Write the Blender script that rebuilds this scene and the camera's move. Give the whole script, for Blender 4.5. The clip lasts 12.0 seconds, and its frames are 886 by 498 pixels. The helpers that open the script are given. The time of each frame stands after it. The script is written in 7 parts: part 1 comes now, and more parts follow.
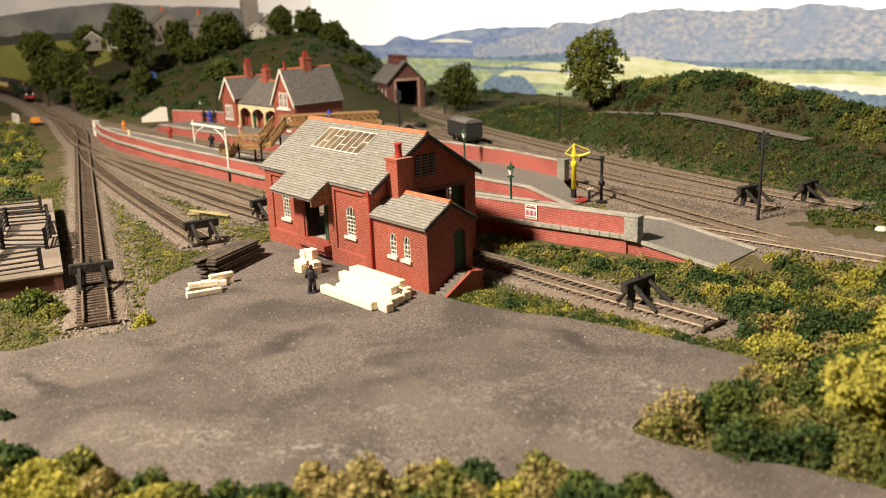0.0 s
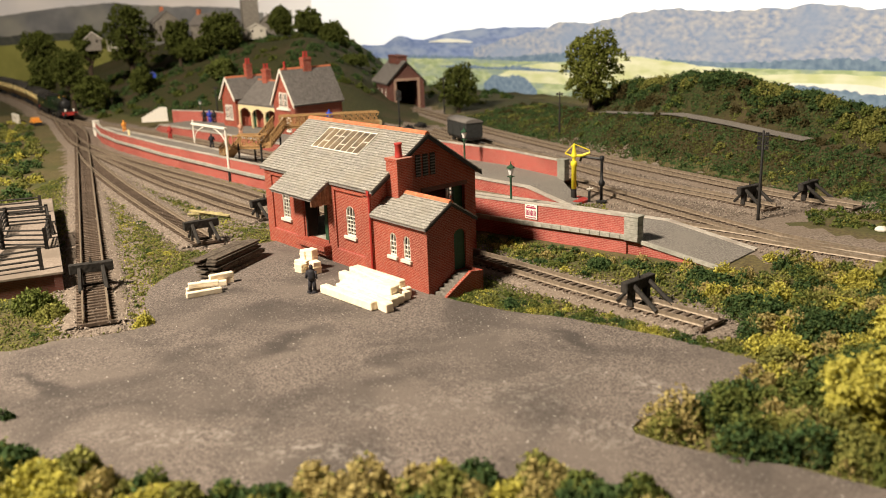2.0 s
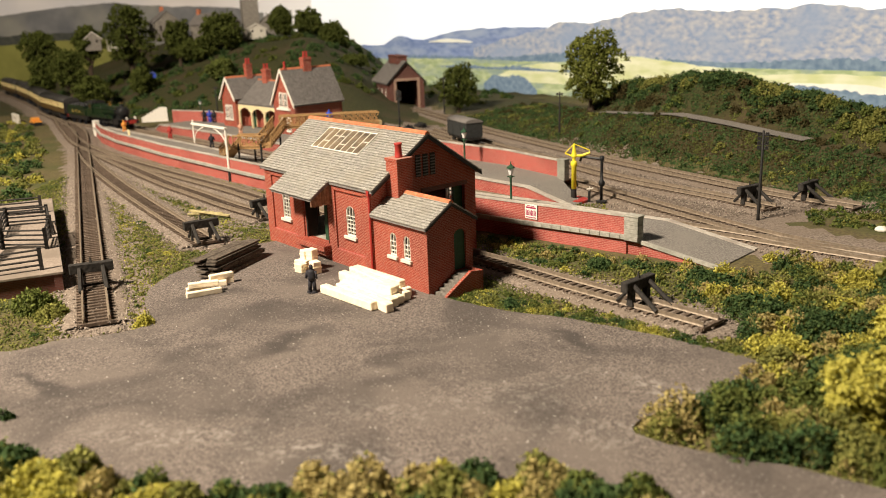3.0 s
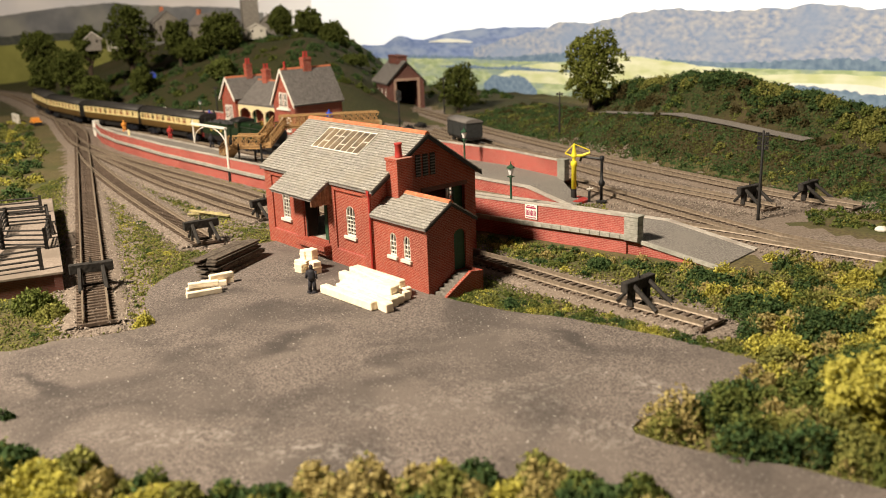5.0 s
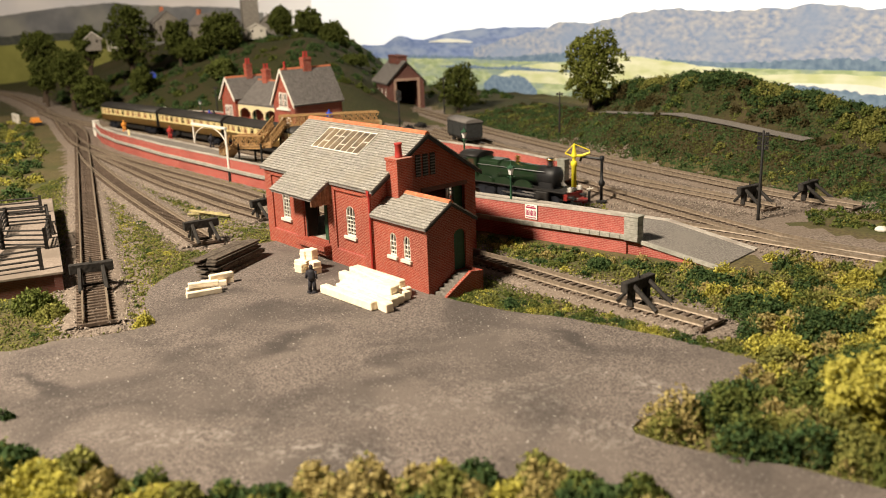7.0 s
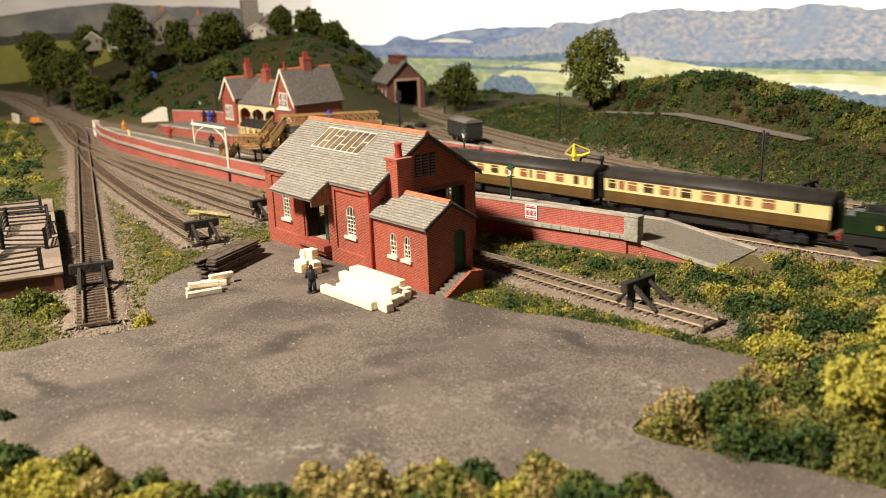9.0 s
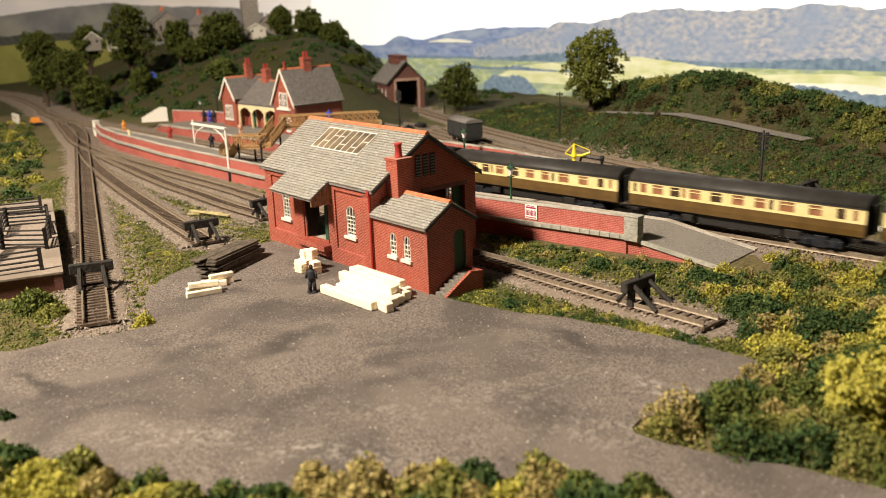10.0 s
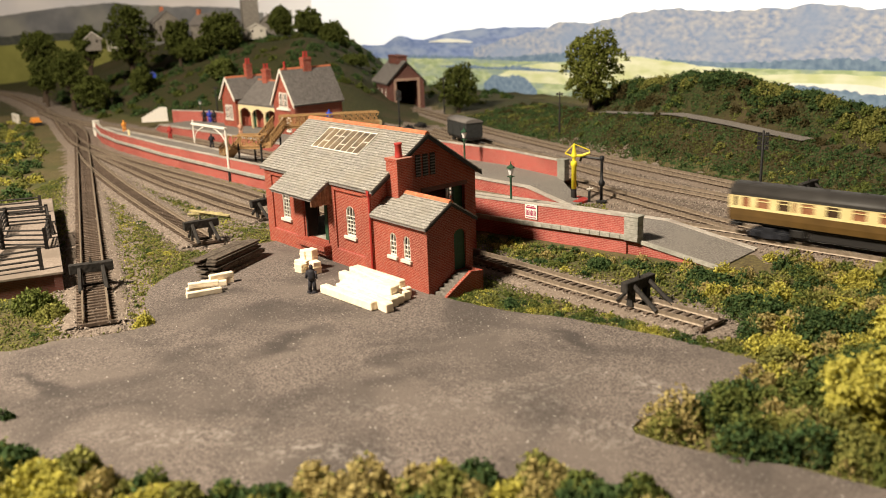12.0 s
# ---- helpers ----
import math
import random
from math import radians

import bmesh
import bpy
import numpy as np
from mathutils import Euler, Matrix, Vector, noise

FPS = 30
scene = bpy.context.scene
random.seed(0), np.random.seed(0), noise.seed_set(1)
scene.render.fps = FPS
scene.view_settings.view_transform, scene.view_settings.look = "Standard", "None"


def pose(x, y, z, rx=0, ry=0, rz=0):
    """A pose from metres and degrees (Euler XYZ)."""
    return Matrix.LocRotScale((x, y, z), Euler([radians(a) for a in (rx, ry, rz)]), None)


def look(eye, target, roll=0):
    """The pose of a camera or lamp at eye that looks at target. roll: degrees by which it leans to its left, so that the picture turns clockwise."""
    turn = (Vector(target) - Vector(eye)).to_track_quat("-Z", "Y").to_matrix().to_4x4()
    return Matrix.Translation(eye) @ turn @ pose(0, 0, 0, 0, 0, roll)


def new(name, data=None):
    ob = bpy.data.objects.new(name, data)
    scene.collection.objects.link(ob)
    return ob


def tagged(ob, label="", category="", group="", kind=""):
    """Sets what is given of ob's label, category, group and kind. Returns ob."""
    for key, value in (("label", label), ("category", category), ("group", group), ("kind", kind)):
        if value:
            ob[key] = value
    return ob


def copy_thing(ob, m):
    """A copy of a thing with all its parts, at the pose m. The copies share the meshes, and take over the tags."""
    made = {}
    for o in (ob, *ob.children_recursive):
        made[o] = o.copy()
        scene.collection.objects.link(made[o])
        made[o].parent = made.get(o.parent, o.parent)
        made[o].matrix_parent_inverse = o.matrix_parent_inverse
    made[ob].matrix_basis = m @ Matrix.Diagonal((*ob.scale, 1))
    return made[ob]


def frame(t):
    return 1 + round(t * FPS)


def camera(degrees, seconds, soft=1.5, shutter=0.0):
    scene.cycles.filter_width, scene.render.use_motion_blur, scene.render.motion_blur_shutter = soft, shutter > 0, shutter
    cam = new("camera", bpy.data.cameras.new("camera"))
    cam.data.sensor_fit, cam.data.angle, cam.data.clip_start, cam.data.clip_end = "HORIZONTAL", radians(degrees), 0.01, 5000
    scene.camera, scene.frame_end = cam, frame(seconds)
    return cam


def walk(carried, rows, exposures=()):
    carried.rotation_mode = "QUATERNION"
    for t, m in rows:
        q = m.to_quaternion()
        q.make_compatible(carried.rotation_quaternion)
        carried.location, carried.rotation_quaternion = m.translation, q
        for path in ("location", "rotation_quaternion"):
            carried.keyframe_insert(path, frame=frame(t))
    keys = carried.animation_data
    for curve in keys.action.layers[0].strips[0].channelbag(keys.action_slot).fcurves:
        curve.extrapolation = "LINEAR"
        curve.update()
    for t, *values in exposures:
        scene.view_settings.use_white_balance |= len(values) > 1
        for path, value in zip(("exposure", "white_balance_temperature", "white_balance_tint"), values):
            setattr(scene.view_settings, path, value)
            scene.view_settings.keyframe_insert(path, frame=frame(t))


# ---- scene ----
# A 1:148 model railway on a table in a room. Plan sizes are in millimetres, turned into metres by MM.
MM = 0.001
cam = camera(54.16, 12.0, soft=0.95, shutter=0.5)
EYE = (0.0, 0.0, 0.1197)
VIEW = look(EYE, (0.0, 0.96307, 0.1197 - 0.26926), roll=-1.96)
walk(cam, [(0.0, VIEW), (12.0, VIEW)], exposures=[(0.0, 0.0), (12.0, 0.0)])
cam.data.dof.use_dof = True
cam.data.dof.focus_distance = 0.44
cam.data.dof.aperture_fstop = 17.5

# room light: one warm lamp high on one side, and a broad overhead fill added unseen
world = bpy.data.worlds.new("room_air")
world.use_nodes = True
world.node_tree.nodes["Background"].inputs[0].default_value = (0.9, 0.95, 1.0, 1)
world.node_tree.nodes["Background"].inputs[1].default_value = 0.01
scene.world = world


def area_lamp(name, eye, target, size, power, color):
    data = bpy.data.lights.new(name, "AREA")
    data.shape, data.size, data.energy, data.color = "DISK", size, power, color
    ob = new(name, data)
    ob.matrix_world = look(eye, target)
    return ob


area_lamp("side_lamp", (-0.66, -0.01, 0.86), (0.0, 0.42, 0.0), 0.15, 35, (1.0, 0.86, 0.68))
area_lamp("ceiling_lamp", (0.25, 0.75, 1.42), (0.25, 0.8, 0.0), 0.9, 0.7, (1.0, 0.95, 0.88))


# ---- materials ----
def material(name, a, b=None, grain=1.0, level=1.0, rough=0.8, bump=0.3, metal=0.0, patch=None, patch_size=25.0, spec=0.3, island=0.0, rand=0.0, detail=4.0, lo=0.35, hi=0.65):
    """Two-scale surface: grain (mm) between a and b, broad patches towards patch, bump on the grain."""
    m = bpy.data.materials.new(name)
    m.use_nodes = True
    nt, N = m.node_tree, m.node_tree.nodes
    out = N["Principled BSDF"]
    out.inputs["Roughness"].default_value = rough
    out.inputs["Metallic"].default_value = metal
    out.inputs["Specular IOR Level"].default_value = spec
    co = N.new("ShaderNodeTexCoord")
    n1 = N.new("ShaderNodeTexNoise")
    n1.inputs["Scale"].default_value, n1.inputs["Detail"].default_value = 1000.0 / grain, detail
    vec = co.outputs["Object"]
    if level != 1.0:
        mp = N.new("ShaderNodeMapping")
        mp.inputs["Scale"].default_value = (1, 1, level)
        nt.links.new(vec, mp.inputs["Vector"])
        vec = mp.outputs["Vector"]
    nt.links.new(vec, n1.inputs["Vector"])
    r1 = N.new("ShaderNodeMapRange")
    r1.inputs["From Min"].default_value, r1.inputs["From Max"].default_value = lo, hi
    nt.links.new(n1.outputs["Fac"], r1.inputs["Value"])
    mix = N.new("ShaderNodeMix")
    mix.data_type = "RGBA"
    b = b or tuple(min(1, v * 1.25) for v in a)
    mix.inputs["A"].default_value, mix.inputs["B"].default_value = (*a, 1), (*b, 1)
    nt.links.new(r1.outputs["Result"], mix.inputs["Factor"])
    col = mix.outputs["Result"]
    if patch:
        n2 = N.new("ShaderNodeTexNoise")
        n2.inputs["Scale"].default_value, n2.inputs["Detail"].default_value = 1000.0 / patch_size, 3
        nt.links.new(vec, n2.inputs["Vector"])
        r2 = N.new("ShaderNodeMapRange")
        r2.inputs["From Min"].default_value, r2.inputs["From Max"].default_value = 0.45, 0.68
        nt.links.new(n2.outputs["Fac"], r2.inputs["Value"])
        mx = N.new("ShaderNodeMix")
        mx.data_type = "RGBA"
        mx.inputs["B"].default_value = (*patch, 1)
        nt.links.new(r2.outputs["Result"], mx.inputs["Factor"])
        nt.links.new(col, mx.inputs["A"])
        col = mx.outputs["Result"]
    if island or rand:
        geo = N.new("ShaderNodeNewGeometry") if island else N.new("ShaderNodeObjectInfo")
        hv = N.new("ShaderNodeHueSaturation")
        rr = N.new("ShaderNodeMapRange")
        k = island or rand
        rr.inputs["To Min"].default_value, rr.inputs["To Max"].default_value = 1 - k, 1 + k
        nt.links.new(geo.outputs["Random Per Island" if island else "Random"], rr.inputs["Value"])
        nt.links.new(rr.outputs["Result"], hv.inputs["Value"])
        nt.links.new(col, hv.inputs["Color"])
        col = hv.outputs["Color"]
    nt.links.new(col, out.inputs["Base Color"])
    if bump:
        bp = N.new("ShaderNodeBump")
        bp.inputs["Strength"].default_value, bp.inputs["Distance"].default_value = bump, grain * MM * 0.5
        nt.links.new(n1.outputs["Fac"], bp.inputs["Height"])
        nt.links.new(bp.outputs["Normal"], out.inputs["Normal"])
    return m


def brick_material(name, a, b, mortar, width=1.9, height=0.74, dirt=(0.09, 0.035, 0.025), run="ADD"):
    """Model brickwork: courses run level along any upright wall."""
    m = material(name, a, b, grain=3.0, rough=0.75, bump=0.0, patch=dirt, patch_size=40.0)
    nt, N = m.node_tree, m.node_tree.nodes
    out = N["Principled BSDF"]
    col = out.inputs["Base Color"].links[0].from_socket
    co = N.new("ShaderNodeTexCoord")
    sep, add, comb = N.new("ShaderNodeSeparateXYZ"), N.new("ShaderNodeMath"), N.new("ShaderNodeCombineXYZ")
    nt.links.new(co.outputs["Object"], sep.inputs[0])
    add.operation = run
    nt.links.new(sep.outputs["X"], add.inputs[0])
    nt.links.new(sep.outputs["Y"], add.inputs[1])
    nt.links.new(add.outputs[0], comb.inputs[0])
    nt.links.new(sep.outputs["Z"], comb.inputs[1])
    br = N.new("ShaderNodeTexBrick")
    br.inputs["Scale"].default_value = 1000.0
    br.inputs["Brick Width"].default_value, br.inputs["Row Height"].default_value = width, height
    br.inputs["Mortar Size"].default_value = 0.09
    br.inputs["Mortar"].default_value = (*mortar, 1)
    nt.links.new(comb.outputs[0], br.inputs["Vector"])
    nt.links.new(col, br.inputs["Color1"])
    dk = N.new("ShaderNodeHueSaturation")
    dk.inputs["Value"].default_value = 0.78
    nt.links.new(col, dk.inputs["Color"])
    nt.links.new(dk.outputs["Color"], br.inputs["Color2"])
    nt.links.new(br.outputs["Color"], out.inputs["Base Color"])
    bp = N.new("ShaderNodeBump")
    bp.invert = True
    bp.inputs["Strength"].default_value, bp.inputs["Distance"].default_value = 0.5, 0.0001
    nt.links.new(br.outputs["Fac"], bp.inputs["Height"])
    nt.links.new(bp.outputs["Normal"], out.inputs["Normal"])
    return m


BRICK = brick_material("red_brick", (0.32, 0.052, 0.030), (0.43, 0.083, 0.046), (0.41, 0.20, 0.15), dirt=(0.25, 0.045, 0.028))
BRICK_PALE = brick_material("platform_brick", (0.42, 0.082, 0.066), (0.51, 0.12, 0.095), (0.50, 0.25, 0.20), dirt=(0.31, 0.062, 0.05), height=0.9, width=2.6, run="SUBTRACT")
BRICK_DARK = brick_material("sooty_brick", (0.15, 0.05, 0.035), (0.21, 0.07, 0.05), (0.15, 0.09, 0.08))
SLATE = material("roof_slate", (0.19, 0.182, 0.165), (0.43, 0.41, 0.37), grain=0.9, rough=0.75, bump=0.3, island=0.12, patch=(0.30, 0.28, 0.24), patch_size=13, lo=0.25, hi=0.75)
SLATE_DARK = material("dark_slate", (0.15, 0.14, 0.13), (0.22, 0.2, 0.19), grain=1.5, rough=0.75, bump=0.4, island=0.15)
RIDGE = material("terracotta_ridge", (0.42, 0.13, 0.06), (0.55, 0.2, 0.1), grain=1.5, rough=0.75, island=0.15)
STONE = material("grey_stone", (0.30, 0.29, 0.25), (0.42, 0.40, 0.35), grain=1.5, rough=0.85, patch=(0.25, 0.25, 0.21), patch_size=15, rand=0.12)
PALE_STONE = material("pale_stone", (0.58, 0.54, 0.47), (0.68, 0.64, 0.57), grain=1.5, rough=0.85)
WHITE = material("white_paint", (0.76, 0.72, 0.64), (0.82, 0.79, 0.72), grain=1.0, rough=0.6, bump=0.1)
CREAM = material("cream_paint", (0.74, 0.62, 0.36), (0.8, 0.69, 0.43), grain=1.0, rough=0.6, bump=0.1)
GREEN_PAINT = material("green_paint", (0.02, 0.06, 0.03), (0.03, 0.085, 0.045), grain=1.0, rough=0.6, bump=0.1)
DARK = material("dark_interior", (0.02, 0.015, 0.012), (0.03, 0.022, 0.018), grain=3, rough=0.9, bump=0.1)
BLACK = material("black_metal", (0.015, 0.014, 0.013), (0.028, 0.026, 0.025), grain=1.0, rough=0.55, bump=0.15)
BUFFER = material("weathered_black", (0.02, 0.018, 0.016), (0.045, 0.04, 0.036), grain=1.5, rough=0.85, bump=0.4)
SLEEPER = material("sleeper_brown", (0.075, 0.054, 0.04), (0.15, 0.11, 0.082), grain=1.2, rough=0.9, bump=0.4, rand=0.2)
RAIL = material("rusty_rail", (0.2, 0.158, 0.115), (0.3, 0.24, 0.18), grain=2, rough=0.5, metal=0.2, bump=0.2)
BALLAST = material("ballast", (0.115, 0.09, 0.072), (0.31, 0.252, 0.205), grain=1.1, rough=0.95, bump=1.0, patch=(0.21, 0.165, 0.128), patch_size=60)
STONES = material("ballast_stones", (0.15, 0.12, 0.098), (0.41, 0.345, 0.285), grain=2.0, rough=0.95, bump=0.2, island=0.35)
SOIL = material("earth_and_turf", (0.085, 0.066, 0.036), (0.15, 0.125, 0.05), grain=1.6, rough=1.0, bump=0.8, patch=(0.07, 0.08, 0.026), patch_size=45)
HILLTURF = material("hill_turf", (0.024, 0.027, 0.010), (0.066, 0.066, 0.022), grain=2.0, rough=1.0, bump=1.0, patch=(0.07, 0.054, 0.026), patch_size=42, detail=8)
WOOD_NEW = material("fresh_timber", (0.86, 0.73, 0.52), (0.92, 0.82, 0.65), grain=2.5, rough=0.7, bump=0.2, rand=0.08)
WOOD_OLD = material("old_planks", (0.06, 0.047, 0.037), (0.135, 0.11, 0.086), grain=1.5, rough=0.9, bump=0.4, rand=0.3)
WOOD_MID = material("brown_timber", (0.30, 0.17, 0.07), (0.4, 0.25, 0.11), grain=1.5, rough=0.8, bump=0.3)
YELLOW = material("yellow_paint", (0.80, 0.68, 0.03), (0.86, 0.74, 0.05), grain=1.0, rough=0.5, bump=0.05)
RED_PAINT = material("red_paint", (0.35, 0.03, 0.025), (0.42, 0.05, 0.04), grain=1.0, rough=0.5, bump=0.05)
BLUE_PAINT = material("blue_paint", (0.03, 0.06, 0.4), (0.04, 0.08, 0.5), grain=1.0, rough=0.5, bump=0.05)
SKIN = material("pink_paint", (0.6, 0.33, 0.22), (0.66, 0.38, 0.26), grain=1.0, rough=0.6, bump=0.05)
ORANGE = material("orange_paint", (0.7, 0.27, 0.04), (0.75, 0.33, 0.07), grain=1.0, rough=0.6, bump=0.05)
SOOT = material("smokebox_black", (0.012, 0.012, 0.013), (0.022, 0.022, 0.023), grain=3, rough=0.5, bump=0.1)
BARK = material("bark", (0.045, 0.03, 0.02), (0.09, 0.065, 0.045), grain=1.2, rough=0.95, bump=0.6)


def foliage_material(name, a, b, island=0.3):
    """Dyed foam: light passes a little through the thin crumbs."""
    m = material(name, a, b, grain=2.2, rough=1.0, bump=0.0, island=island, spec=0.05)
    nt, N = m.node_tree, m.node_tree.nodes
    solid = N["Principled BSDF"]
    thin, mix = N.new("ShaderNodeBsdfTranslucent"), N.new("ShaderNodeMixShader")
    mix.inputs[0].default_value = 0.3
    nt.links.new(solid.inputs["Base Color"].links[0].from_socket, thin.inputs["Color"])
    nt.links.new(solid.outputs[0], mix.inputs[1])
    nt.links.new(thin.outputs[0], mix.inputs[2])
    nt.links.new(mix.outputs[0], N["Material Output"].inputs["Surface"])
    return m


F_DARK = foliage_material("dark_green_foam", (0.039, 0.078, 0.030), (0.105, 0.158, 0.056))
F_MID = foliage_material("green_foam", (0.094, 0.122, 0.032), (0.186, 0.215, 0.057))
F_OLIVE = foliage_material("olive_foam", (0.165, 0.175, 0.045), (0.33, 0.325, 0.095), 0.22)
F_YELLOW = foliage_material("yellow_foam", (0.35, 0.325, 0.055), (0.60, 0.55, 0.125), 0.22)
F_TAN = foliage_material("tan_foam", (0.297, 0.237, 0.088), (0.517, 0.429, 0.176), 0.22)
F_BROWN = foliage_material("brown_scrub_foam", (0.052, 0.043, 0.018), (0.11, 0.092, 0.04))
F_TREE = foliage_material("tree_foam", (0.060, 0.080, 0.020), (0.145, 0.165, 0.042), 0.2)
F_TREE_PALE = foliage_material("pale_tree_foam", (0.115, 0.135, 0.030), (0.25, 0.27, 0.065), 0.2)


def asphalt_material():
    """Worn grey yard surface: fine speckle, pale scuffs, drifts of coal dust that lie where carts and heaps stood."""
    m = material("yard_surface", (0.058, 0.048, 0.043), (0.24, 0.20, 0.175), grain=0.75, rough=0.92, bump=0.8, patch=(0.155, 0.129, 0.112), patch_size=38, detail=10, lo=0.33, hi=0.67)
    nt, N = m.node_tree, m.node_tree.nodes
    out = N["Principled BSDF"]
    col = out.inputs["Base Color"].links[0].from_socket
    co = N.new("ShaderNodeTexCoord")
    warp = N.new("ShaderNodeTexNoise")
    warp.inputs["Scale"].default_value, warp.inputs["Detail"].default_value = 62.0, 6
    nt.links.new(co.outputs["Object"], warp.inputs["Vector"])
    shift = N.new("ShaderNodeVectorMath")
    shift.operation = "MULTIPLY_ADD"
    shift.inputs[1].default_value, shift.inputs[2].default_value = (0.024, 0.024, 0), (-0.012, -0.012, 0)
    nt.links.new(warp.outputs["Color"], shift.inputs[0])
    bent = N.new("ShaderNodeVectorMath")
    nt.links.new(co.outputs["Object"], bent.inputs[0])
    nt.links.new(shift.outputs[0], bent.inputs[1])

    def spread(marks):
        """The strongest of several soft long marks: (x, y, angle, length, width, strength) in mm and degrees."""
        best = None
        for x, y, turn, ln, wd, k in marks:
            mp = N.new("ShaderNodeMapping")
            mp.vector_type = "TEXTURE"
            mp.inputs["Location"].default_value = (x * MM, y * MM, 0)
            mp.inputs["Rotation"].default_value = (0, 0, radians(turn))
            mp.inputs["Scale"].default_value = (ln * MM / 2, wd * MM / 2, 1)
            nt.links.new(bent.outputs[0], mp.inputs["Vector"])
            d = N.new("ShaderNodeVectorMath")
            d.operation = "LENGTH"
            nt.links.new(mp.outputs["Vector"], d.inputs[0])
            r = N.new("ShaderNodeMapRange")
            r.interpolation_type = "SMOOTHSTEP"
            r.inputs["From Min"].default_value, r.inputs["From Max"].default_value, r.inputs["To Max"].default_value = 1.15, 0.25, k
            nt.links.new(d.outputs["Value"], r.inputs["Value"])
            if best is None:
                best = r.outputs["Result"]
            else:
                mx = N.new("ShaderNodeMath")
                mx.operation = "MAXIMUM"
                nt.links.new(best, mx.inputs[0])
                nt.links.new(r.outputs["Result"], mx.inputs[1])
                best = mx.outputs[0]
        return best

    def noise_mask(scale, lo, hi, top, detail=6):
        n = N.new("ShaderNodeTexNoise")
        n.inputs["Scale"].default_value, n.inputs["Detail"].default_value, n.inputs["Distortion"].default_value = scale, detail, 0.8
        nt.links.new(co.outputs["Object"], n.inputs["Vector"])
        r = N.new("ShaderNodeMapRange")
        r.inputs["From Min"].default_value, r.inputs["From Max"].default_value, r.inputs["To Max"].default_value = lo, hi, top
        nt.links.new(n.outputs["Fac"], r.inputs["Value"])
        return r.outputs["Result"]

    def times(a, b):
        mu = N.new("ShaderNodeMath")
        mu.operation = "MULTIPLY"
        nt.links.new(a, mu.inputs[0])
        nt.links.new(b, mu.inputs[1])
        return mu.outputs[0]

    def lay(under, fac, paint):
        mx = N.new("ShaderNodeMix")
        mx.data_type = "RGBA"
        mx.inputs["B"].default_value = (*paint, 1)
        nt.links.new(fac, mx.inputs["Factor"])
        nt.links.new(under, mx.inputs["A"])
        return mx.outputs["Result"]

    dust = (0.062, 0.053, 0.048)
    col = lay(col, noise_mask(24, 0.47, 0.64, 0.7), dust)
    col = lay(col, spread([(-60, 305, 50, 48, 16, 0.95), (-136, 274, -42, 50, 10, 0.95), (47, 298, -68, 36, 13, 0.95), (-58, 340, 8, 100, 34, 0.5), (-18, 271, 30, 40, 13, 0.5), (-95, 300, 25, 44, 12, 0.45),
                           (20, 318, -25, 70, 14, 0.45), (-112, 350, 60, 60, 24, 0.45), (-22, 300, 10, 30, 9, 0.6), (70, 282, -30, 40, 12, 0.4)]), dust)
    scuff = (0.36, 0.325, 0.29)
    col = lay(col, times(spread([(70, 253, -35, 54, 20, 0.9), (-31, 217, -10, 70, 14, 0.8), (-80, 232, -15, 80, 18, 0.6), (30, 262, 20, 70, 14, 0.5), (-112, 412, 30, 30, 12, 0.6), (40, 225, 0, 80, 18, 0.5), (0, 245, 0, 120, 20, 0.4)]), noise_mask(330, 0.5, 0.64, 0.75)), scuff)
    for size, reach, share, paint, k in ((640.0, 0.26, 0.35, (0.36, 0.32, 0.285), 0.55), (270.0, 0.10, 0.62, (0.66, 0.62, 0.56), 0.9)):
        v = N.new("ShaderNodeTexVoronoi")
        v.inputs["Scale"].default_value = size
        nt.links.new(co.outputs["Object"], v.inputs["Vector"])
        r = N.new("ShaderNodeMapRange")
        r.inputs["From Min"].default_value, r.inputs["From Max"].default_value, r.inputs["To Max"].default_value = reach, reach * 0.5, k
        nt.links.new(v.outputs["Distance"], r.inputs["Value"])
        g = N.new("ShaderNodeMath")
        g.operation = "GREATER_THAN"
        g.inputs[1].default_value = share
        nt.links.new(v.outputs["Color"], g.inputs[0])
        col = lay(col, times(r.outputs["Result"], g.outputs[0]), paint)
    nt.links.new(col, out.inputs["Base Color"])
    return m


ASPHALT = asphalt_material()


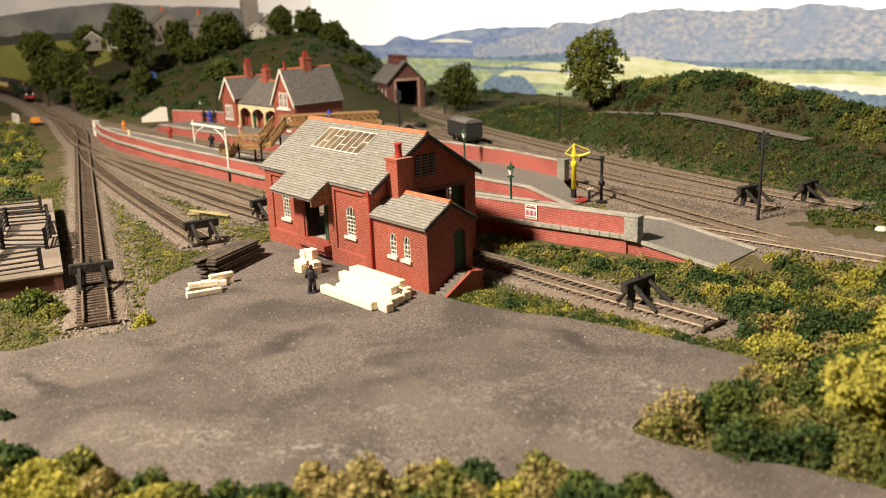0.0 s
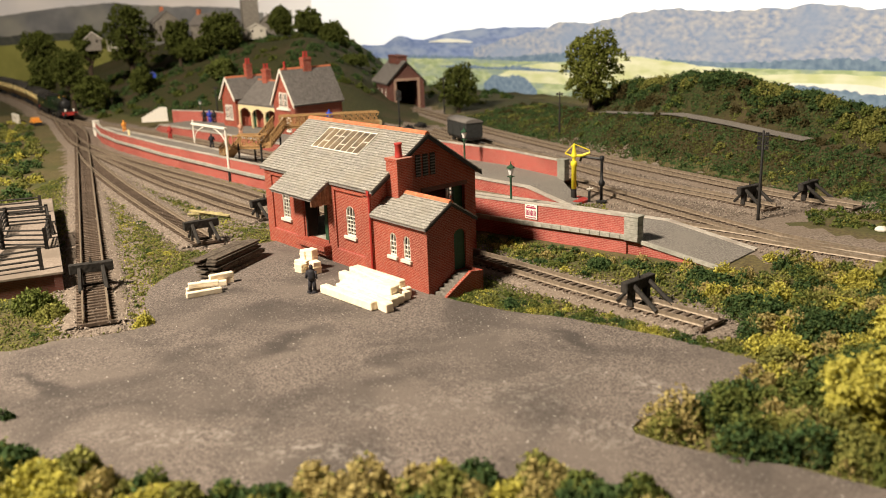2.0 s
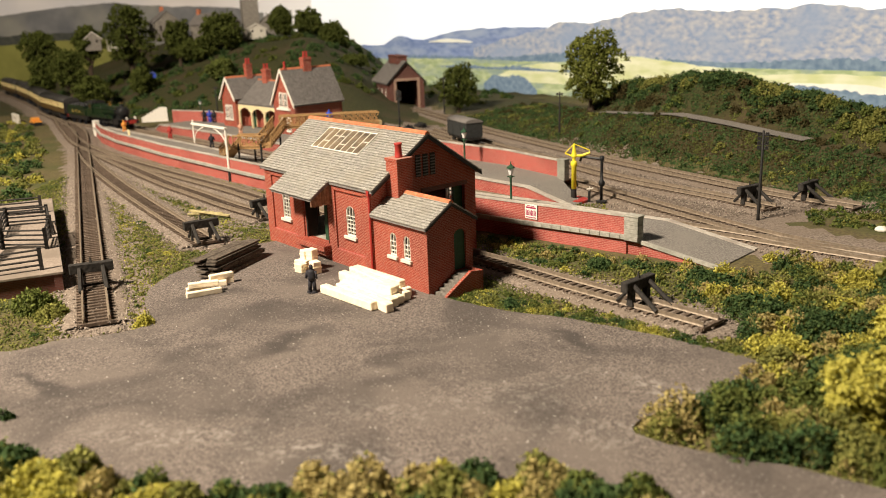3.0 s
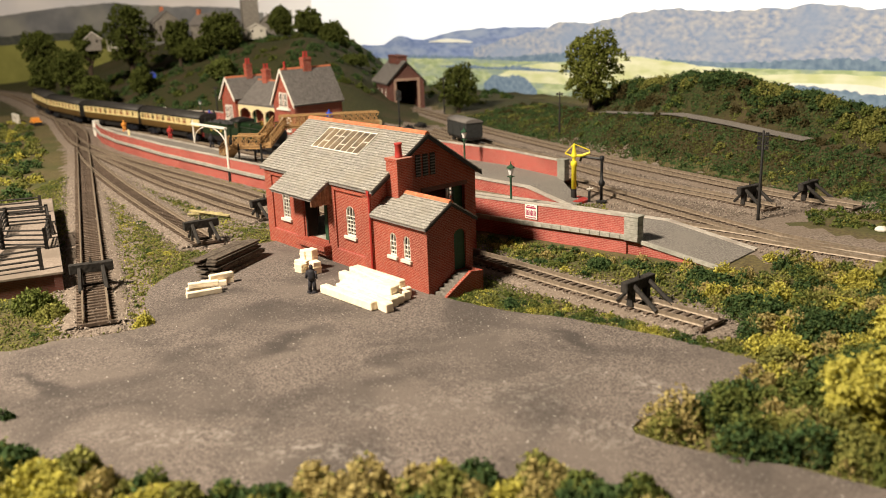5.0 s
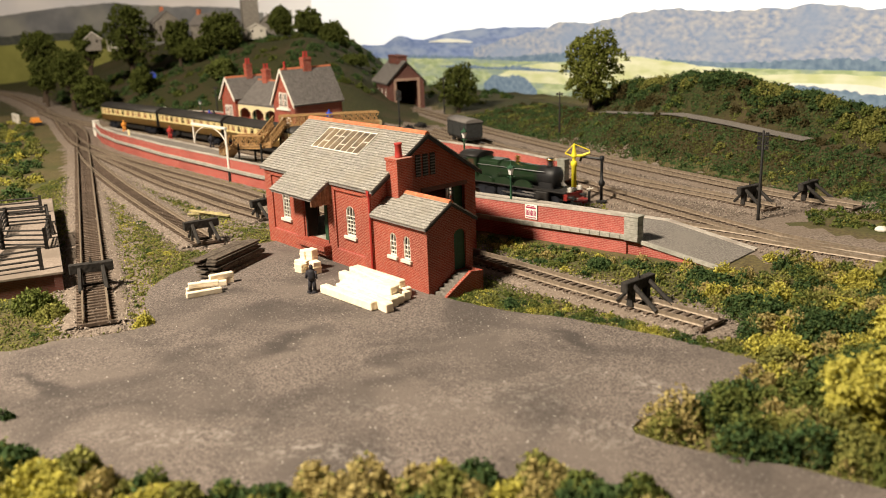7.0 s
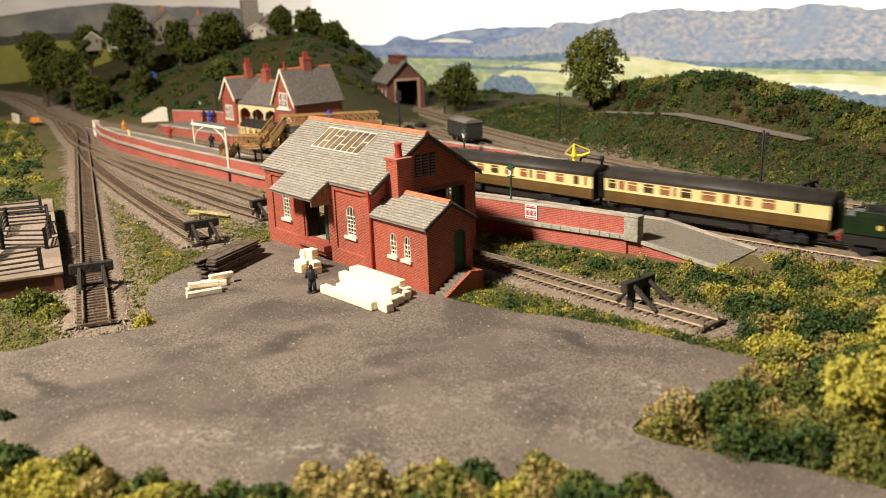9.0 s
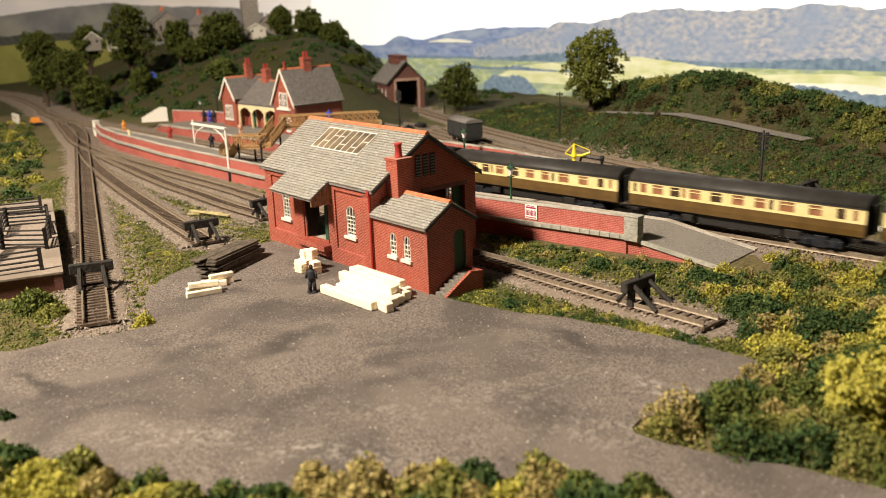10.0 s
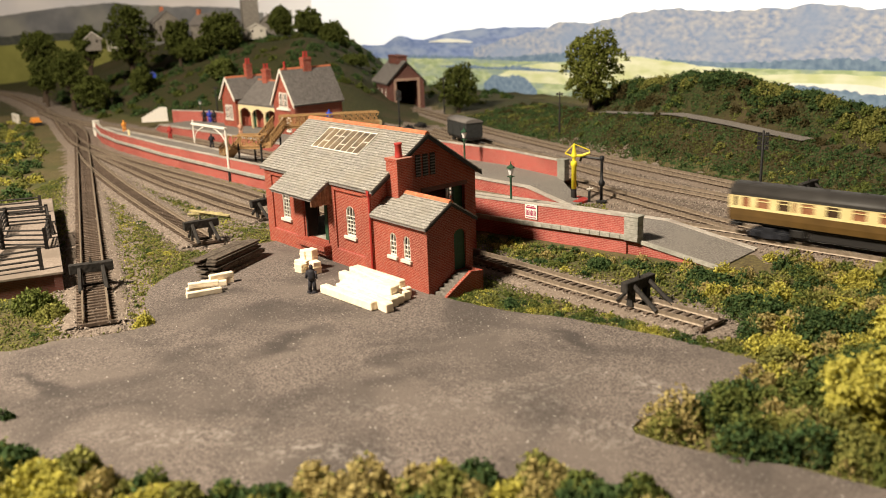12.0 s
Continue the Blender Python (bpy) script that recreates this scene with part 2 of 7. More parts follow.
# ---- mesh building, in millimetres ----
class Shape:
    def __init__(self):
        self.v, self.f = [], []

    def add(self, verts, faces, m=None):
        n = len(self.v)
        self.v += [tuple(m @ Vector(p)) if m else tuple(p) for p in verts]
        self.f += [tuple(n + i for i in f) for f in faces]
        return self

    def box(self, x0, x1, y0, y1, z0, z1, m=None):
        return self.add([(x, y, z) for z in (z0, z1) for y in (y0, y1) for x in (x0, x1)],
                        [(0, 2, 3, 1), (4, 5, 7, 6), (0, 1, 5, 4), (2, 6, 7, 3), (0, 4, 6, 2), (1, 3, 7, 5)], m)

    def prism(self, outline, y0, y1, m=None):
        """An outline in (x, z), carried from y0 to y1."""
        n = len(outline)
        return self.add([(x, y0, z) for x, z in outline] + [(x, y1, z) for x, z in outline],
                        [tuple(range(n)), tuple(range(2 * n - 1, n - 1, -1))] + [(i + n, (i + 1) % n + n, (i + 1) % n, i) for i in range(n)], m)

    def slab(self, outline, z0, z1, m=None):
        """An outline in (x, y), raised from z0 to z1."""
        n = len(outline)
        return self.add([(x, y, z0) for x, y in outline] + [(x, y, z1) for x, y in outline],
                        [tuple(range(n - 1, -1, -1)), tuple(range(n, 2 * n))] + [(i, (i + 1) % n, (i + 1) % n + n, i + n) for i in range(n)], m)

    def lathe(self, profile, sides=12, m=None):
        """(radius, z) turned round the z axis."""
        k = len(profile)
        vs = [(r * math.cos(2 * math.pi * i / sides), r * math.sin(2 * math.pi * i / sides), z) for r, z in profile for i in range(sides)]
        fs = [(j * sides + i, j * sides + (i + 1) % sides, (j + 1) * sides + (i + 1) % sides, (j + 1) * sides + i) for j in range(k - 1) for i in range(sides)]
        return self.add(vs, fs + [tuple(range(sides - 1, -1, -1)), tuple((k - 1) * sides + i for i in range(sides))], m)

    def rod(self, a, b, r, sides=6, r2=None):
        a, b = Vector(a), Vector(b)
        m = Matrix.Translation(a) @ (b - a).to_track_quat("Z", "Y").to_matrix().to_4x4()
        return self.lathe([(r, 0), (r if r2 is None else r2, (b - a).length)], sides, m)

    def loft(self, rings):
        """Closed rings of equal length joined in turn, capped at both ends."""
        n = len(rings[0])
        fs = [(j * n + i, j * n + (i + 1) % n, (j + 1) * n + (i + 1) % n, (j + 1) * n + i) for j in range(len(rings) - 1) for i in range(n)]
        k = (len(rings) - 1) * n
        return self.add([p for r in rings for p in r], fs + [tuple(range(n - 1, -1, -1)), tuple(k + i for i in range(n))])


def mesh_of(name, shape, mat, bevel=0.0, smooth=False):
    me = bpy.data.meshes.new(name)
    me.from_pydata([(x * MM, y * MM, z * MM) for x, y, z in shape.v], [], shape.f)
    bm = bmesh.new()
    bm.from_mesh(me)
    bmesh.ops.recalc_face_normals(bm, faces=bm.faces)
    if bevel:
        bmesh.ops.bevel(bm, geom=bm.edges[:], offset=bevel * MM, segments=1, affect="EDGES", clamp_overlap=True)
    if smooth:
        for f in bm.faces:
            f.smooth = len(f.verts) < 5
    bm.to_mesh(me)
    bm.free()
    me.materials.append(mat)
    return me


def part(name, shape, mat, parent, label="", bevel=0.0, smooth=False, kind=""):
    ob = new(name, mesh_of(name, shape, mat, bevel, smooth))
    ob.parent = parent
    return tagged(ob, label, kind=kind)


def thing(name, x, y, z, rz, label, category, group="", kind=""):
    ob = new(name)
    ob.empty_display_size = 0.01
    ob.matrix_world = pose(x * MM, y * MM, z * MM, 0, 0, rz)
    return tagged(ob, label, category, group, kind)


def single(name, shape, mat, x, y, z, rz, label, category, group="", kind="", bevel=0.0, smooth=False):
    ob = new(name, mesh_of(name, shape, mat, bevel, smooth))
    ob.matrix_world = pose(x * MM, y * MM, z * MM, 0, 0, rz)
    return tagged(ob, label, category, group, kind)


def place(x, y, z=0.0, rz=0.0, k=1.0):
    return pose(x * MM, y * MM, z * MM, 0, 0, rz) @ Matrix.Scale(k, 4)


def smooth_line(nodes, step=6.0):
    """Catmull-Rom through the nodes, in even steps."""
    n = np.array(nodes, float)
    n = np.vstack([2 * n[0] - n[1], n, 2 * n[-1] - n[-2]])
    pts = []
    for i in range(1, len(n) - 2):
        a, b, c, d = n[i - 1], n[i], n[i + 1], n[i + 2]
        for t in np.linspace(0, 1, 40, endpoint=False):
            pts.append(0.5 * (2 * b + (c - a) * t + (2 * a - 5 * b + 4 * c - d) * t ** 2 + (3 * b - a - 3 * c + d) * t ** 3))
    pts = np.array(pts + [n[-2]])
    s = np.concatenate([[0], np.cumsum(np.hypot(*np.diff(pts, axis=0).T))])
    even = np.linspace(0, s[-1], max(2, int(round(s[-1] / step)) + 1))
    return np.stack([np.interp(even, s, pts[:, 0]), np.interp(even, s, pts[:, 1])], 1), even


def offset_line(pts, d):
    """The line moved sideways to its left by d (d: number or one a point)."""
    t = np.gradient(pts, axis=0)
    t /= np.linalg.norm(t, axis=1)[:, None]
    return pts + np.stack([-t[:, 1], t[:, 0]], 1) * np.reshape(d, (-1, 1))
# ---- the land ----
RAIL_TOP = 3.5
MAIN = [(-1350, 1690), (-1150, 1692), (-980, 1668), (-840, 1592), (-735, 1490), (-653, 1378), (-571, 1250), (-498, 1128), (-425, 1030), (-336, 944), (-254, 860), (-179, 778), (-72, 656),
        (35.5, 537), (126, 452), (200, 381), (330, 265), (480, 170), (660, 110), (900, 80), (1200, 70)]
MAIN_LINE, MAIN_S = smooth_line(MAIN, 4.0)


def main_offset(x, y):
    """Signed distance from the main line, positive beyond it as seen from the yard."""
    d = np.hypot(MAIN_LINE[:, 0] - x, MAIN_LINE[:, 1] - y)
    i = int(np.clip(d.argmin(), 1, len(d) - 2))
    t = MAIN_LINE[i + 1] - MAIN_LINE[i - 1]
    return math.copysign(d[i], t[0] * (y - MAIN_LINE[i][1]) - t[1] * (x - MAIN_LINE[i][0]))


def step01(a, b, x):
    t = min(1.0, max(0.0, (x - a) / (b - a)))
    return t * t * (3 - 2 * t)


def bank_frame(x, y):
    q = 0.44 * (x - 150) - 0.9 * (y - 660)
    e = 0.9 * (x - 150) + 0.44 * (y - 660) - float(np.interp(q, [-271, -134, -42, 40, 139, 201], [14, -3, -8, 8, 15, 19]))
    return q, e


def height(x, y):
    z = 0.0
    q, e = bank_frame(x, y)
    if e > -5:
        k = float(np.interp(q, [-320, -200, -165, -128, -10, 75, 150, 320], [0.15, 0.22, 0.3, 0.75, 1.02, 0.8, 0.66, 0.45]))
        road = step01(-170, -120, q)
        z = k * float(np.interp(e, [0, 12, 42, 62, 82, 100, 170, 300], [0, 8, 30, 30.5 + (1 - road) * 8, 58, 56, 12, 0]))
        z += 2.2 * noise.noise((x / 22, y / 22, 0)) * step01(0, 25, e) * (1 - step01(34, 42, e) * (1 - step01(62, 70, e)))
    if y > 900:
        o = main_offset(x, y)
        if o > 30:
            hill = step01(34, 330, o) * (1 - step01(-190, -10, x)) * (0.75 + 0.25 * step01(-650, -450, x))
            z = max(z, 84 * hill + 5 * noise.noise((x / 70, y / 70, 3)) * step01(60, 200, o) * (1 - step01(-190, -10, x)))
    return z


# ---- tracks ----
TRACKS = {
    "siding": [(-141, 331), (-236, 567), (-331, 803), (-392, 950), (-456, 1058), (-530, 1172)],
    "dock_road": [(-128, 454), (-138, 470), (-166, 514), (-209, 583), (-251, 653), (-296, 733), (-331, 803)],
    "spur": [(-104, 508), (-136, 544), (-167, 584), (-198, 623), (-250, 697), (-296, 765), (-345, 838)],
    "goods_road": [(100, 306), (73, 337), (53, 360), (17, 405), (-40, 470), (-90, 528), (-120, 562), (-151, 601), (-212, 671), (-288, 762), (-352, 850), (-410, 960), (-470, 1080)],
    "loop": [(220, 362), (173, 415), (146, 464), (115, 529), (95, 574), (71, 632), (55, 691), (10, 800), (-40, 900)],
    "long_siding": [(190, 487), (177, 508), (165, 526), (152, 545), (125, 587), (95, 651), (58, 728), (38, 775), (0, 870)],
    "engine_road": [(238, 482), (224, 500), (212, 515), (191, 549), (167, 592), (137, 648), (105, 718), (65, 807), (41, 864), (9, 957), (-30, 1060)],
}


TRACK_LINES = [(np.vstack([smooth_line(TRACKS[k], 8.0)[0]]), w) for k, w in (("siding", 21), ("dock_road", 20), ("spur", 26), ("goods_road", 17), ("loop", 30), ("long_siding", 30), ("engine_road", 17))] + [(MAIN_LINE[::2], 30)]


def near_track(x, y, k=1.0):
    return any(np.hypot(ln[:, 0] - x, ln[:, 1] - y).min() < w * k for ln, w in TRACK_LINES)


def ground():
    step = 7.5
    xs, ys = np.arange(-1380, 1300, step), np.arange(-200, 1740, step)
    shape = Shape()
    grid = {}
    for j, y in enumerate(ys):
        for i, x in enumerate(xs):
            grid[i, j] = len(shape.v)
            shape.v.append((x, y, height(x, y) - 0.6 + 0.5 * noise.noise((x / 9, y / 9, 1))))
    n = len(xs)
    for j in range(len(ys) - 1):
        for i in range(n - 1):
            a = j * n + i
            shape.f.append((a, a + 1, a + n + 1, a + n))
    me = bpy.data.meshes.new("ground")
    me.from_pydata([(x * MM, y * MM, z * MM) for x, y, z in shape.v], [], shape.f)
    me.materials.append(SOIL)
    me.materials.append(HILLTURF)
    me.materials.append(BALLAST)
    kinds = [2 if z < 3 and near_track(x + 6 * noise.noise((x / 14, y / 14, 8)), y + 6 * noise.noise((x / 14, y / 14, 6))) else 1 if (z > 1.5 or y > 1150) else 0 for x, y, z in shape.v]
    idx = np.array([kinds[f[0]] for f in shape.f], dtype=np.int32)
    me.polygons.foreach_set("material_index", idx)
    me.polygons.foreach_set("use_smooth", np.ones(len(idx), dtype=bool))
    tagged(new("ground", me), "model landscape of brown earth and green turf", "ground", kind="structure")


ground()


def yard():
    """The worn grey goods yard, with its lane leading away."""
    edge = [(-420, 262), (-260, 292), (-168, 304), (-151, 314), (-127, 321), (-119, 333), (-128, 352), (-134, 372), (-131, 396), (-120, 418), (-95, 452), (-60, 450), (-18, 372), (1, 349), (26, 330),
            (47, 320), (66, 307), (84, 293), (106, 270), (98, 257), (82, 247), (66, 238), (52, 227), (64, 215), (89, 203), (112, 188), (190, 140), (300, 60), (120, -60), (-420, -60)]
    line, _ = smooth_line(edge + [edge[0]], 5.0)
    pts = [(x + 1.2 * noise.noise((x / 5, y / 5, 7)), y + 1.2 * noise.noise((x / 5, y / 5, 9))) for x, y in line[:-1]]
    bm = bmesh.new()
    top = bm.faces.new([bm.verts.new((x * MM, y * MM, 0.5 * MM)) for x, y in pts])
    res = bmesh.ops.extrude_face_region(bm, geom=[top])
    bmesh.ops.translate(bm, verts=[v for v in res["geom"] if isinstance(v, bmesh.types.BMVert)], vec=(0, 0, -2 * MM))
    bmesh.ops.triangulate(bm, faces=bm.faces[:])
    bmesh.ops.recalc_face_normals(bm, faces=bm.faces[:])
    me = bpy.data.meshes.new("yard")
    bm.to_mesh(me)
    bm.free()
    me.materials.append(ASPHALT)
    tagged(new("yard", me), "worn grey goods yard surface dusted with coal", "yard", kind="structure")


yard()

sleeper_mesh = mesh_of("sleeper", Shape().box(-7.6, 7.6, -0.9, 0.9, 0.2, 1.5), SLEEPER)


def rail_shape(line, d):
    """One flat-bottomed rail along the line."""
    rings = []
    mid = offset_line(line, d)
    for w, z in ((-0.6, 1.5), (0.6, 1.5), (0.22, 2.0), (0.33, RAIL_TOP), (-0.33, RAIL_TOP), (-0.22, 2.0)):
        rings.append(np.column_stack([offset_line(line, d + w), np.full(len(line), z)]))
    return Shape().loft([[tuple(r[i]) for r in rings] for i in range(len(mid))])


def ballast_shape(line):
    prof = ((-15, -1.0), (-11.5, 0.35), (-8, 0.8), (0, 0.75), (8, 0.8), (11.5, 0.35), (15, -1.0))
    rows = [offset_line(line, d) for d, _ in prof]
    sh = Shape()
    for i in range(len(line)):
        for r, (d, z) in zip(rows, prof):
            x, y = r[i]
            sh.v.append((x + 1.5 * noise.noise((x / 6, y / 6, 2)), y + 1.5 * noise.noise((x / 6, y / 6, 5)), z + 0.25 * noise.noise((x / 3, y / 3, 1))))
    n = len(prof)
    sh.f = [(a * n + b, a * n + b + 1, a * n + n + b + 1, a * n + n + b) for a in range(len(line) - 1) for b in range(n - 1)]
    return sh


def track(nodes, label, pick=lambda x, y: False, stop=None):
    line, _ = smooth_line(nodes, 6.0)
    ob = thing("railway_track", 0, 0, 0, 0, label, "railway track", "tracks of the station")
    part("ballast", ballast_shape(line), BALLAST, ob, "brown gravel ballast", smooth=True)
    part("rail", rail_shape(line, 5.0), RAIL, ob)
    part("rail", rail_shape(line, -5.0), RAIL, ob)
    even, _ = smooth_line(nodes, 4.1)
    t = np.gradient(even, axis=0)
    rest = Shape()
    for (x, y), (tx, ty) in zip(even, t):
        rz = math.degrees(math.atan2(ty, tx)) - 90
        if pick(x, y):
            s = new("sleeper", sleeper_mesh)
            s.parent = ob
            s.matrix_local = place(x, y, 0, rz)
        else:
            m = Matrix.Translation((x, y, 0)) @ Matrix.Rotation(radians(rz), 4, "Z")
            rest.box(-7.6, 7.6, -0.9, 0.9, 0.2, 1.5, m)
    if rest.v:
        part("sleepers", rest, SLEEPER, ob, kind="stuff")
    return ob


track(MAIN[1:-1], "main line of rusty rails on brown ballast")
track(TRACKS["siding"], "straight siding track ending at a black buffer stop", lambda x, y: y < 720)
track(TRACKS["dock_road"], "short siding track on weedy brown ballast", lambda x, y: y < 640)
track(TRACKS["spur"], "siding track ending behind the goods shed", lambda x, y: y < 600)
track(TRACKS["goods_road"], "goods track running through the brick shed", lambda x, y: y < 420)
track(TRACKS["loop"], "loop track joining the main line")
track(TRACKS["long_siding"], "long siding track ending at a black buffer stop")
track(TRACKS["engine_road"], "siding track leading to the engine shed")
# ---- brick goods shed ----
SX, SY, SRZ = -93.3, 459.0, -50.27
SL, SW, EAVE, TOP = 97.0, 63.0, 41.7, 62.6


def wall_with_openings(x0, x1, z0, z1, holes, y0, y1, top=None):
    """An upright wall along x with holes (x0, x1, z0, z1, rise of an arched head) cut through; top: outline points above z1."""
    sh = Shape()
    xs = sorted({x0, x1, *[h[0] for h in holes], *[h[1] for h in holes]})
    for a, b in zip(xs, xs[1:]):
        cuts = sorted((h for h in holes if h[0] <= a and h[1] >= b), key=lambda h: h[2])
        z = z0
        for h in cuts:
            if h[2] > z:
                sh.box(a, b, y0, y1, z, h[2])
            z = h[3] + h[4]
            if h[4]:
                w, c = (b - a) / 2, (a + b) / 2
                n = 8
                arc = [(c + w * math.cos(math.pi * i / n), h[3] + h[4] * math.sin(math.pi * i / n)) for i in range(n + 1)]
                for p, q in zip(arc, arc[1:]):
                    sh.prism([(q[0], q[1]), (p[0], p[1]), (p[0], z + 0.01), (q[0], z + 0.01)], y0, y1)
        if z < z1:
            sh.box(a, b, y0, y1, z, z1)
    if top:
        sh.prism(top, y0, y1)
    return sh


def slates(width, slope, row=1.62, wide=2.3, thick=0.6, seed=1):
    """Overlapping slates on a slope: x along the eave, y up the slope, z out of it."""
    rng = random.Random(seed)
    sh = Shape()
    n = int(math.ceil(slope / row))
    row = slope / n
    for j in range(n):
        x = -wide * (0.5 if j % 2 else 0.0)
        while x < width:
            a, b = max(0, x + 0.08), min(width, x + wide - 0.08)
            if b - a > 0.3:
                t = thick + rng.uniform(-0.08, 0.1)
                lift, y0, y1 = rng.uniform(0, 0.07), j * row - 0.22 + rng.uniform(-0.06, 0.06), (j + 1) * row + 0.3
                sh.add([(a, y0, 0), (b, y0, 0), (b, y1, -0.2), (a, y1, -0.2), (a, y0, t + lift), (b, y0, t + lift), (b, y1, 0.05), (a, y1, 0.05)],
                       [(4, 5, 6, 7), (0, 1, 5, 4), (1, 2, 6, 5), (3, 0, 4, 7)])
            x += wide
    return sh


def slope_matrix(x, y, z, angle, turn=0.0):
    return Matrix.Translation((x, y, z)) @ Matrix.Rotation(radians(turn), 4, "Z") @ Matrix.Rotation(angle, 4, "X")


def moved(shape, m):
    shape.v = [tuple(m @ Vector(p)) for p in shape.v]
    return shape


def ridge_tiles(x0, x1, y, z, m=None):
    sh = Shape()
    x = x0
    while x < x1 - 0.1:
        b = min(x1, x + 4.0)
        sh.prism([(-1.5, -1.0), (-1.2, 0.1), (0, 0.85), (1.2, 0.1), (1.5, -1.0), (0, -0.4)], x + 0.05, b - 0.05, Matrix.Translation((0, y, z)) @ Matrix.Rotation(radians(-90), 4, "Z") if m is None else m)
        x = b
    return sh


def sash_window(parent, x, z0, w, h, arch, y=-0.1, rows=5, cols=3, sill=True):
    """A white small-paned window set in a wall whose face is y = 0."""
    win = part("window", Shape().box(x - w / 2, x + w / 2, y + 1.25, y + 1.45, z0, z0 + h + arch * 0.9), DARK, parent, "dark window panes")
    fr = Shape()
    fr.box(x - w / 2, x - w / 2 + 0.4, y + 0.3, y + 1.2, z0, z0 + h).box(x + w / 2 - 0.4, x + w / 2, y + 0.3, y + 1.2, z0, z0 + h).box(x - w / 2, x + w / 2, y + 0.3, y + 1.2, z0, z0 + 0.6)
    if arch:
        n = 8
        for i in range(n):
            a, b = math.pi * i / n, math.pi * (i + 1) / n
            fr.prism([(x + (w / 2) * math.cos(a), z0 + h + arch * math.sin(a)), (x + (w / 2) * math.cos(b), z0 + h + arch * math.sin(b)),
                      (x + (w / 2 - 0.4) * math.cos(b), z0 + h + (arch - 0.4) * math.sin(b)), (x + (w / 2 - 0.4) * math.cos(a), z0 + h + (arch - 0.4) * math.sin(a))], y + 0.3, y + 1.2)
    else:
        fr.box(x - w / 2, x + w / 2, y + 0.3, y + 1.2, z0 + h - 0.6, z0 + h)
    part("window_frame", fr, WHITE, win, "white window frame")
    for i in range(1, cols):
        c = x - w / 2 + w * i / cols
        part("glazing_bar", Shape().box(c - 0.11, c + 0.11, y + 0.5, y + 1.2, z0, z0 + h + arch * 0.8), WHITE, win)
    for j in range(1, rows):
        c = z0 + h * j / rows
        part("glazing_bar", Shape().box(x - w / 2, x + w / 2, y + 0.55, y + 1.2, c - 0.11, c + 0.11), WHITE, win)
    if sill:
        part("sill", Shape().box(x - w / 2 - 1.2, x + w / 2 + 1.2, y - 1.1, y + 1.2, z0 - 1.5, z0), PALE_STONE, win, "pale stone sill", bevel=0.12)
    return win


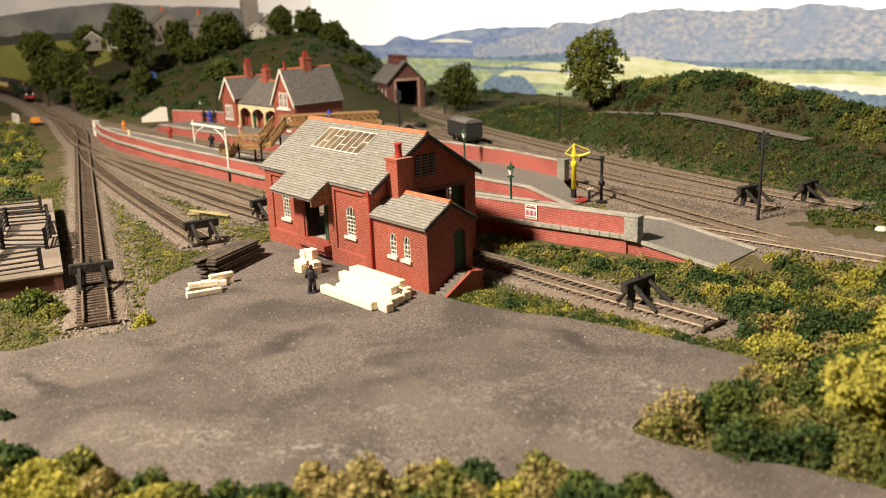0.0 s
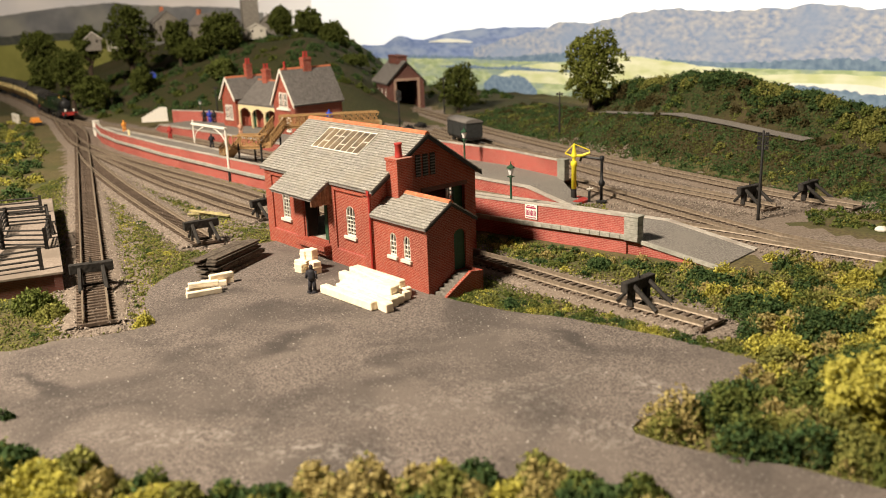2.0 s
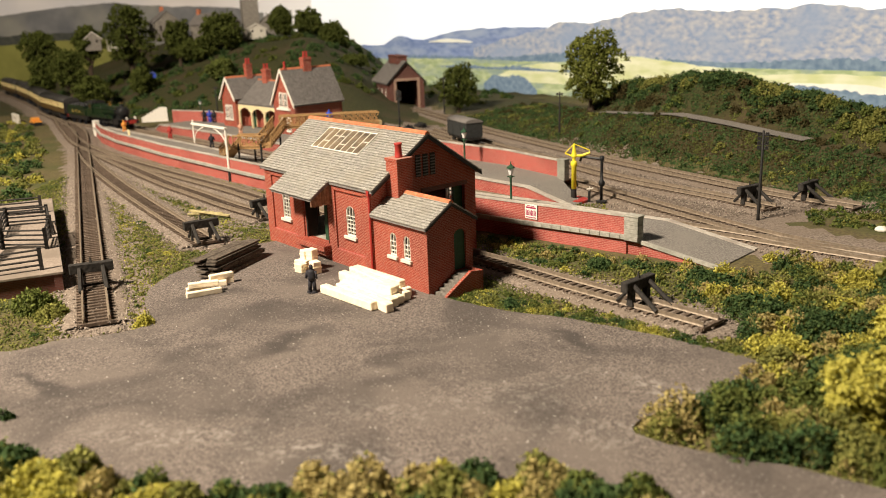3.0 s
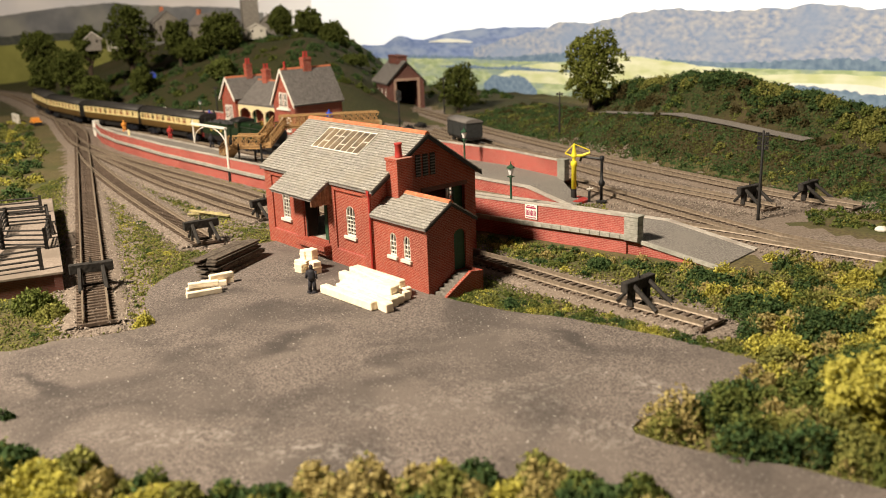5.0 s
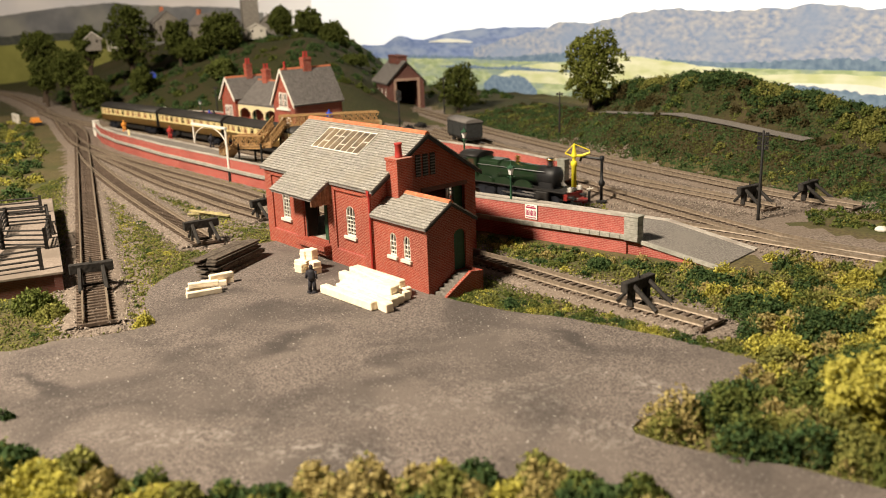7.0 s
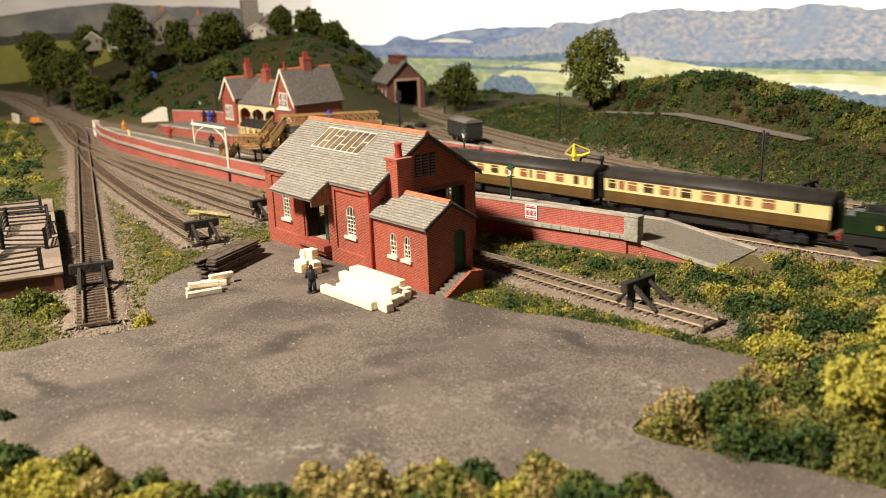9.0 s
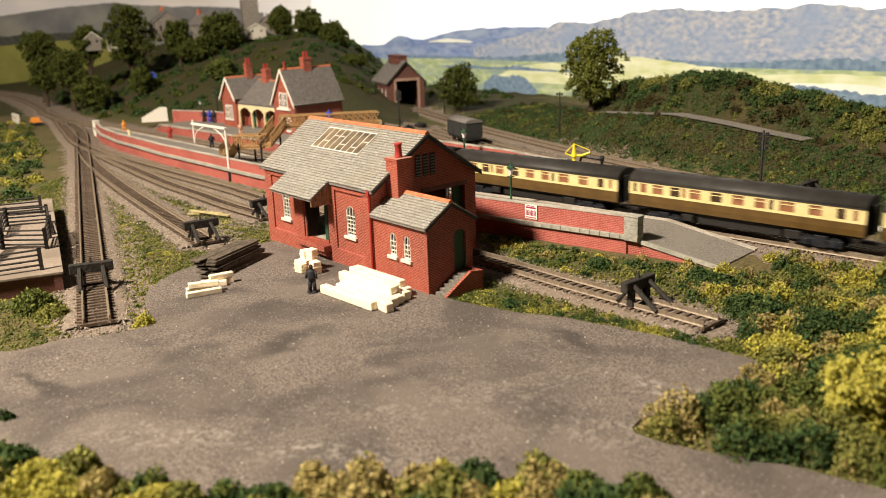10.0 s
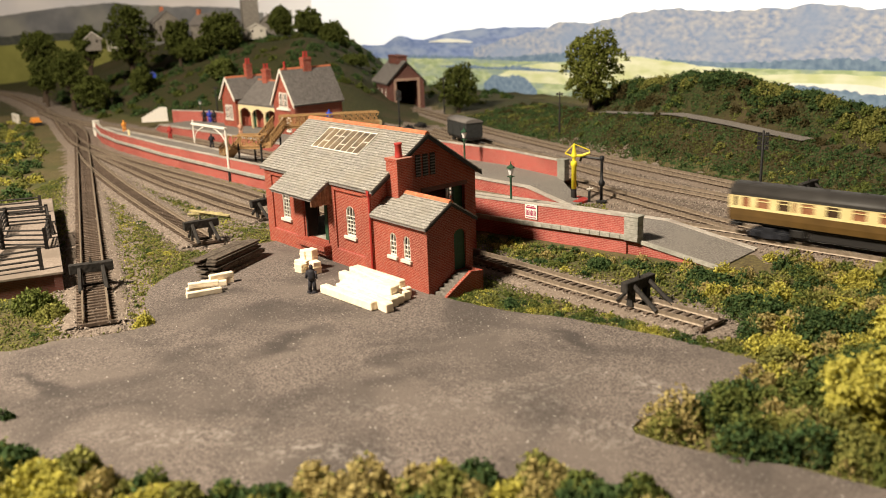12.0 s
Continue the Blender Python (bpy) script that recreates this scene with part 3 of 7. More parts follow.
def goods_shed():
    shed = thing("goods_shed", SX, SY, 0, SRZ, "red brick goods shed with grey slate roof and chimney", "goods shed")
    T = 2.2
    doors = (38.5, 59.0, 9.0, 31.0, 0)
    front = wall_with_openings(0, SL, -1, EAVE, [(15.2, 22.8, 15.2, 27.5, 2.5), doors, (74.8, 82.2, 16, 27.5, 3.2)], 0, T)
    part("front_wall", front, BRICK, shed)
    part("back_wall", wall_with_openings(0, SL, -1, EAVE, [(76.0, 85.0, 21.0, 31.5, 0)], SW - T, SW), BRICK, shed)
    fr = Shape().box(76.0, 76.6, SW - 1.9, SW - 0.9, 21, 31.5).box(84.4, 85.0, SW - 1.9, SW - 0.9, 21, 31.5).box(76, 85, SW - 1.9, SW - 0.9, 21, 21.7).box(76, 85, SW - 1.9, SW - 0.9, 30.8, 31.5)
    rear = part("window", fr, WHITE, shed, "white rear window seen through the open end")
    for x in (78.2, 80.5, 82.8):
        part("glazing_bar", Shape().box(x - 0.2, x + 0.2, SW - 1.7, SW - 1.1, 21.7, 30.8), WHITE, rear)
    for z in (24.0, 26.3, 28.6):
        part("glazing_bar", Shape().box(76.6, 84.4, SW - 1.7, SW - 1.1, z - 0.2, z + 0.2), WHITE, rear)
    part("rail_door", Shape().box(SL - 3.4, SL - 2.5, 50.6, 58.6, 0, 35.4), GREEN_PAINT, shed, "dark green sliding door at the open end", bevel=0.1)
    part("lintel", Shape().box(SL - 0.1, SL + 0.25, 28.5, 57.5, 35.0, 37.2), BRICK_DARK, shed, "dark timber lintel")
    # gable walls run along y: build along x, then turn
    gable = [(0, EAVE), (SW, EAVE), (SW / 2, TOP)]
    for x, nm in ((SL - T, "near"), (0.0, "far")):
        m = Matrix.Translation((x + T, 0, 0)) @ Matrix.Rotation(radians(90), 4, "Z")
        part("gable_wall", moved(wall_with_openings(T, SW - T, -1, EAVE, [(30.0, 56.0, -1, 35.0, 0)], 0, T, [(0.3, EAVE), (SW - 0.3, EAVE), (SW / 2, TOP - 0.3)]), m), BRICK, shed)
    # brick relief: plinth, pilasters, eaves band
    rel = Shape()
    rel.box(-0.5, 36.5, -0.7, 0.2, -1, 7.5).box(61, SL + 0.1, -0.7, 0.2, -1, 7.5)
    for x in (0.0, 30.5, 60.5, SL - 6.3):
        rel.box(x - 0.5, x + 6.2, -0.85, 0.2, 7.5, 38)
    rel.box(-0.5, SL + 0.1, -0.85, 0.2, 37.0, 41.0)
    part("brick_relief", rel, BRICK, shed, bevel=0.1)
    for x, z0, z1 in ((-0.3, 7.5, 8.3), (61.0, 7.5, 8.3)):
        part("string_course", Shape().box(x, x + 36.4 if x < 50 else SL, -0.8, 0.1, z0, z1), BRICK_PALE, shed)
    for x, z0, w, h, ar in ((19.0, 15.2, 7.6, 12.3, 2.4), (78.5, 16, 7.4, 11.5, 3.2)):
        sash_window(shed, x, z0, w, h, ar, rows=6)
    # unloading doorway
    part("door_reveal", Shape().box(38.3, 39.4, -0.3, 6, 9, 31).box(58.4, 59.3, -0.3, 6, 9, 31), DARK, shed)
    part("sliding_door", Shape().box(51.5, 58.6, 2.4, 3.3, 9, 30), GREEN_PAINT, shed, "green sliding timber door", bevel=0.1)
    part("loading_ledge", Shape().box(35, 61, -5.2, 0.2, 5.6, 8.6).box(36, 60, -3.6, 0.2, 3.4, 5.6), BRICK, shed, "brick loading ledge", bevel=0.25)
    part("inner_floor", Shape().box(T + 0.2, SL - T - 0.2, T + 0.2, 40, -1, 8.4), STONE, shed, "grey loading platform inside")
    # roof
    run, rise = SW / 2, TOP - EAVE
    ang, k = math.atan2(rise, run), rise / run
    over, g = 1.9, 2.6
    length = math.hypot(run + over, (run + over) * k)
    z_eave = EAVE - over * k + 0.5
    lower = part("roof", Shape().prism([(-over, z_eave - 1.3), (-over, z_eave), (run, TOP + 0.5), (SW + over, z_eave), (SW + over, z_eave - 1.3), (run, TOP - 0.9)], -g, SL + g,
                 Matrix.Rotation(radians(90), 4, "Z") @ Matrix.Scale(-1, 4, (0, 1, 0))), SLATE_DARK, shed, "slate roof")
    part("slates", moved(slates(SL + 2 * g, length), slope_matrix(-g, -over, z_eave, ang)), SLATE, lower, kind="stuff")
    part("slates", moved(slates(SL + 2 * g, length, seed=2), slope_matrix(SL + g, SW + over, z_eave, ang, 180)), SLATE, lower, kind="stuff")
    part("ridge_tiles", ridge_tiles(-g, SL + g, run, TOP + 0.9), RIDGE, lower, "orange terracotta ridge tiles")
    # barge boards and purlin ends on the gables
    for x in (-g - 0.5, SL + g - 0.3):
        sh = Shape()
        for sgn in (1, -1):
            a = (run - sgn * (run + over), z_eave - 0.4)
            sh.prism([(a[0], a[1] - 1.5), (a[0], a[1]), (run, TOP + 0.2), (run, TOP - 1.5)], x, x + 0.8, Matrix.Rotation(radians(90), 4, "Z") @ Matrix.Scale(-1, 4, (0, 1, 0)))
        part("barge_board", sh, BLACK, shed, "dark timber barge board")
    # skylight
    sky = part("skylight", moved(Shape().box(0, 42.0, 0, 15.0, 0.2, 0.75), slope_matrix(25.2, 14.3, 14.3 * k + EAVE + 0.4, ang)), material("sooty_glass", (0.075, 0.06, 0.045), (0.21, 0.16, 0.10), grain=7, rough=0.3, bump=0.1), lower, "long glazed skylight with white bars")
    for i in range(9):
        x = 42.0 * i / 8
        part("skylight_bar", moved(Shape().box(x - 0.2, x + 0.2, -0.3, 15.3, 0.3, 1.05), slope_matrix(25.2, 14.3, 14.3 * k + EAVE + 0.4, ang)), WHITE, sky)
    for y in (0.0, 15.0):
        part("skylight_bar", moved(Shape().box(-0.3, 42.3, y - 0.24, y + 0.24, 0.3, 1.1), slope_matrix(25.2, 14.3, 14.3 * k + EAVE + 0.4, ang)), WHITE, sky)
    for x, y in ((5.3, 5.5), (10.5, 9.8), (15.8, 9.8), (21.0, 4.6), (31.5, 3.8), (36.8, 8.4)):
        part("skylight_bar", moved(Shape().box(x, x + 5.0, y - 0.22, y + 0.22, 0.3, 1.05), slope_matrix(25.2, 14.3, 14.3 * k + EAVE + 0.4, ang)), WHITE, sky)
    # canopy over the unloading doorway, carried down from the main slope
    cl = math.hypot(12.0 - over + 1.2, (12.0 - over + 1.2) * k)
    cz = EAVE - 12.6 * k + 0.4
    can = part("canopy", Shape().prism([(-12.6, cz - 1.1), (-12.6, cz), (0.4, EAVE + 0.6), (0.4, EAVE - 0.8)], 26.5, 64.2, Matrix.Rotation(radians(90), 4, "Z") @ Matrix.Scale(-1, 4, (0, 1, 0))), SLATE_DARK, shed, "slate canopy over the doorway")
    part("slates", moved(slates(38.6, math.hypot(13.4, 13.4 * k), seed=5), slope_matrix(26.0, -12.9, cz + 0.05, ang)), SLATE, can, kind="stuff")
    boards = Shape()
    for i in range(8):
        y0, y1 = -12.2 + 1.5 * i, -12.2 + 1.5 * i + 1.35
        top = lambda y: EAVE + y * k - 0.7
        bot = min(30.0 + 0.0, top(y0) - 0.6) - 0.9 * (i % 2) * 0.4
        boards.add([(63.2, y0, bot), (63.2, y1, bot), (63.2, y1, top(y1)), (63.2, y0, top(y0)), (64.1, y0, bot), (64.1, y1, bot), (64.1, y1, top(y1)), (64.1, y0, top(y0))],
                   [(0, 1, 2, 3), (4, 7, 6, 5), (0, 4, 5, 1), (1, 5, 6, 2), (2, 6, 7, 3), (3, 7, 4, 0)])
    part("valance", boards, material("dusty_boards", (0.2, 0.11, 0.07), (0.3, 0.18, 0.11), grain=1.5, rough=0.85, island=0.2), can, "vertical brown valance boards")
    # louvred vents high in the gable
    for y in (25.6, 30.0, 34.4):
        v = part("vent", Shape().box(SL - 0.2, SL + 0.25, y, y + 3.0, 43.0, 53.5), BLACK, shed, "louvred gable vent")
        for j in range(7):
            part("slat", Shape().box(SL + 0.1, SL + 0.6, y, y + 3.0, 43.5 + j * 1.4, 44.0 + j * 1.4), SLATE_DARK, v)
    part("drainpipe", Shape().rod((SL - 0.5, -1.6, 0), (SL - 0.5, -1.6, 39.5), 0.5).box(SL - 1.4, SL + 0.4, -2.4, -0.6, 38.5, 40.8), RED_PAINT, shed, "red drainpipe")
    office(shed)


def office(shed):
    """The lean office block at the shed's end, with its chimney, door and steps."""
    x0, x1, W, ze, zr = SL, SL + 38.8, 25.6, 30.6, 38.6
    T = 1.8
    off = part("office", wall_with_openings(x0, x1, -1, ze, [(109.2, 113.9, 13.2, 21.6, 2.2), (119.2, 123.9, 13.2, 21.6, 2.2)], -0.2, T), BRICK, shed, "small brick office block")
    part("back_wall", Shape().box(x0, x1, W - T, W, -1, ze), BRICK, off)
    m = Matrix.Translation((x1, 0, 0)) @ Matrix.Rotation(radians(90), 4, "Z")
    part("gable_wall", moved(wall_with_openings(T, W - T, -1, ze, [(14.8, 21.6, 7.8, 23.6, 2.6)], 0, T, [(0.2, ze), (W - 0.2, ze), (W / 2, zr - 0.2)]), m), BRICK, off)
    part("door", moved(Shape().box(14.8, 21.6, 0.9, 1.5, 7.8, 26.0), m), GREEN_PAINT, off, "dark green plank door")
    for x in (111.5, 121.5):
        sash_window(off, x, 13.2, 4.7, 8.4, 2.2, y=-0.3, rows=4, cols=2)
    run, rise = W / 2, zr - ze
    ang, k = math.atan2(rise, run), rise / run
    over, g = 2.0, 1.2
    z_e = ze - over * k + 0.5
    turn = Matrix.Rotation(radians(90), 4, "Z") @ Matrix.Scale(-1, 4, (0, 1, 0))
    roof = part("office_roof", Shape().prism([(-over, z_e - 1.1), (-over, z_e), (run, zr + 0.5), (W + over, z_e), (W + over, z_e - 1.1), (run, zr - 0.7)], x0, x1 + g, turn), SLATE_DARK, shed, "slate roof of the office")
    length = math.hypot(run + over, (run + over) * k)
    part("slates", moved(slates(x1 + g - x0, length, row=1.65, seed=7), slope_matrix(x0, -over, z_e, ang)), SLATE, roof, kind="stuff")
    part("slates", moved(slates(x1 + g - x0, length, row=1.65, seed=8), slope_matrix(x1 + g, W + over, z_e, ang, 180)), SLATE, roof, kind="stuff")
    part("ridge_tiles", ridge_tiles(x0 + 6, x1 + g, run, zr + 0.8), RIDGE, roof, "orange terracotta ridge tiles")
    sh = Shape()
    for sgn in (1, -1):
        sh.prism([(run - sgn * (run + over), z_e - 1.4), (run - sgn * (run + over), z_e - 0.2), (run, zr + 0.3), (run, zr - 1.0)], x1 + g - 0.4, x1 + g + 0.4, turn)
    part("barge_board", sh, BLACK, off, "dark timber barge board")
    ch = part("chimney", Shape().box(x0 + 0.2, x0 + 8.6, 8.4, 17.0, 30, 54.4).box(x0 - 0.2, x0 + 9.0, 8.0, 17.4, 53.4, 54.8), BRICK, shed, "square brick chimney stack", bevel=0.15)
    part("chimney_pot", Shape().lathe([(2.0, 54.6), (1.7, 55.2), (1.55, 60.2), (1.85, 60.5), (1.85, 61.3), (1.2, 61.3), (1.1, 58)], 12, Matrix.Translation((x0 + 4.6, 12.6, 0))), RED_PAINT, ch, "red clay chimney pot", smooth=True)
    # grey stone darkened in colour to stand in for shade on this end
    STEP = material("step_stone", (0.12, 0.105, 0.09), (0.22, 0.2, 0.17), grain=1.2, rough=0.9, bump=0.5)
    st = part("steps", Shape().box(x1, x1 + 9.0, 14.5, 22.0, -1, 7.4), STEP, shed, "stone steps up to the office door")
    for i in range(5):
        part("step", Shape().box(x1 + 0.1, x1 + 8.0, 3.0 + i * 2.3, 5.6 + i * 2.3, -1, 1.1 + i * 1.35), STEP, st, bevel=0.12)
    part("side_wall", Shape().add([(x1 + 8, 1.5, -1), (x1 + 8, 22, -1), (x1 + 8, 22, 8.6), (x1 + 8, 16, 9.4), (x1 + 8, 2, 1.2), (x1 + 9.6, 1.5, -1), (x1 + 9.6, 22, -1), (x1 + 9.6, 22, 8.6), (x1 + 9.6, 16, 9.4), (x1 + 9.6, 2, 1.2)],
                                  [(0, 1, 2, 3, 4), (9, 8, 7, 6, 5), (0, 5, 6, 1), (1, 6, 7, 2), (2, 7, 8, 3), (3, 8, 9, 4), (4, 9, 5, 0)]), BRICK, st)
    part("side_wall", Shape().box(x1, x1 + 9.6, 21.2, 22.8, -1, 8.6), BRICK, st)


goods_shed()
# ---- platforms ----
WORN_COPING = material("worn_coping", (0.40, 0.36, 0.31), (0.54, 0.50, 0.44), grain=2.0, rough=0.85, bump=0.3, patch=(0.33, 0.29, 0.25), patch_size=14)
PAVING = material("platform_paving", (0.135, 0.122, 0.11), (0.28, 0.256, 0.23), grain=0.9, rough=0.9, bump=0.5, patch=(0.23, 0.21, 0.185), patch_size=30)


def main_index(x, y):
    return int(np.hypot(MAIN_LINE[:, 0] - x, MAIN_LINE[:, 1] - y).argmin())


def strip(line, a, b, z0, z1):
    """A band along the line between the offsets a and b and the heights z0 and z1 (numbers or one a point)."""
    n = len(line)
    A, B = offset_line(line, np.broadcast_to(a, n)), offset_line(line, np.broadcast_to(b, n))
    Z0, Z1 = np.broadcast_to(z0, n), np.broadcast_to(z1, n)
    return Shape().loft([[(*A[i], Z0[i]), (*B[i], Z0[i]), (*B[i], Z1[i]), (*A[i], Z1[i])] for i in range(n)])


def near_platform():
    i0, i1 = main_index(-338, 945), main_index(163, 416)
    line = MAIN_LINE[i0:i1 + 1]
    s = MAIN_S[i0:i1 + 1]
    at = lambda x, y: MAIN_S[main_index(x, y)]
    edge = np.interp(s, [s[0], at(-254, 860), at(-125, 717), at(10, 565), at(60, 512), s[-1]], [-24, -30, -33, -20, -13, -12])
    wall = np.interp(s, [s[0], at(-300, 905), at(-254, 860), at(-179, 778), at(-72, 656), at(35, 537), at(110, 466), s[-1]], [-36, -55, -67, -75, -75, -64, -57, -52])
    s_end, s_ramp = at(118, 459) + 14, at(128, 450)
    top = np.interp(s, [s[0], s_ramp, s[-1]], [8, 8, 0.2])
    pf = thing("platform", 0, 0, 0, 0, "red brick station platform with parapet wall and grey ramp", "platform")
    part("base", strip(line, wall + 1.2, edge, -1, top - 0.8), BRICK_PALE, pf, "red brick platform base")
    part("paving", strip(line, wall + 1.2, edge + 0.3 - 3.5, top - 0.8, top), PAVING, pf, "grey gravelled platform surface")
    part("edge_coping", strip(line, edge - 2.6, edge + 0.8, top - 0.8, top + 0.35), WORN_COPING, pf, "pale stone platform edge")
    r = s > s_end + 2
    part("ramp_edge", strip(line[r], wall[r] + 0.2, wall[r] + 1.9, top[r] - 1.4, top[r] + 0.3), STONE, pf)
    k = s <= s_end
    ln, wl = line[k], wall[k]
    part("wall_base", strip(ln, wl, wl + 1.3, -1, 7.0), BRICK_PALE, pf)
    tp = np.interp(s[k], [s[0], at(-254, 860), at(-72, 656), at(60, 512)], [13.8, 15.0, 16.0, 18.0])
    part("parapet", strip(ln, wl + 0.2, wl + 2.4, 9.0, tp), BRICK_PALE, pf, "red brick parapet wall")
    part("parapet_coping", strip(ln, wl - 0.1, wl + 2.7, tp, tp + 0.8), WORN_COPING, pf, "pale stone parapet coping")
    stones = smooth_line(offset_line(ln, wl + 0.6), 5.6)[0]
    tang = np.gradient(stones, axis=0)
    block = mesh_of("coping_stone", Shape().box(-2.72, 2.72, -2.2, 1.8, 6.9, 9.3), STONE, bevel=0.2)
    for (x, y), (tx, ty) in zip(stones, tang):
        b = new("coping_stone", block)
        b.parent = pf
        b.matrix_local = place(x, y, 0, math.degrees(math.atan2(ty, tx)))
    # end piers
    (x, y), (tx, ty) = offset_line(ln, wl + 1.5)[-1], ln[-1] - ln[-2]
    rz = math.degrees(math.atan2(ty, tx))
    m = Matrix.Translation((x, y, 0)) @ Matrix.Rotation(radians(rz), 4, "Z")
    pier = part("end_pier", moved(Shape().box(-0.8, 7.4, -3.4, 2.7, 18.65, 19.4), m), STONE, pf, "grey stone end pier", bevel=0.15)
    for j in range(6):
        part("stone", moved(Shape().box(-0.5 - 0.1 * (j % 2), 7.0 + 0.1 * (j % 2), -3.1, 2.4, 6.6 + j * 2.0, 6.6 + j * 2.0 + 1.92), m), STONE, pier, bevel=0.15)
    (x, y), (tx, ty) = offset_line(ln, wl + 1.5)[0], ln[1] - ln[0]
    part("end_pier", moved(Shape().box(-4, 2, -2.6, 2.6, -1, 15).box(-4.4, 2.4, -3, 3, 15, 16), Matrix.Translation((x, y, 0)) @ Matrix.Rotation(math.atan2(ty, tx), 4, "Z")), WHITE, pf, "white painted end pier", bevel=0.15)
    # the enamel notice on the parapet
    j = int(np.hypot(*(offset_line(ln, wl) - np.array([39.5, 437.5])).T).argmin())
    (x, y), (tx, ty) = offset_line(ln, wl + 0.1)[j], ln[j + 1] - ln[j]
    notice(x, y, math.degrees(math.atan2(ty, tx)))
    return wl, ln


def text_mesh(words, size, mat):
    """Built-in letters as a flat mesh."""
    cu = bpy.data.curves.new("letters", "FONT")
    cu.body, cu.size, cu.align_x, cu.align_y, cu.extrude = words, size * MM, "CENTER", "CENTER", 0.05 * MM
    tmp = bpy.data.objects.new("letters", cu)
    scene.collection.objects.link(tmp)
    me = bpy.data.meshes.new_from_object(tmp.evaluated_get(bpy.context.evaluated_depsgraph_get()))
    bpy.data.objects.remove(tmp)
    me.materials.append(mat)
    return me


def notice(x, y, rz):
    ob = thing("notice_board", x, y, 0, rz, "white enamel advertising notice with maroon lettering on the wall", "sign")
    part("board", Shape().box(-3.9, 3.9, -0.35, 0.05, 10.4, 18.2), WHITE, ob, bevel=0.05)
    ink = material("maroon_ink", (0.32, 0.03, 0.09), (0.36, 0.04, 0.1), grain=1, rough=0.5, bump=0)
    sh = [(-3.2, 3.2, 16.0, 16.9), (-2.6, 2.2, 17.2, 17.6), (-3.3, 3.2, 11.0, 11.5)]
    for a, b, c, d in sh:
        part("letter_bar", Shape().box(a, b, -0.42, -0.34, c, d), ink, ob)
    for i in range(8):
        a = -3.3 + i * 0.85
        part("letter_bar", Shape().box(a, a + 0.55, -0.42, -0.34, 12.2, 15.2 - 0.3 * (i % 2)), ink, ob)


near_platform()


def far_platform():
    i0, i1 = main_index(-332, 940), main_index(70, 504)
    line, s = MAIN_LINE[i0:i1 + 1], MAIN_S[i0:i1 + 1]
    at = lambda x, y: MAIN_S[main_index(x, y)]
    edge = np.interp(s, [s[0], s[0] + 30, at(-179, 778), at(0, 576), at(45, 528), s[-1]], [28, 19, 19, 20, 16, 14])
    rear = np.interp(s, [s[0], s[0] + 60, at(0, 576), at(40, 532), s[-1]], [47, 66, 66, 54, 26])
    top = np.interp(s, [s[0], s[0] + 25, at(44, 529), s[-1]], [1, 8, 8, 0.3])
    pf = thing("platform", 0, 0, 0, 0, "far red brick station platform with pale edges", "platform")
    part("base", strip(line, edge, rear, -1, top - 0.8), BRICK_PALE, pf, "red brick platform base")
    part("paving", strip(line, edge + 2.5, rear, top - 0.8, top), PAVING, pf, "grey gravelled platform surface")
    part("edge_coping", strip(line, edge - 0.8, edge + 2.4, top - 0.8, top + 0.4), WORN_COPING, pf, "pale stone platform edge")
    for a, b in ((s[0] + 1, at(-262, 868)), (at(-100, 688), at(42, 530))):
        k = (s >= a) & (s <= b)
        part("parapet", strip(line[k], rear[k] - 1, rear[k] + 1.4, 0, 18.5), BRICK_PALE, pf, "red brick rear wall")
        part("parapet_coping", strip(line[k], rear[k] - 1.3, rear[k] + 1.7, 18.5, 19.4), WORN_COPING, pf)
    p, q = np.array([-333.0, 979.0]), np.array([-305.0, 984.0])
    fence = part("end_fence", strip(np.array([p, (p + q) / 2, q]), -0.3, 0.3, 5.5, 9.5), WHITE, pf, "white boarded ramp fence")
    for i in range(9):
        u, v = p + (q - p) * i / 9, p + (q - p) * (i + 0.94) / 9
        part("board", strip(np.array([u, (u + v) / 2, v]), -0.5, 0.5, 9.0, 11.5 + 10.0 * min(1.0, i / 6)), WHITE, fence)
    j = int((s <= at(42, 530)).sum()) - 1
    (x, y), (tx, ty) = offset_line(line, rear)[j], line[j] - line[j - 1]
    m = Matrix.Translation((x, y, 0)) @ Matrix.Rotation(math.atan2(ty, tx), 4, "Z")
    pier = part("end_pier", moved(Shape().box(-1.3, 5.4, -2.9, 2.9, 19.8, 20.8), m), STONE, pf, "grey stone end pier", bevel=0.15)
    for i in range(6):
        part("stone", moved(Shape().box(-1, 5.0 + 0.1 * (i % 2), -2.6, 2.6, 6.6 + i * 2.2, 8.7 + i * 2.2), m), STONE, pier, bevel=0.15)


far_platform()


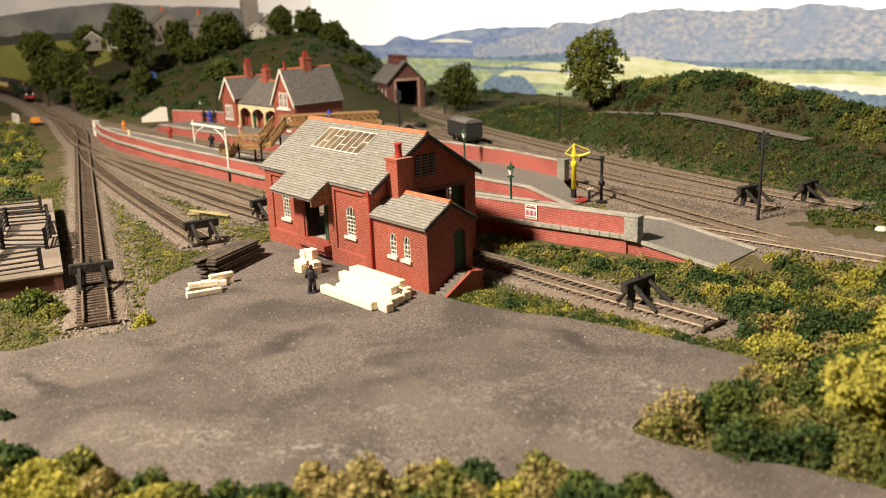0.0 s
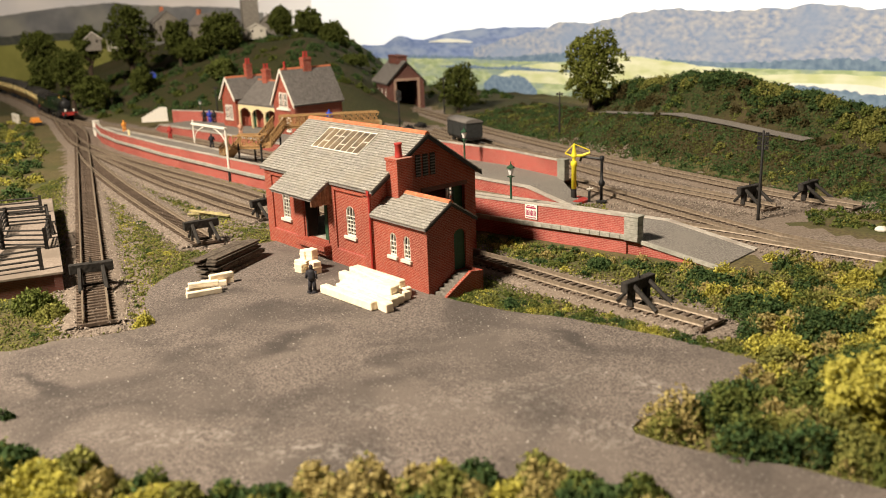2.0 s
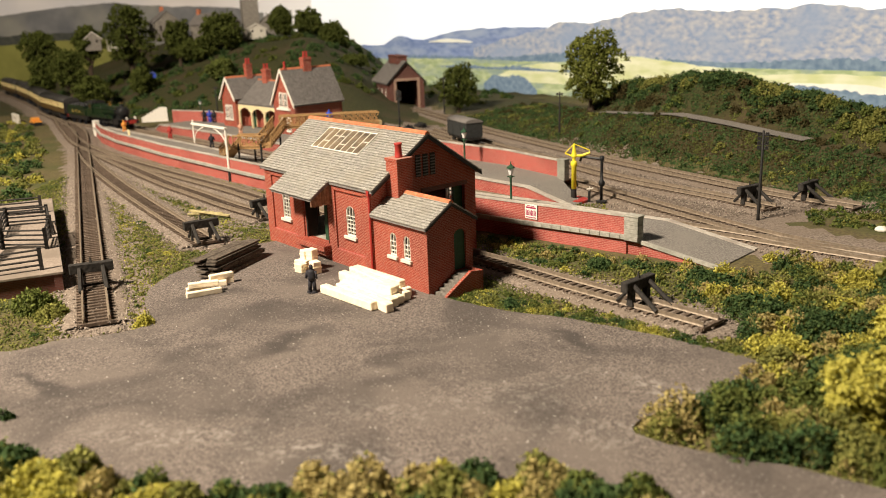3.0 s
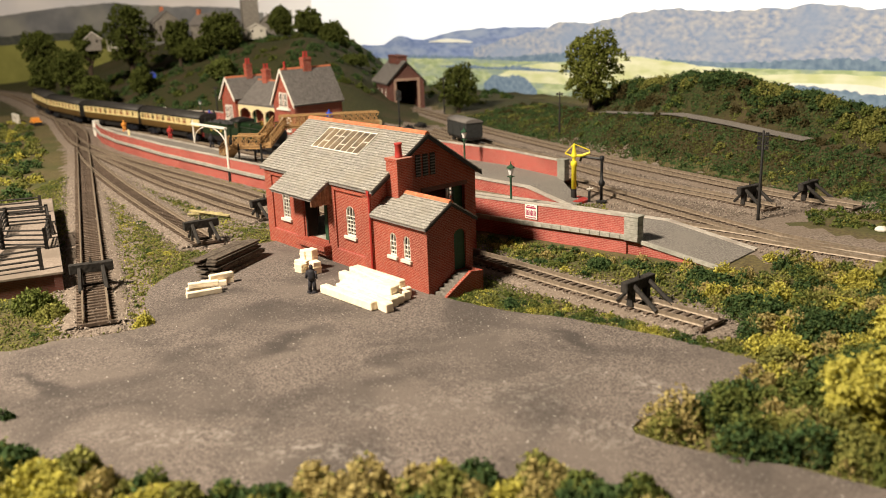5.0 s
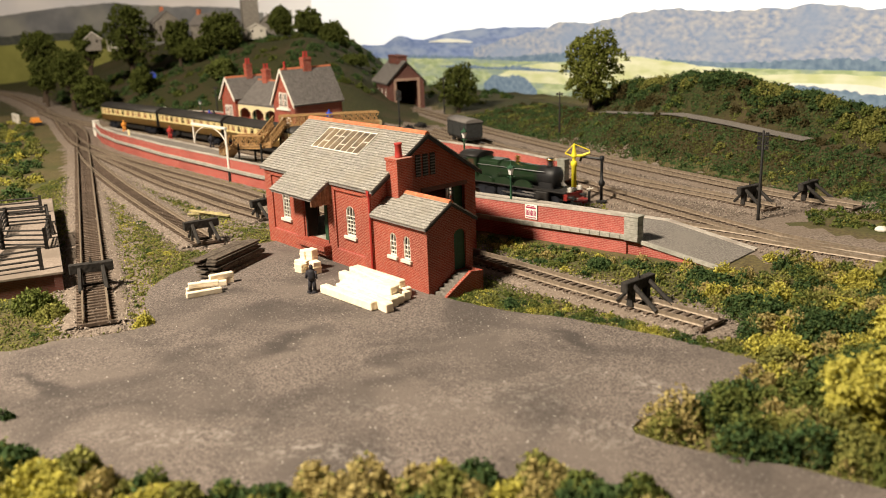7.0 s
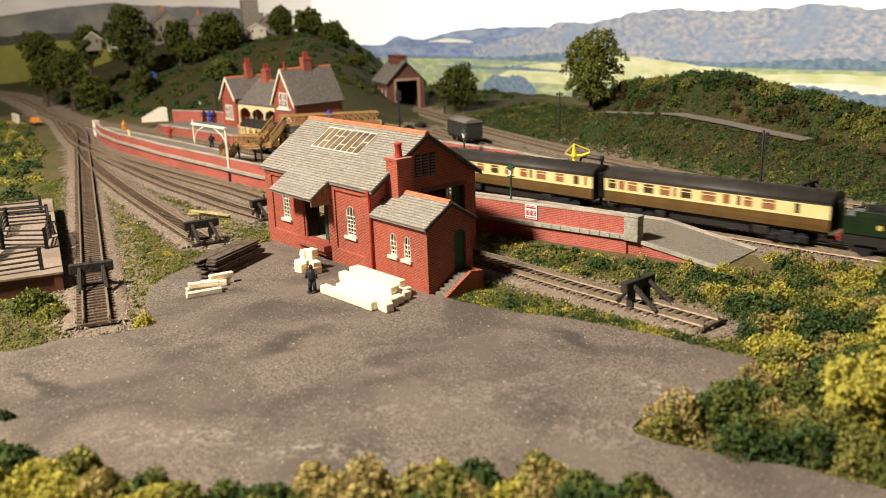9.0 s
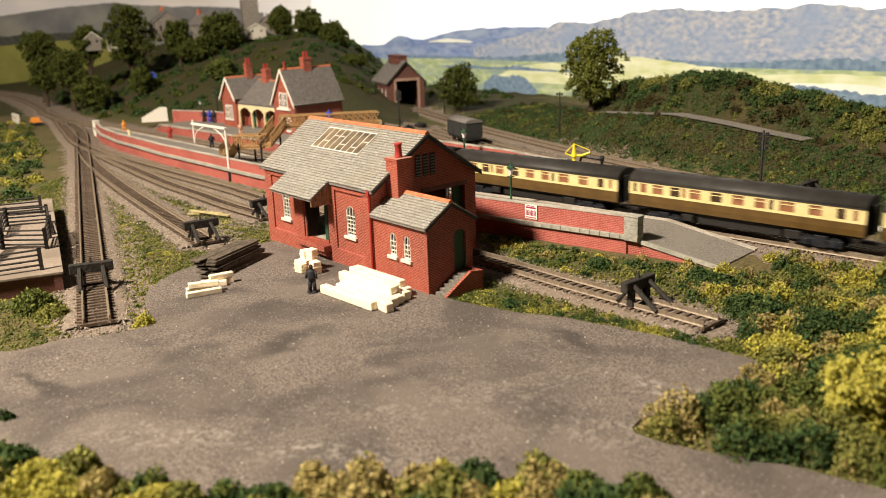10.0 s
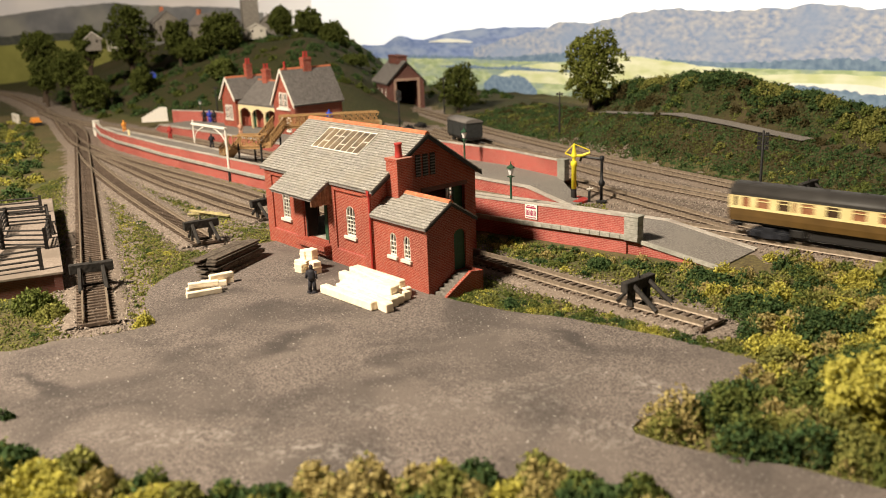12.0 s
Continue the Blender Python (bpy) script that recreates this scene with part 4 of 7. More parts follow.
# ---- station building ----
def gable_wing(parent, x0, x1, d, ze, zr, seed):
    """A cross wing: gable on the platform face (y = 0), ridge running back."""
    c = (x0 + x1) / 2
    part("wing_wall", Shape().prism([(x0, 0), (x1, 0), (x1, ze), (c, zr - 0.4), (x0, ze)], 0, 2).box(x0, x0 + 1.6, 2, d, 0, ze).box(x1 - 1.6, x1, 2, d, 0, ze)
         .prism([(x0, 0), (x1, 0), (x1, ze), (c, zr - 0.4), (x0, ze)], d - 2, d), BRICK, parent)
    w, k = (x1 - x0) / 2, (zr - ze) / ((x1 - x0) / 2)
    o = 2.0
    roof = part("wing_roof", Shape().prism([(x0 - o, ze - o * k - 0.9), (x0 - o, ze - o * k + 0.4), (c, zr + 0.4), (x1 + o, ze - o * k + 0.4), (x1 + o, ze - o * k - 0.9), (c, zr - 0.9)], -1.6, d + 1.6), SLATE_DARK, parent, "dark slate roof")
    ang, ln = math.atan(k), math.hypot(w + o, (w + o) * k)
    part("slates", moved(slates(d + 3.2, ln, row=2.6, seed=seed), slope_matrix(x1 + o, -1.6, ze - o * k + 0.4, ang, 90)), SLATE_DARK, roof, kind="stuff")
    part("slates", moved(slates(d + 3.2, ln, row=2.6, seed=seed + 1), slope_matrix(x0 - o, d + 1.6, ze - o * k + 0.4, ang, -90)), SLATE_DARK, roof, kind="stuff")
    part("ridge_tiles", Shape().prism([(c - 1.2, zr - 0.2), (c, zr + 1.5), (c + 1.2, zr - 0.2)], -1.6, d + 1.6), RIDGE, roof, "orange ridge tiles")
    bb = Shape()
    for sg in (1, -1):
        xo = c - sg * (w + o + 0.3)
        bb.prism([(xo, ze - o * k - 2.4), (xo, ze - o * k + 0.6), (c, zr + 1.0), (c, zr - 2.4)], -2.6, -1.5)
    part("barge_board", bb, WHITE, roof, "white barge boards")


def chimney(parent, x, y, z0, z1, wx=5.0, wy=7.0, pots=2):
    ch = part("chimney", Shape().box(x - wx / 2, x + wx / 2, y - wy / 2, y + wy / 2, z0, z1).box(x - wx / 2 - 0.5, x + wx / 2 + 0.5, y - wy / 2 - 0.5, y + wy / 2 + 0.5, z1 - 2.2, z1 - 0.8), BRICK, parent, "red brick chimney")
    for i in range(pots):
        yy = y + (i - (pots - 1) / 2) * 3.2
        part("chimney_pot", Shape().lathe([(1.2, z1), (1.0, z1 + 4.4), (1.25, z1 + 4.6), (1.25, z1 + 5.2), (0.8, z1 + 5.2)], 8, Matrix.Translation((x, yy, 0))), RED_PAINT, ch)


def station_building():
    st = thing("station_building", -223.2, 908.0, 7.9, -47, "red brick station building with two white-boarded gables", "station building")
    gable_wing(st, 0, 25, 50, 31, 49, 11)
    gable_wing(st, 97, 131.5, 55, 31, 60, 13)
    # middle range behind an arched veranda
    part("middle_wall", Shape().box(25, 97, 14, 16, 0, 27).box(25, 97, 44, 46, 0, 27), BRICK, st)
    o, ze, zr, y0, ym = 1.0, 24.0, 45.0, 3.0, 30.0
    k = (zr - ze) / (ym - y0)
    turn = Matrix.Rotation(radians(90), 4, "Z") @ Matrix.Scale(-1, 4, (0, 1, 0))
    roof = part("middle_roof", Shape().prism([(y0, ze - 1), (y0, ze + 0.4), (ym, zr + 0.4), (ym + 20, ze + 6), (ym + 20, ze + 5), (ym, zr - 1)], 24, 98, turn), SLATE_DARK, st, "dark slate roof")
    part("slates", moved(slates(71, math.hypot(ym - y0, zr - ze), row=2.6, seed=15), slope_matrix(25.5, y0, ze + 0.4, math.atan(k))), SLATE_DARK, roof, kind="stuff")
    part("ridge_tiles", Shape().box(25, 97, ym - 1, ym + 1, zr, zr + 1.4), RIDGE, roof, "orange ridge tiles")
    ver = part("veranda", Shape().box(25, 97, 3.2, 4.6, 20.5, 24.0), CREAM, st, "cream arched timber veranda")
    n = 3
    for i in range(n):
        a, b = 25 + 72 * i / n, 25 + 72 * (i + 1) / n
        c, w = (a + b) / 2, (b - a) / 2 - 0.9
        arc = Shape()
        for j in range(8):
            p, q = math.pi * j / 8, math.pi * (j + 1) / 8
            P, Q = (c + w * math.cos(p), 12.5 + 7.5 * math.sin(p)), (c + w * math.cos(q), 12.5 + 7.5 * math.sin(q))
            arc.prism([P, (P[0], 20.6), (Q[0], 20.6), Q], 3.4, 4.4)
        part("arch", arc, CREAM, ver)
    for i in range(n + 1):
        x = 25.9 + 70.2 * i / n
        part("post", Shape().box(x - 0.9, x + 0.9, 3.1, 4.7, 0, 20.6), CREAM, ver)
    for x in (37, 61, 85):
        d = part("door", Shape().box(x - 4, x + 4, 13.4, 14.1, 0, 17), GREEN_PAINT, st, "green door")
        part("door_frame", Shape().box(x - 4.6, x - 4, 13.2, 14.1, 0, 17.6).box(x + 4, x + 4.6, 13.2, 14.1, 0, 17.6).box(x - 4.6, x + 4.6, 13.2, 14.1, 17, 17.8), CREAM, d)
    for xs, z0, h in (((8.5, 16.5), 8, 13), ((107.5, 121.0), 4, 11), ((110.5, 118.0), 26, 12)):
        for x in xs:
            w = part("window", Shape().box(x - 2.2, x + 2.2, -0.15, 0.1, z0, z0 + h), DARK, st, "dark window pane")
            part("window_frame", Shape().box(x - 3, x - 2, -0.5, 0.2, z0, z0 + h).box(x + 2, x + 3, -0.5, 0.2, z0, z0 + h).box(x - 3, x + 3, -0.5, 0.2, z0 + h - 0.4, z0 + h + 1)
                 .box(x - 2, x + 2, -0.4, 0.1, z0 + h * 0.45, z0 + h * 0.52).box(x - 0.3, x + 0.3, -0.4, 0.1, z0, z0 + h), WHITE, w)
            part("sill", Shape().box(x - 3.6, x + 3.6, -1.2, 0.2, z0 - 1.6, z0), WHITE, w)
    part("balcony_sill", Shape().box(104, 125, -1.6, 0.2, 22.6, 24.4), WHITE, st)
    chimney(st, 12.5, 26, 44, 62)
    chimney(st, 42, 29, 38, 57, 8, 6)
    chimney(st, 114, 28, 54, 70, 6, 9)
    chimney(st, 114, 4, 57, 62, 2.5, 2.5, 1)


station_building()


# ---- engine shed ----
def engine_shed():
    es = thing("engine_shed", -58.6, 1056, 0, 20, "small brick engine shed with open dark doorway", "engine shed")
    W, D, ze, zr = 45.0, 60.0, 35.0, 58.0
    front = wall_with_openings(0, W, -1, ze, [(9.5, 36.5, -1, 34.9, 0)], 0, 2, [(0, ze), (W, ze), (W / 2, zr)])
    part("front_wall", front, BRICK_DARK, es)
    part("front_surround", Shape().box(6.5, 9.5, -0.6, 2, -1, 36).box(36.5, 39.5, -0.6, 2, -1, 36).box(6.5, 39.5, -0.6, 2, 35, 38), material("pinkish_stone", (0.32, 0.2, 0.15), (0.4, 0.27, 0.2), grain=2, rough=0.9), es, "pale door surround")
    part("side_wall", moved(wall_with_openings(2, D, -1, ze, [(12, 18, 8, 24, 2), (27, 33, 8, 24, 2), (42, 48, 8, 24, 2)], -2, 0), Matrix.Rotation(radians(90), 4, "Z")), BRICK_DARK, es)
    for y in (15, 30, 45):
        part("window", Shape().box(0.6, 1.0, y - 3, y + 3, 8, 25), PALE_STONE, es, "pale blank window")
    part("side_wall", Shape().box(W - 2, W, 2, D, -1, ze), BRICK_DARK, es)
    part("back_wall", Shape().prism([(0, -1), (W, -1), (W, ze), (W / 2, zr), (0, ze)], D, D + 2), BRICK_DARK, es)
    k = (zr - ze) / (W / 2)
    roof = part("roof", Shape().prism([(-2.5, ze - 2.5 * k - 1), (-2.5, ze - 2.5 * k + 0.5), (W / 2, zr + 0.5), (W + 2.5, ze - 2.5 * k + 0.5), (W + 2.5, ze - 2.5 * k - 1), (W / 2, zr - 1)], -2, D + 4), SLATE_DARK, es, "grey slate roof")
    part("slates", moved(slates(D + 6, math.hypot(W / 2 + 2.5, (W / 2 + 2.5) * k), row=2.8, seed=22), slope_matrix(-2.5, D + 4, ze - 2.5 * k + 0.5, math.atan(k), -90)), SLATE_DARK, roof, kind="stuff")
    part("smoke_vent", Shape().box(W / 2 - 6, W / 2 + 6, 12, 50, zr - 4, zr + 5).box(W / 2 - 7, W / 2 + 7, 11, 51, zr + 5, zr + 6.2), BRICK_DARK, roof, "raised roof vent")
    part("barge_board", Shape().prism([(-3, ze - 2.5 * k - 2), (-3, ze - 2.5 * k), (W / 2, zr + 0.4), (W / 2, zr - 2)], -2.6, -1.6).prism([(W + 3, ze - 2.5 * k - 2), (W + 3, ze - 2.5 * k), (W / 2, zr + 0.4), (W / 2, zr - 2)], -2.6, -1.6), BLACK, es)


engine_shed()
# ---- room and painted backdrop ----
def wall_plane(name, corners, mat, label):
    sh = Shape().add(corners, [(0, 1, 2, 3)])
    return single(name, sh, mat, 0, 0, 0, 0, label, "wall", kind="structure")


# unseen room shell, coloured dark so that little light bounces back
ROOM = material("room_wall", (0.15, 0.13, 0.11), (0.19, 0.165, 0.14), grain=40, rough=0.9, bump=0.05)
X0, X1, Y0, Y1, Z0, Z1 = -2600, 2600, -1900, 2600, -950, 1480
wall_plane("wall_back", [(X0, Y0, Z0), (X1, Y0, Z0), (X1, Y0, Z1), (X0, Y0, Z1)], ROOM, "plain cream room wall")
wall_plane("wall_far", [(X0, Y1, Z0), (X1, Y1, Z0), (X1, Y1, Z1), (X0, Y1, Z1)], ROOM, "plain cream room wall")
wall_plane("wall_west", [(X0, Y0, Z0), (X0, Y1, Z0), (X0, Y1, Z1), (X0, Y0, Z1)], ROOM, "plain cream room wall")
wall_plane("wall_east", [(X1, Y0, Z0), (X1, Y1, Z0), (X1, Y1, Z1), (X1, Y0, Z1)], ROOM, "plain cream room wall")
wall_plane("ceiling", [(X0, Y0, Z1), (X1, Y0, Z1), (X1, Y1, Z1), (X0, Y1, Z1)], ROOM, "plain pale room ceiling")
wall_plane("floor", [(X0, Y0, Z0), (X1, Y0, Z0), (X1, Y1, Z0), (X0, Y1, Z0)], material("carpet", (0.2, 0.18, 0.16), (0.27, 0.24, 0.2), grain=8, rough=1), "plain brown room floor")

CORNER = (-221, 1620)
SKY_R = material("printed_bright_sky", (0.86, 0.86, 0.84), (0.9, 0.9, 0.88), grain=120, rough=0.7, bump=0, patch=(0.78, 0.82, 0.87), patch_size=160)
SKY_L = material("printed_dull_sky", (0.58, 0.53, 0.50), (0.68, 0.63, 0.60), grain=150, rough=0.7, bump=0, patch=(0.52, 0.51, 0.53), patch_size=200)
BLUE_HILL = material("printed_blue_hill", level=3.0, a=(0.13, 0.19, 0.36), b=(0.24, 0.30, 0.46), grain=14, rough=0.7, bump=0, patch=(0.30, 0.36, 0.48), patch_size=45, detail=12)
FELL = material("printed_fell", level=1.7, a=(0.20, 0.26, 0.39), b=(0.46, 0.45, 0.45), grain=8, rough=0.7, bump=0, patch=(0.25, 0.31, 0.43), patch_size=75, detail=15, lo=0.34, hi=0.68)
FIELD = material("printed_fields", level=3.0, a=(0.30, 0.37, 0.19), b=(0.46, 0.51, 0.30), grain=14, rough=0.7, bump=0, patch=(0.24, 0.31, 0.28), patch_size=34, detail=9, lo=0.42, hi=0.6)
BRIGHT_FIELD = material("printed_bright_field", level=3.0, a=(0.52, 0.55, 0.28), b=(0.68, 0.68, 0.48), grain=30, rough=0.7, bump=0)
WOODS = material("printed_woods", (0.11, 0.17, 0.25), (0.20, 0.27, 0.34), grain=6, rough=0.7, bump=0, detail=6)
DULL_HILL = material("printed_dull_hill", (0.14, 0.145, 0.16), (0.22, 0.222, 0.23), grain=40, rough=0.7, bump=0, detail=9, patch=(0.29, 0.285, 0.255), patch_size=90)
DULL_FIELD = material("printed_dull_field", (0.2, 0.2, 0.05), (0.28, 0.28, 0.075), grain=40, rough=0.7, bump=0)


def add_print_glow(mats, glow):
    """Added glow: the print, no lamp itself, gives off a little of its own colour."""
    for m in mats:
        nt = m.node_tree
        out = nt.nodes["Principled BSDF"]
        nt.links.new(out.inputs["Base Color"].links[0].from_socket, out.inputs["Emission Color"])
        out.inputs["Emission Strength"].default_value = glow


def paler_towards_corner(m, reach, paint):
    """The left sky colour grows paler towards the meeting of the two prints."""
    nt, N = m.node_tree, m.node_tree.nodes
    out = N["Principled BSDF"]
    col = out.inputs["Base Color"].links[0].from_socket
    co, sep, r, mx = N.new("ShaderNodeTexCoord"), N.new("ShaderNodeSeparateXYZ"), N.new("ShaderNodeMapRange"), N.new("ShaderNodeMix")
    r.interpolation_type = "SMOOTHSTEP"
    r.inputs["From Min"].default_value, r.inputs["From Max"].default_value = reach, 0.0
    mx.data_type = "RGBA"
    mx.inputs["B"].default_value = (*paint, 1)
    nt.links.new(co.outputs["Object"], sep.inputs[0])
    nt.links.new(sep.outputs["X"], r.inputs["Value"])
    nt.links.new(r.outputs["Result"], mx.inputs["Factor"])
    nt.links.new(col, mx.inputs["A"])
    nt.links.new(mx.outputs["Result"], out.inputs["Base Color"])


paler_towards_corner(SKY_L, 0.24, (0.86, 0.84, 0.84))
# emission stands in for stronger light falling on the backdrop
add_print_glow((SKY_L,), 0.15)
add_print_glow((SKY_R, BLUE_HILL, FELL, FIELD, BRIGHT_FIELD, WOODS), 0.33)
add_print_glow((SKY_R,), 0.6)


def backdrop(name, turn, length, label):
    ob = thing(name, CORNER[0], CORNER[1], 0, turn, label, "backdrop", kind="structure")
    return ob


def skyline(parent, name, mat, u0, u1, base, knots, layer, side, rough, size, seed):
    """A flat printed band: its upper edge runs through a few knots (u, height), broken up by noise. side: which face is seen."""
    us = np.arange(u0, u1 + 0.1, 3.0)
    zs = np.interp(us, [k[0] for k in knots], [k[1] for k in knots])
    w = 9
    zs = np.convolve(np.pad(zs, w // 2, mode="edge"), np.ones(w) / w, "valid")
    y = -side * 0.8 * layer
    sh = Shape()
    for u, z in zip(us, zs):
        n = rough * (noise.noise((u / size, seed, 0)) + 0.5 * noise.noise((u / size * 3, seed, 4)))
        sh.v += [(u, y, base), (u, y, z + n)]
    sh.f = [(2 * i, 2 * i + 2, 2 * i + 3, 2 * i + 1) for i in range(len(us) - 1)]
    part(name, sh, mat, parent)


def right_backdrop():
    b = backdrop("backdrop_hills", -50, 1600, "printed backdrop of blue fells and green fields")
    part("sky", Shape().add([(0, 0, -60), (1700, 0, -60), (1700, 0, 240), (0, 0, 240)], [(0, 1, 2, 3)]), SKY_R, b, "bright hazy sky")
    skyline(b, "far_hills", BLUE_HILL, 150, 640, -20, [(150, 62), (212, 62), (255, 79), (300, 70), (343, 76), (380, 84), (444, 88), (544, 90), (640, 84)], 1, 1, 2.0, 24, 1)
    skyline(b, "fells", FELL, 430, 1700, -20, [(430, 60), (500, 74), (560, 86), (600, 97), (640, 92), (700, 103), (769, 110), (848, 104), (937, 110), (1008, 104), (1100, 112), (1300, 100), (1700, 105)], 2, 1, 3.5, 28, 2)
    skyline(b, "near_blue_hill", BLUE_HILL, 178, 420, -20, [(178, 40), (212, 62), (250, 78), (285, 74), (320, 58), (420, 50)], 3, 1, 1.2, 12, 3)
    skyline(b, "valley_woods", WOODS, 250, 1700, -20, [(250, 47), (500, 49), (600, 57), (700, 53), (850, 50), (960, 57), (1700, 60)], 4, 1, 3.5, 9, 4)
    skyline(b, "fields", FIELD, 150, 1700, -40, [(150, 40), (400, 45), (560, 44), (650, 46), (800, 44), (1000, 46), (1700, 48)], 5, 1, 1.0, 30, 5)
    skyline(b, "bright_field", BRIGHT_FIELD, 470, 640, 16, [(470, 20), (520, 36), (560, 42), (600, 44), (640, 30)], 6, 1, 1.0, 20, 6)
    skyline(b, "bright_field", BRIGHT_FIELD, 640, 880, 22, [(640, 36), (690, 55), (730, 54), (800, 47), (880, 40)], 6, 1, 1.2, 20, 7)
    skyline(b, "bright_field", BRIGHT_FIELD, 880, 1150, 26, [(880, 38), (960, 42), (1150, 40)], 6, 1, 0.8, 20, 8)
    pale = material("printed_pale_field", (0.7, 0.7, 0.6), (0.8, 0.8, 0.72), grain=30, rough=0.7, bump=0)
    # same added glow as the other prints
    add_print_glow((pale,), 0.33)
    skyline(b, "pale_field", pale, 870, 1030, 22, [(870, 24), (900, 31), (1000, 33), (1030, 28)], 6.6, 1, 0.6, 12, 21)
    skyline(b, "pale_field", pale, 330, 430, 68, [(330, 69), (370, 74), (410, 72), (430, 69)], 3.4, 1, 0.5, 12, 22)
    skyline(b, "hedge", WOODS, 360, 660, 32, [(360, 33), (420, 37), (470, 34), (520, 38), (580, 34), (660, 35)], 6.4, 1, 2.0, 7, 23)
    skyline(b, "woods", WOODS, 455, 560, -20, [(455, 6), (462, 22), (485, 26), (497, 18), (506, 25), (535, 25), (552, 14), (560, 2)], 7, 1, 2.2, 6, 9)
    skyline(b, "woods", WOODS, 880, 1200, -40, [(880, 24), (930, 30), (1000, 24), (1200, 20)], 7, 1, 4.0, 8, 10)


def left_backdrop():
    b = backdrop("backdrop_moor", 173, 1200, "printed backdrop of dull grey moors")
    part("sky", Shape().add([(-10, 0, -60), (1400, 0, -60), (1400, 0, 240), (-10, 0, 240)], [(0, 1, 2, 3)]), SKY_L, b, "dull grey sky")
    skyline(b, "moor", DULL_HILL, 90, 1400, -40, [(90, 120), (160, 132), (320, 140), (374, 147), (486, 141), (601, 130), (1400, 120)], 1, -1, 2.0, 40, 11)
    skyline(b, "dark_wood", material("printed_dark_wood", (0.05, 0.055, 0.05), (0.08, 0.085, 0.07), grain=10, rough=0.7, bump=0), 330, 1400, -40, [(330, 96), (500, 96), (620, 92), (1400, 90)], 2, -1, 1.5, 20, 12)
    skyline(b, "field", DULL_FIELD, 330, 1400, -40, [(330, 84), (480, 82), (640, 74), (1400, 70)], 3, -1, 1.0, 40, 13)


right_backdrop()
left_backdrop()
# ---- foliage: foam clumps made of many small rough lumps ----
G = (1 + 5 ** 0.5) / 2
ICO_V = np.array([(-1, G, 0), (1, G, 0), (-1, -G, 0), (1, -G, 0), (0, -1, G), (0, 1, G), (0, -1, -G), (0, 1, -G), (G, 0, -1), (G, 0, 1), (-G, 0, -1), (-G, 0, 1)]) / 1.902
ICO_F = np.array([(0, 11, 5), (0, 5, 1), (0, 1, 7), (0, 7, 10), (0, 10, 11), (1, 5, 9), (5, 11, 4), (11, 10, 2), (10, 7, 6), (7, 1, 8), (3, 9, 4), (3, 4, 2), (3, 2, 6), (3, 6, 8), (3, 8, 9), (4, 9, 5), (2, 4, 11), (6, 2, 10), (8, 6, 7), (9, 8, 1)])
TET_V = np.array([(1, 1, 1), (1, -1, -1), (-1, 1, -1), (-1, -1, 1)], float) / 1.45
TET_F = np.array([(0, 1, 2), (0, 3, 1), (0, 2, 3), (1, 3, 2)])
FLAKE_V = np.array([(1, 0, 0.25), (0, 0.8, -0.2), (-1, 0, 0.25), (0, -0.8, -0.2)], float)
FLAKE_F = np.array([(0, 1, 3), (1, 2, 3)])


def lumps_mesh(name, centres, radii, mat, rng, low=False, squash=1.0):
    """Small jagged lumps at the centres (mm), all in one mesh."""
    bv, bf = {"flake": (FLAKE_V, FLAKE_F), True: (TET_V, TET_F), False: (ICO_V, ICO_F)}[low]
    n, k = len(centres), len(bv)
    v = np.repeat(bv[None], n, 0) * (1 + rng.uniform(-0.55, 0.5, (n, k, 1)))
    q = rng.normal(size=(n, 4))
    q /= np.linalg.norm(q, axis=1)[:, None]
    w, x, y, z = q.T
    R = np.stack([1 - 2 * (y * y + z * z), 2 * (x * y - z * w), 2 * (x * z + y * w), 2 * (x * y + z * w), 1 - 2 * (x * x + z * z), 2 * (y * z - x * w), 2 * (x * z - y * w), 2 * (y * z + x * w), 1 - 2 * (x * x + y * y)], 1).reshape(n, 3, 3)
    v = np.einsum("nij,nkj->nki", R, v) * radii[:, None, None] * np.array([1, 1, squash]) + centres[:, None, :]
    f = (bf[None] + (np.arange(n) * k)[:, None, None]).reshape(-1, 3)
    me = bpy.data.meshes.new(name)
    me.vertices.add(n * k)
    me.vertices.foreach_set("co", (v.reshape(-1) * MM).astype(np.float32))
    me.loops.add(f.size)
    me.loops.foreach_set("vertex_index", f.reshape(-1).astype(np.int32))
    me.polygons.add(len(f))
    me.polygons.foreach_set("loop_start", np.arange(0, f.size, 3, dtype=np.int32))
    me.update(calc_edges=True)
    me.materials.append(mat)
    return me


def foam(name, centres, radii, mat, rng, thick=0.25, flakes=1.9):
    """Ragged foam: a share of solid crumbs hung with smaller thin flakes, in one mesh."""
    core = rng.uniform(size=len(radii)) < thick
    me = lumps_mesh(name, centres[core], radii[core] * 1.25, mat, rng, True)
    pick = rng.integers(0, len(radii), int(len(radii) * flakes))
    c = centres[pick] + rng.normal(size=(len(pick), 3)) * radii[pick][:, None] * 0.75
    leaf = lumps_mesh(name, c, radii[pick] * rng.uniform(0.5, 0.95, len(pick)), mat, rng, "flake")
    bm = bmesh.new()
    bm.from_mesh(me)
    bm.from_mesh(leaf)
    bm.to_mesh(me)
    bm.free()
    bpy.data.meshes.remove(leaf)
    return me


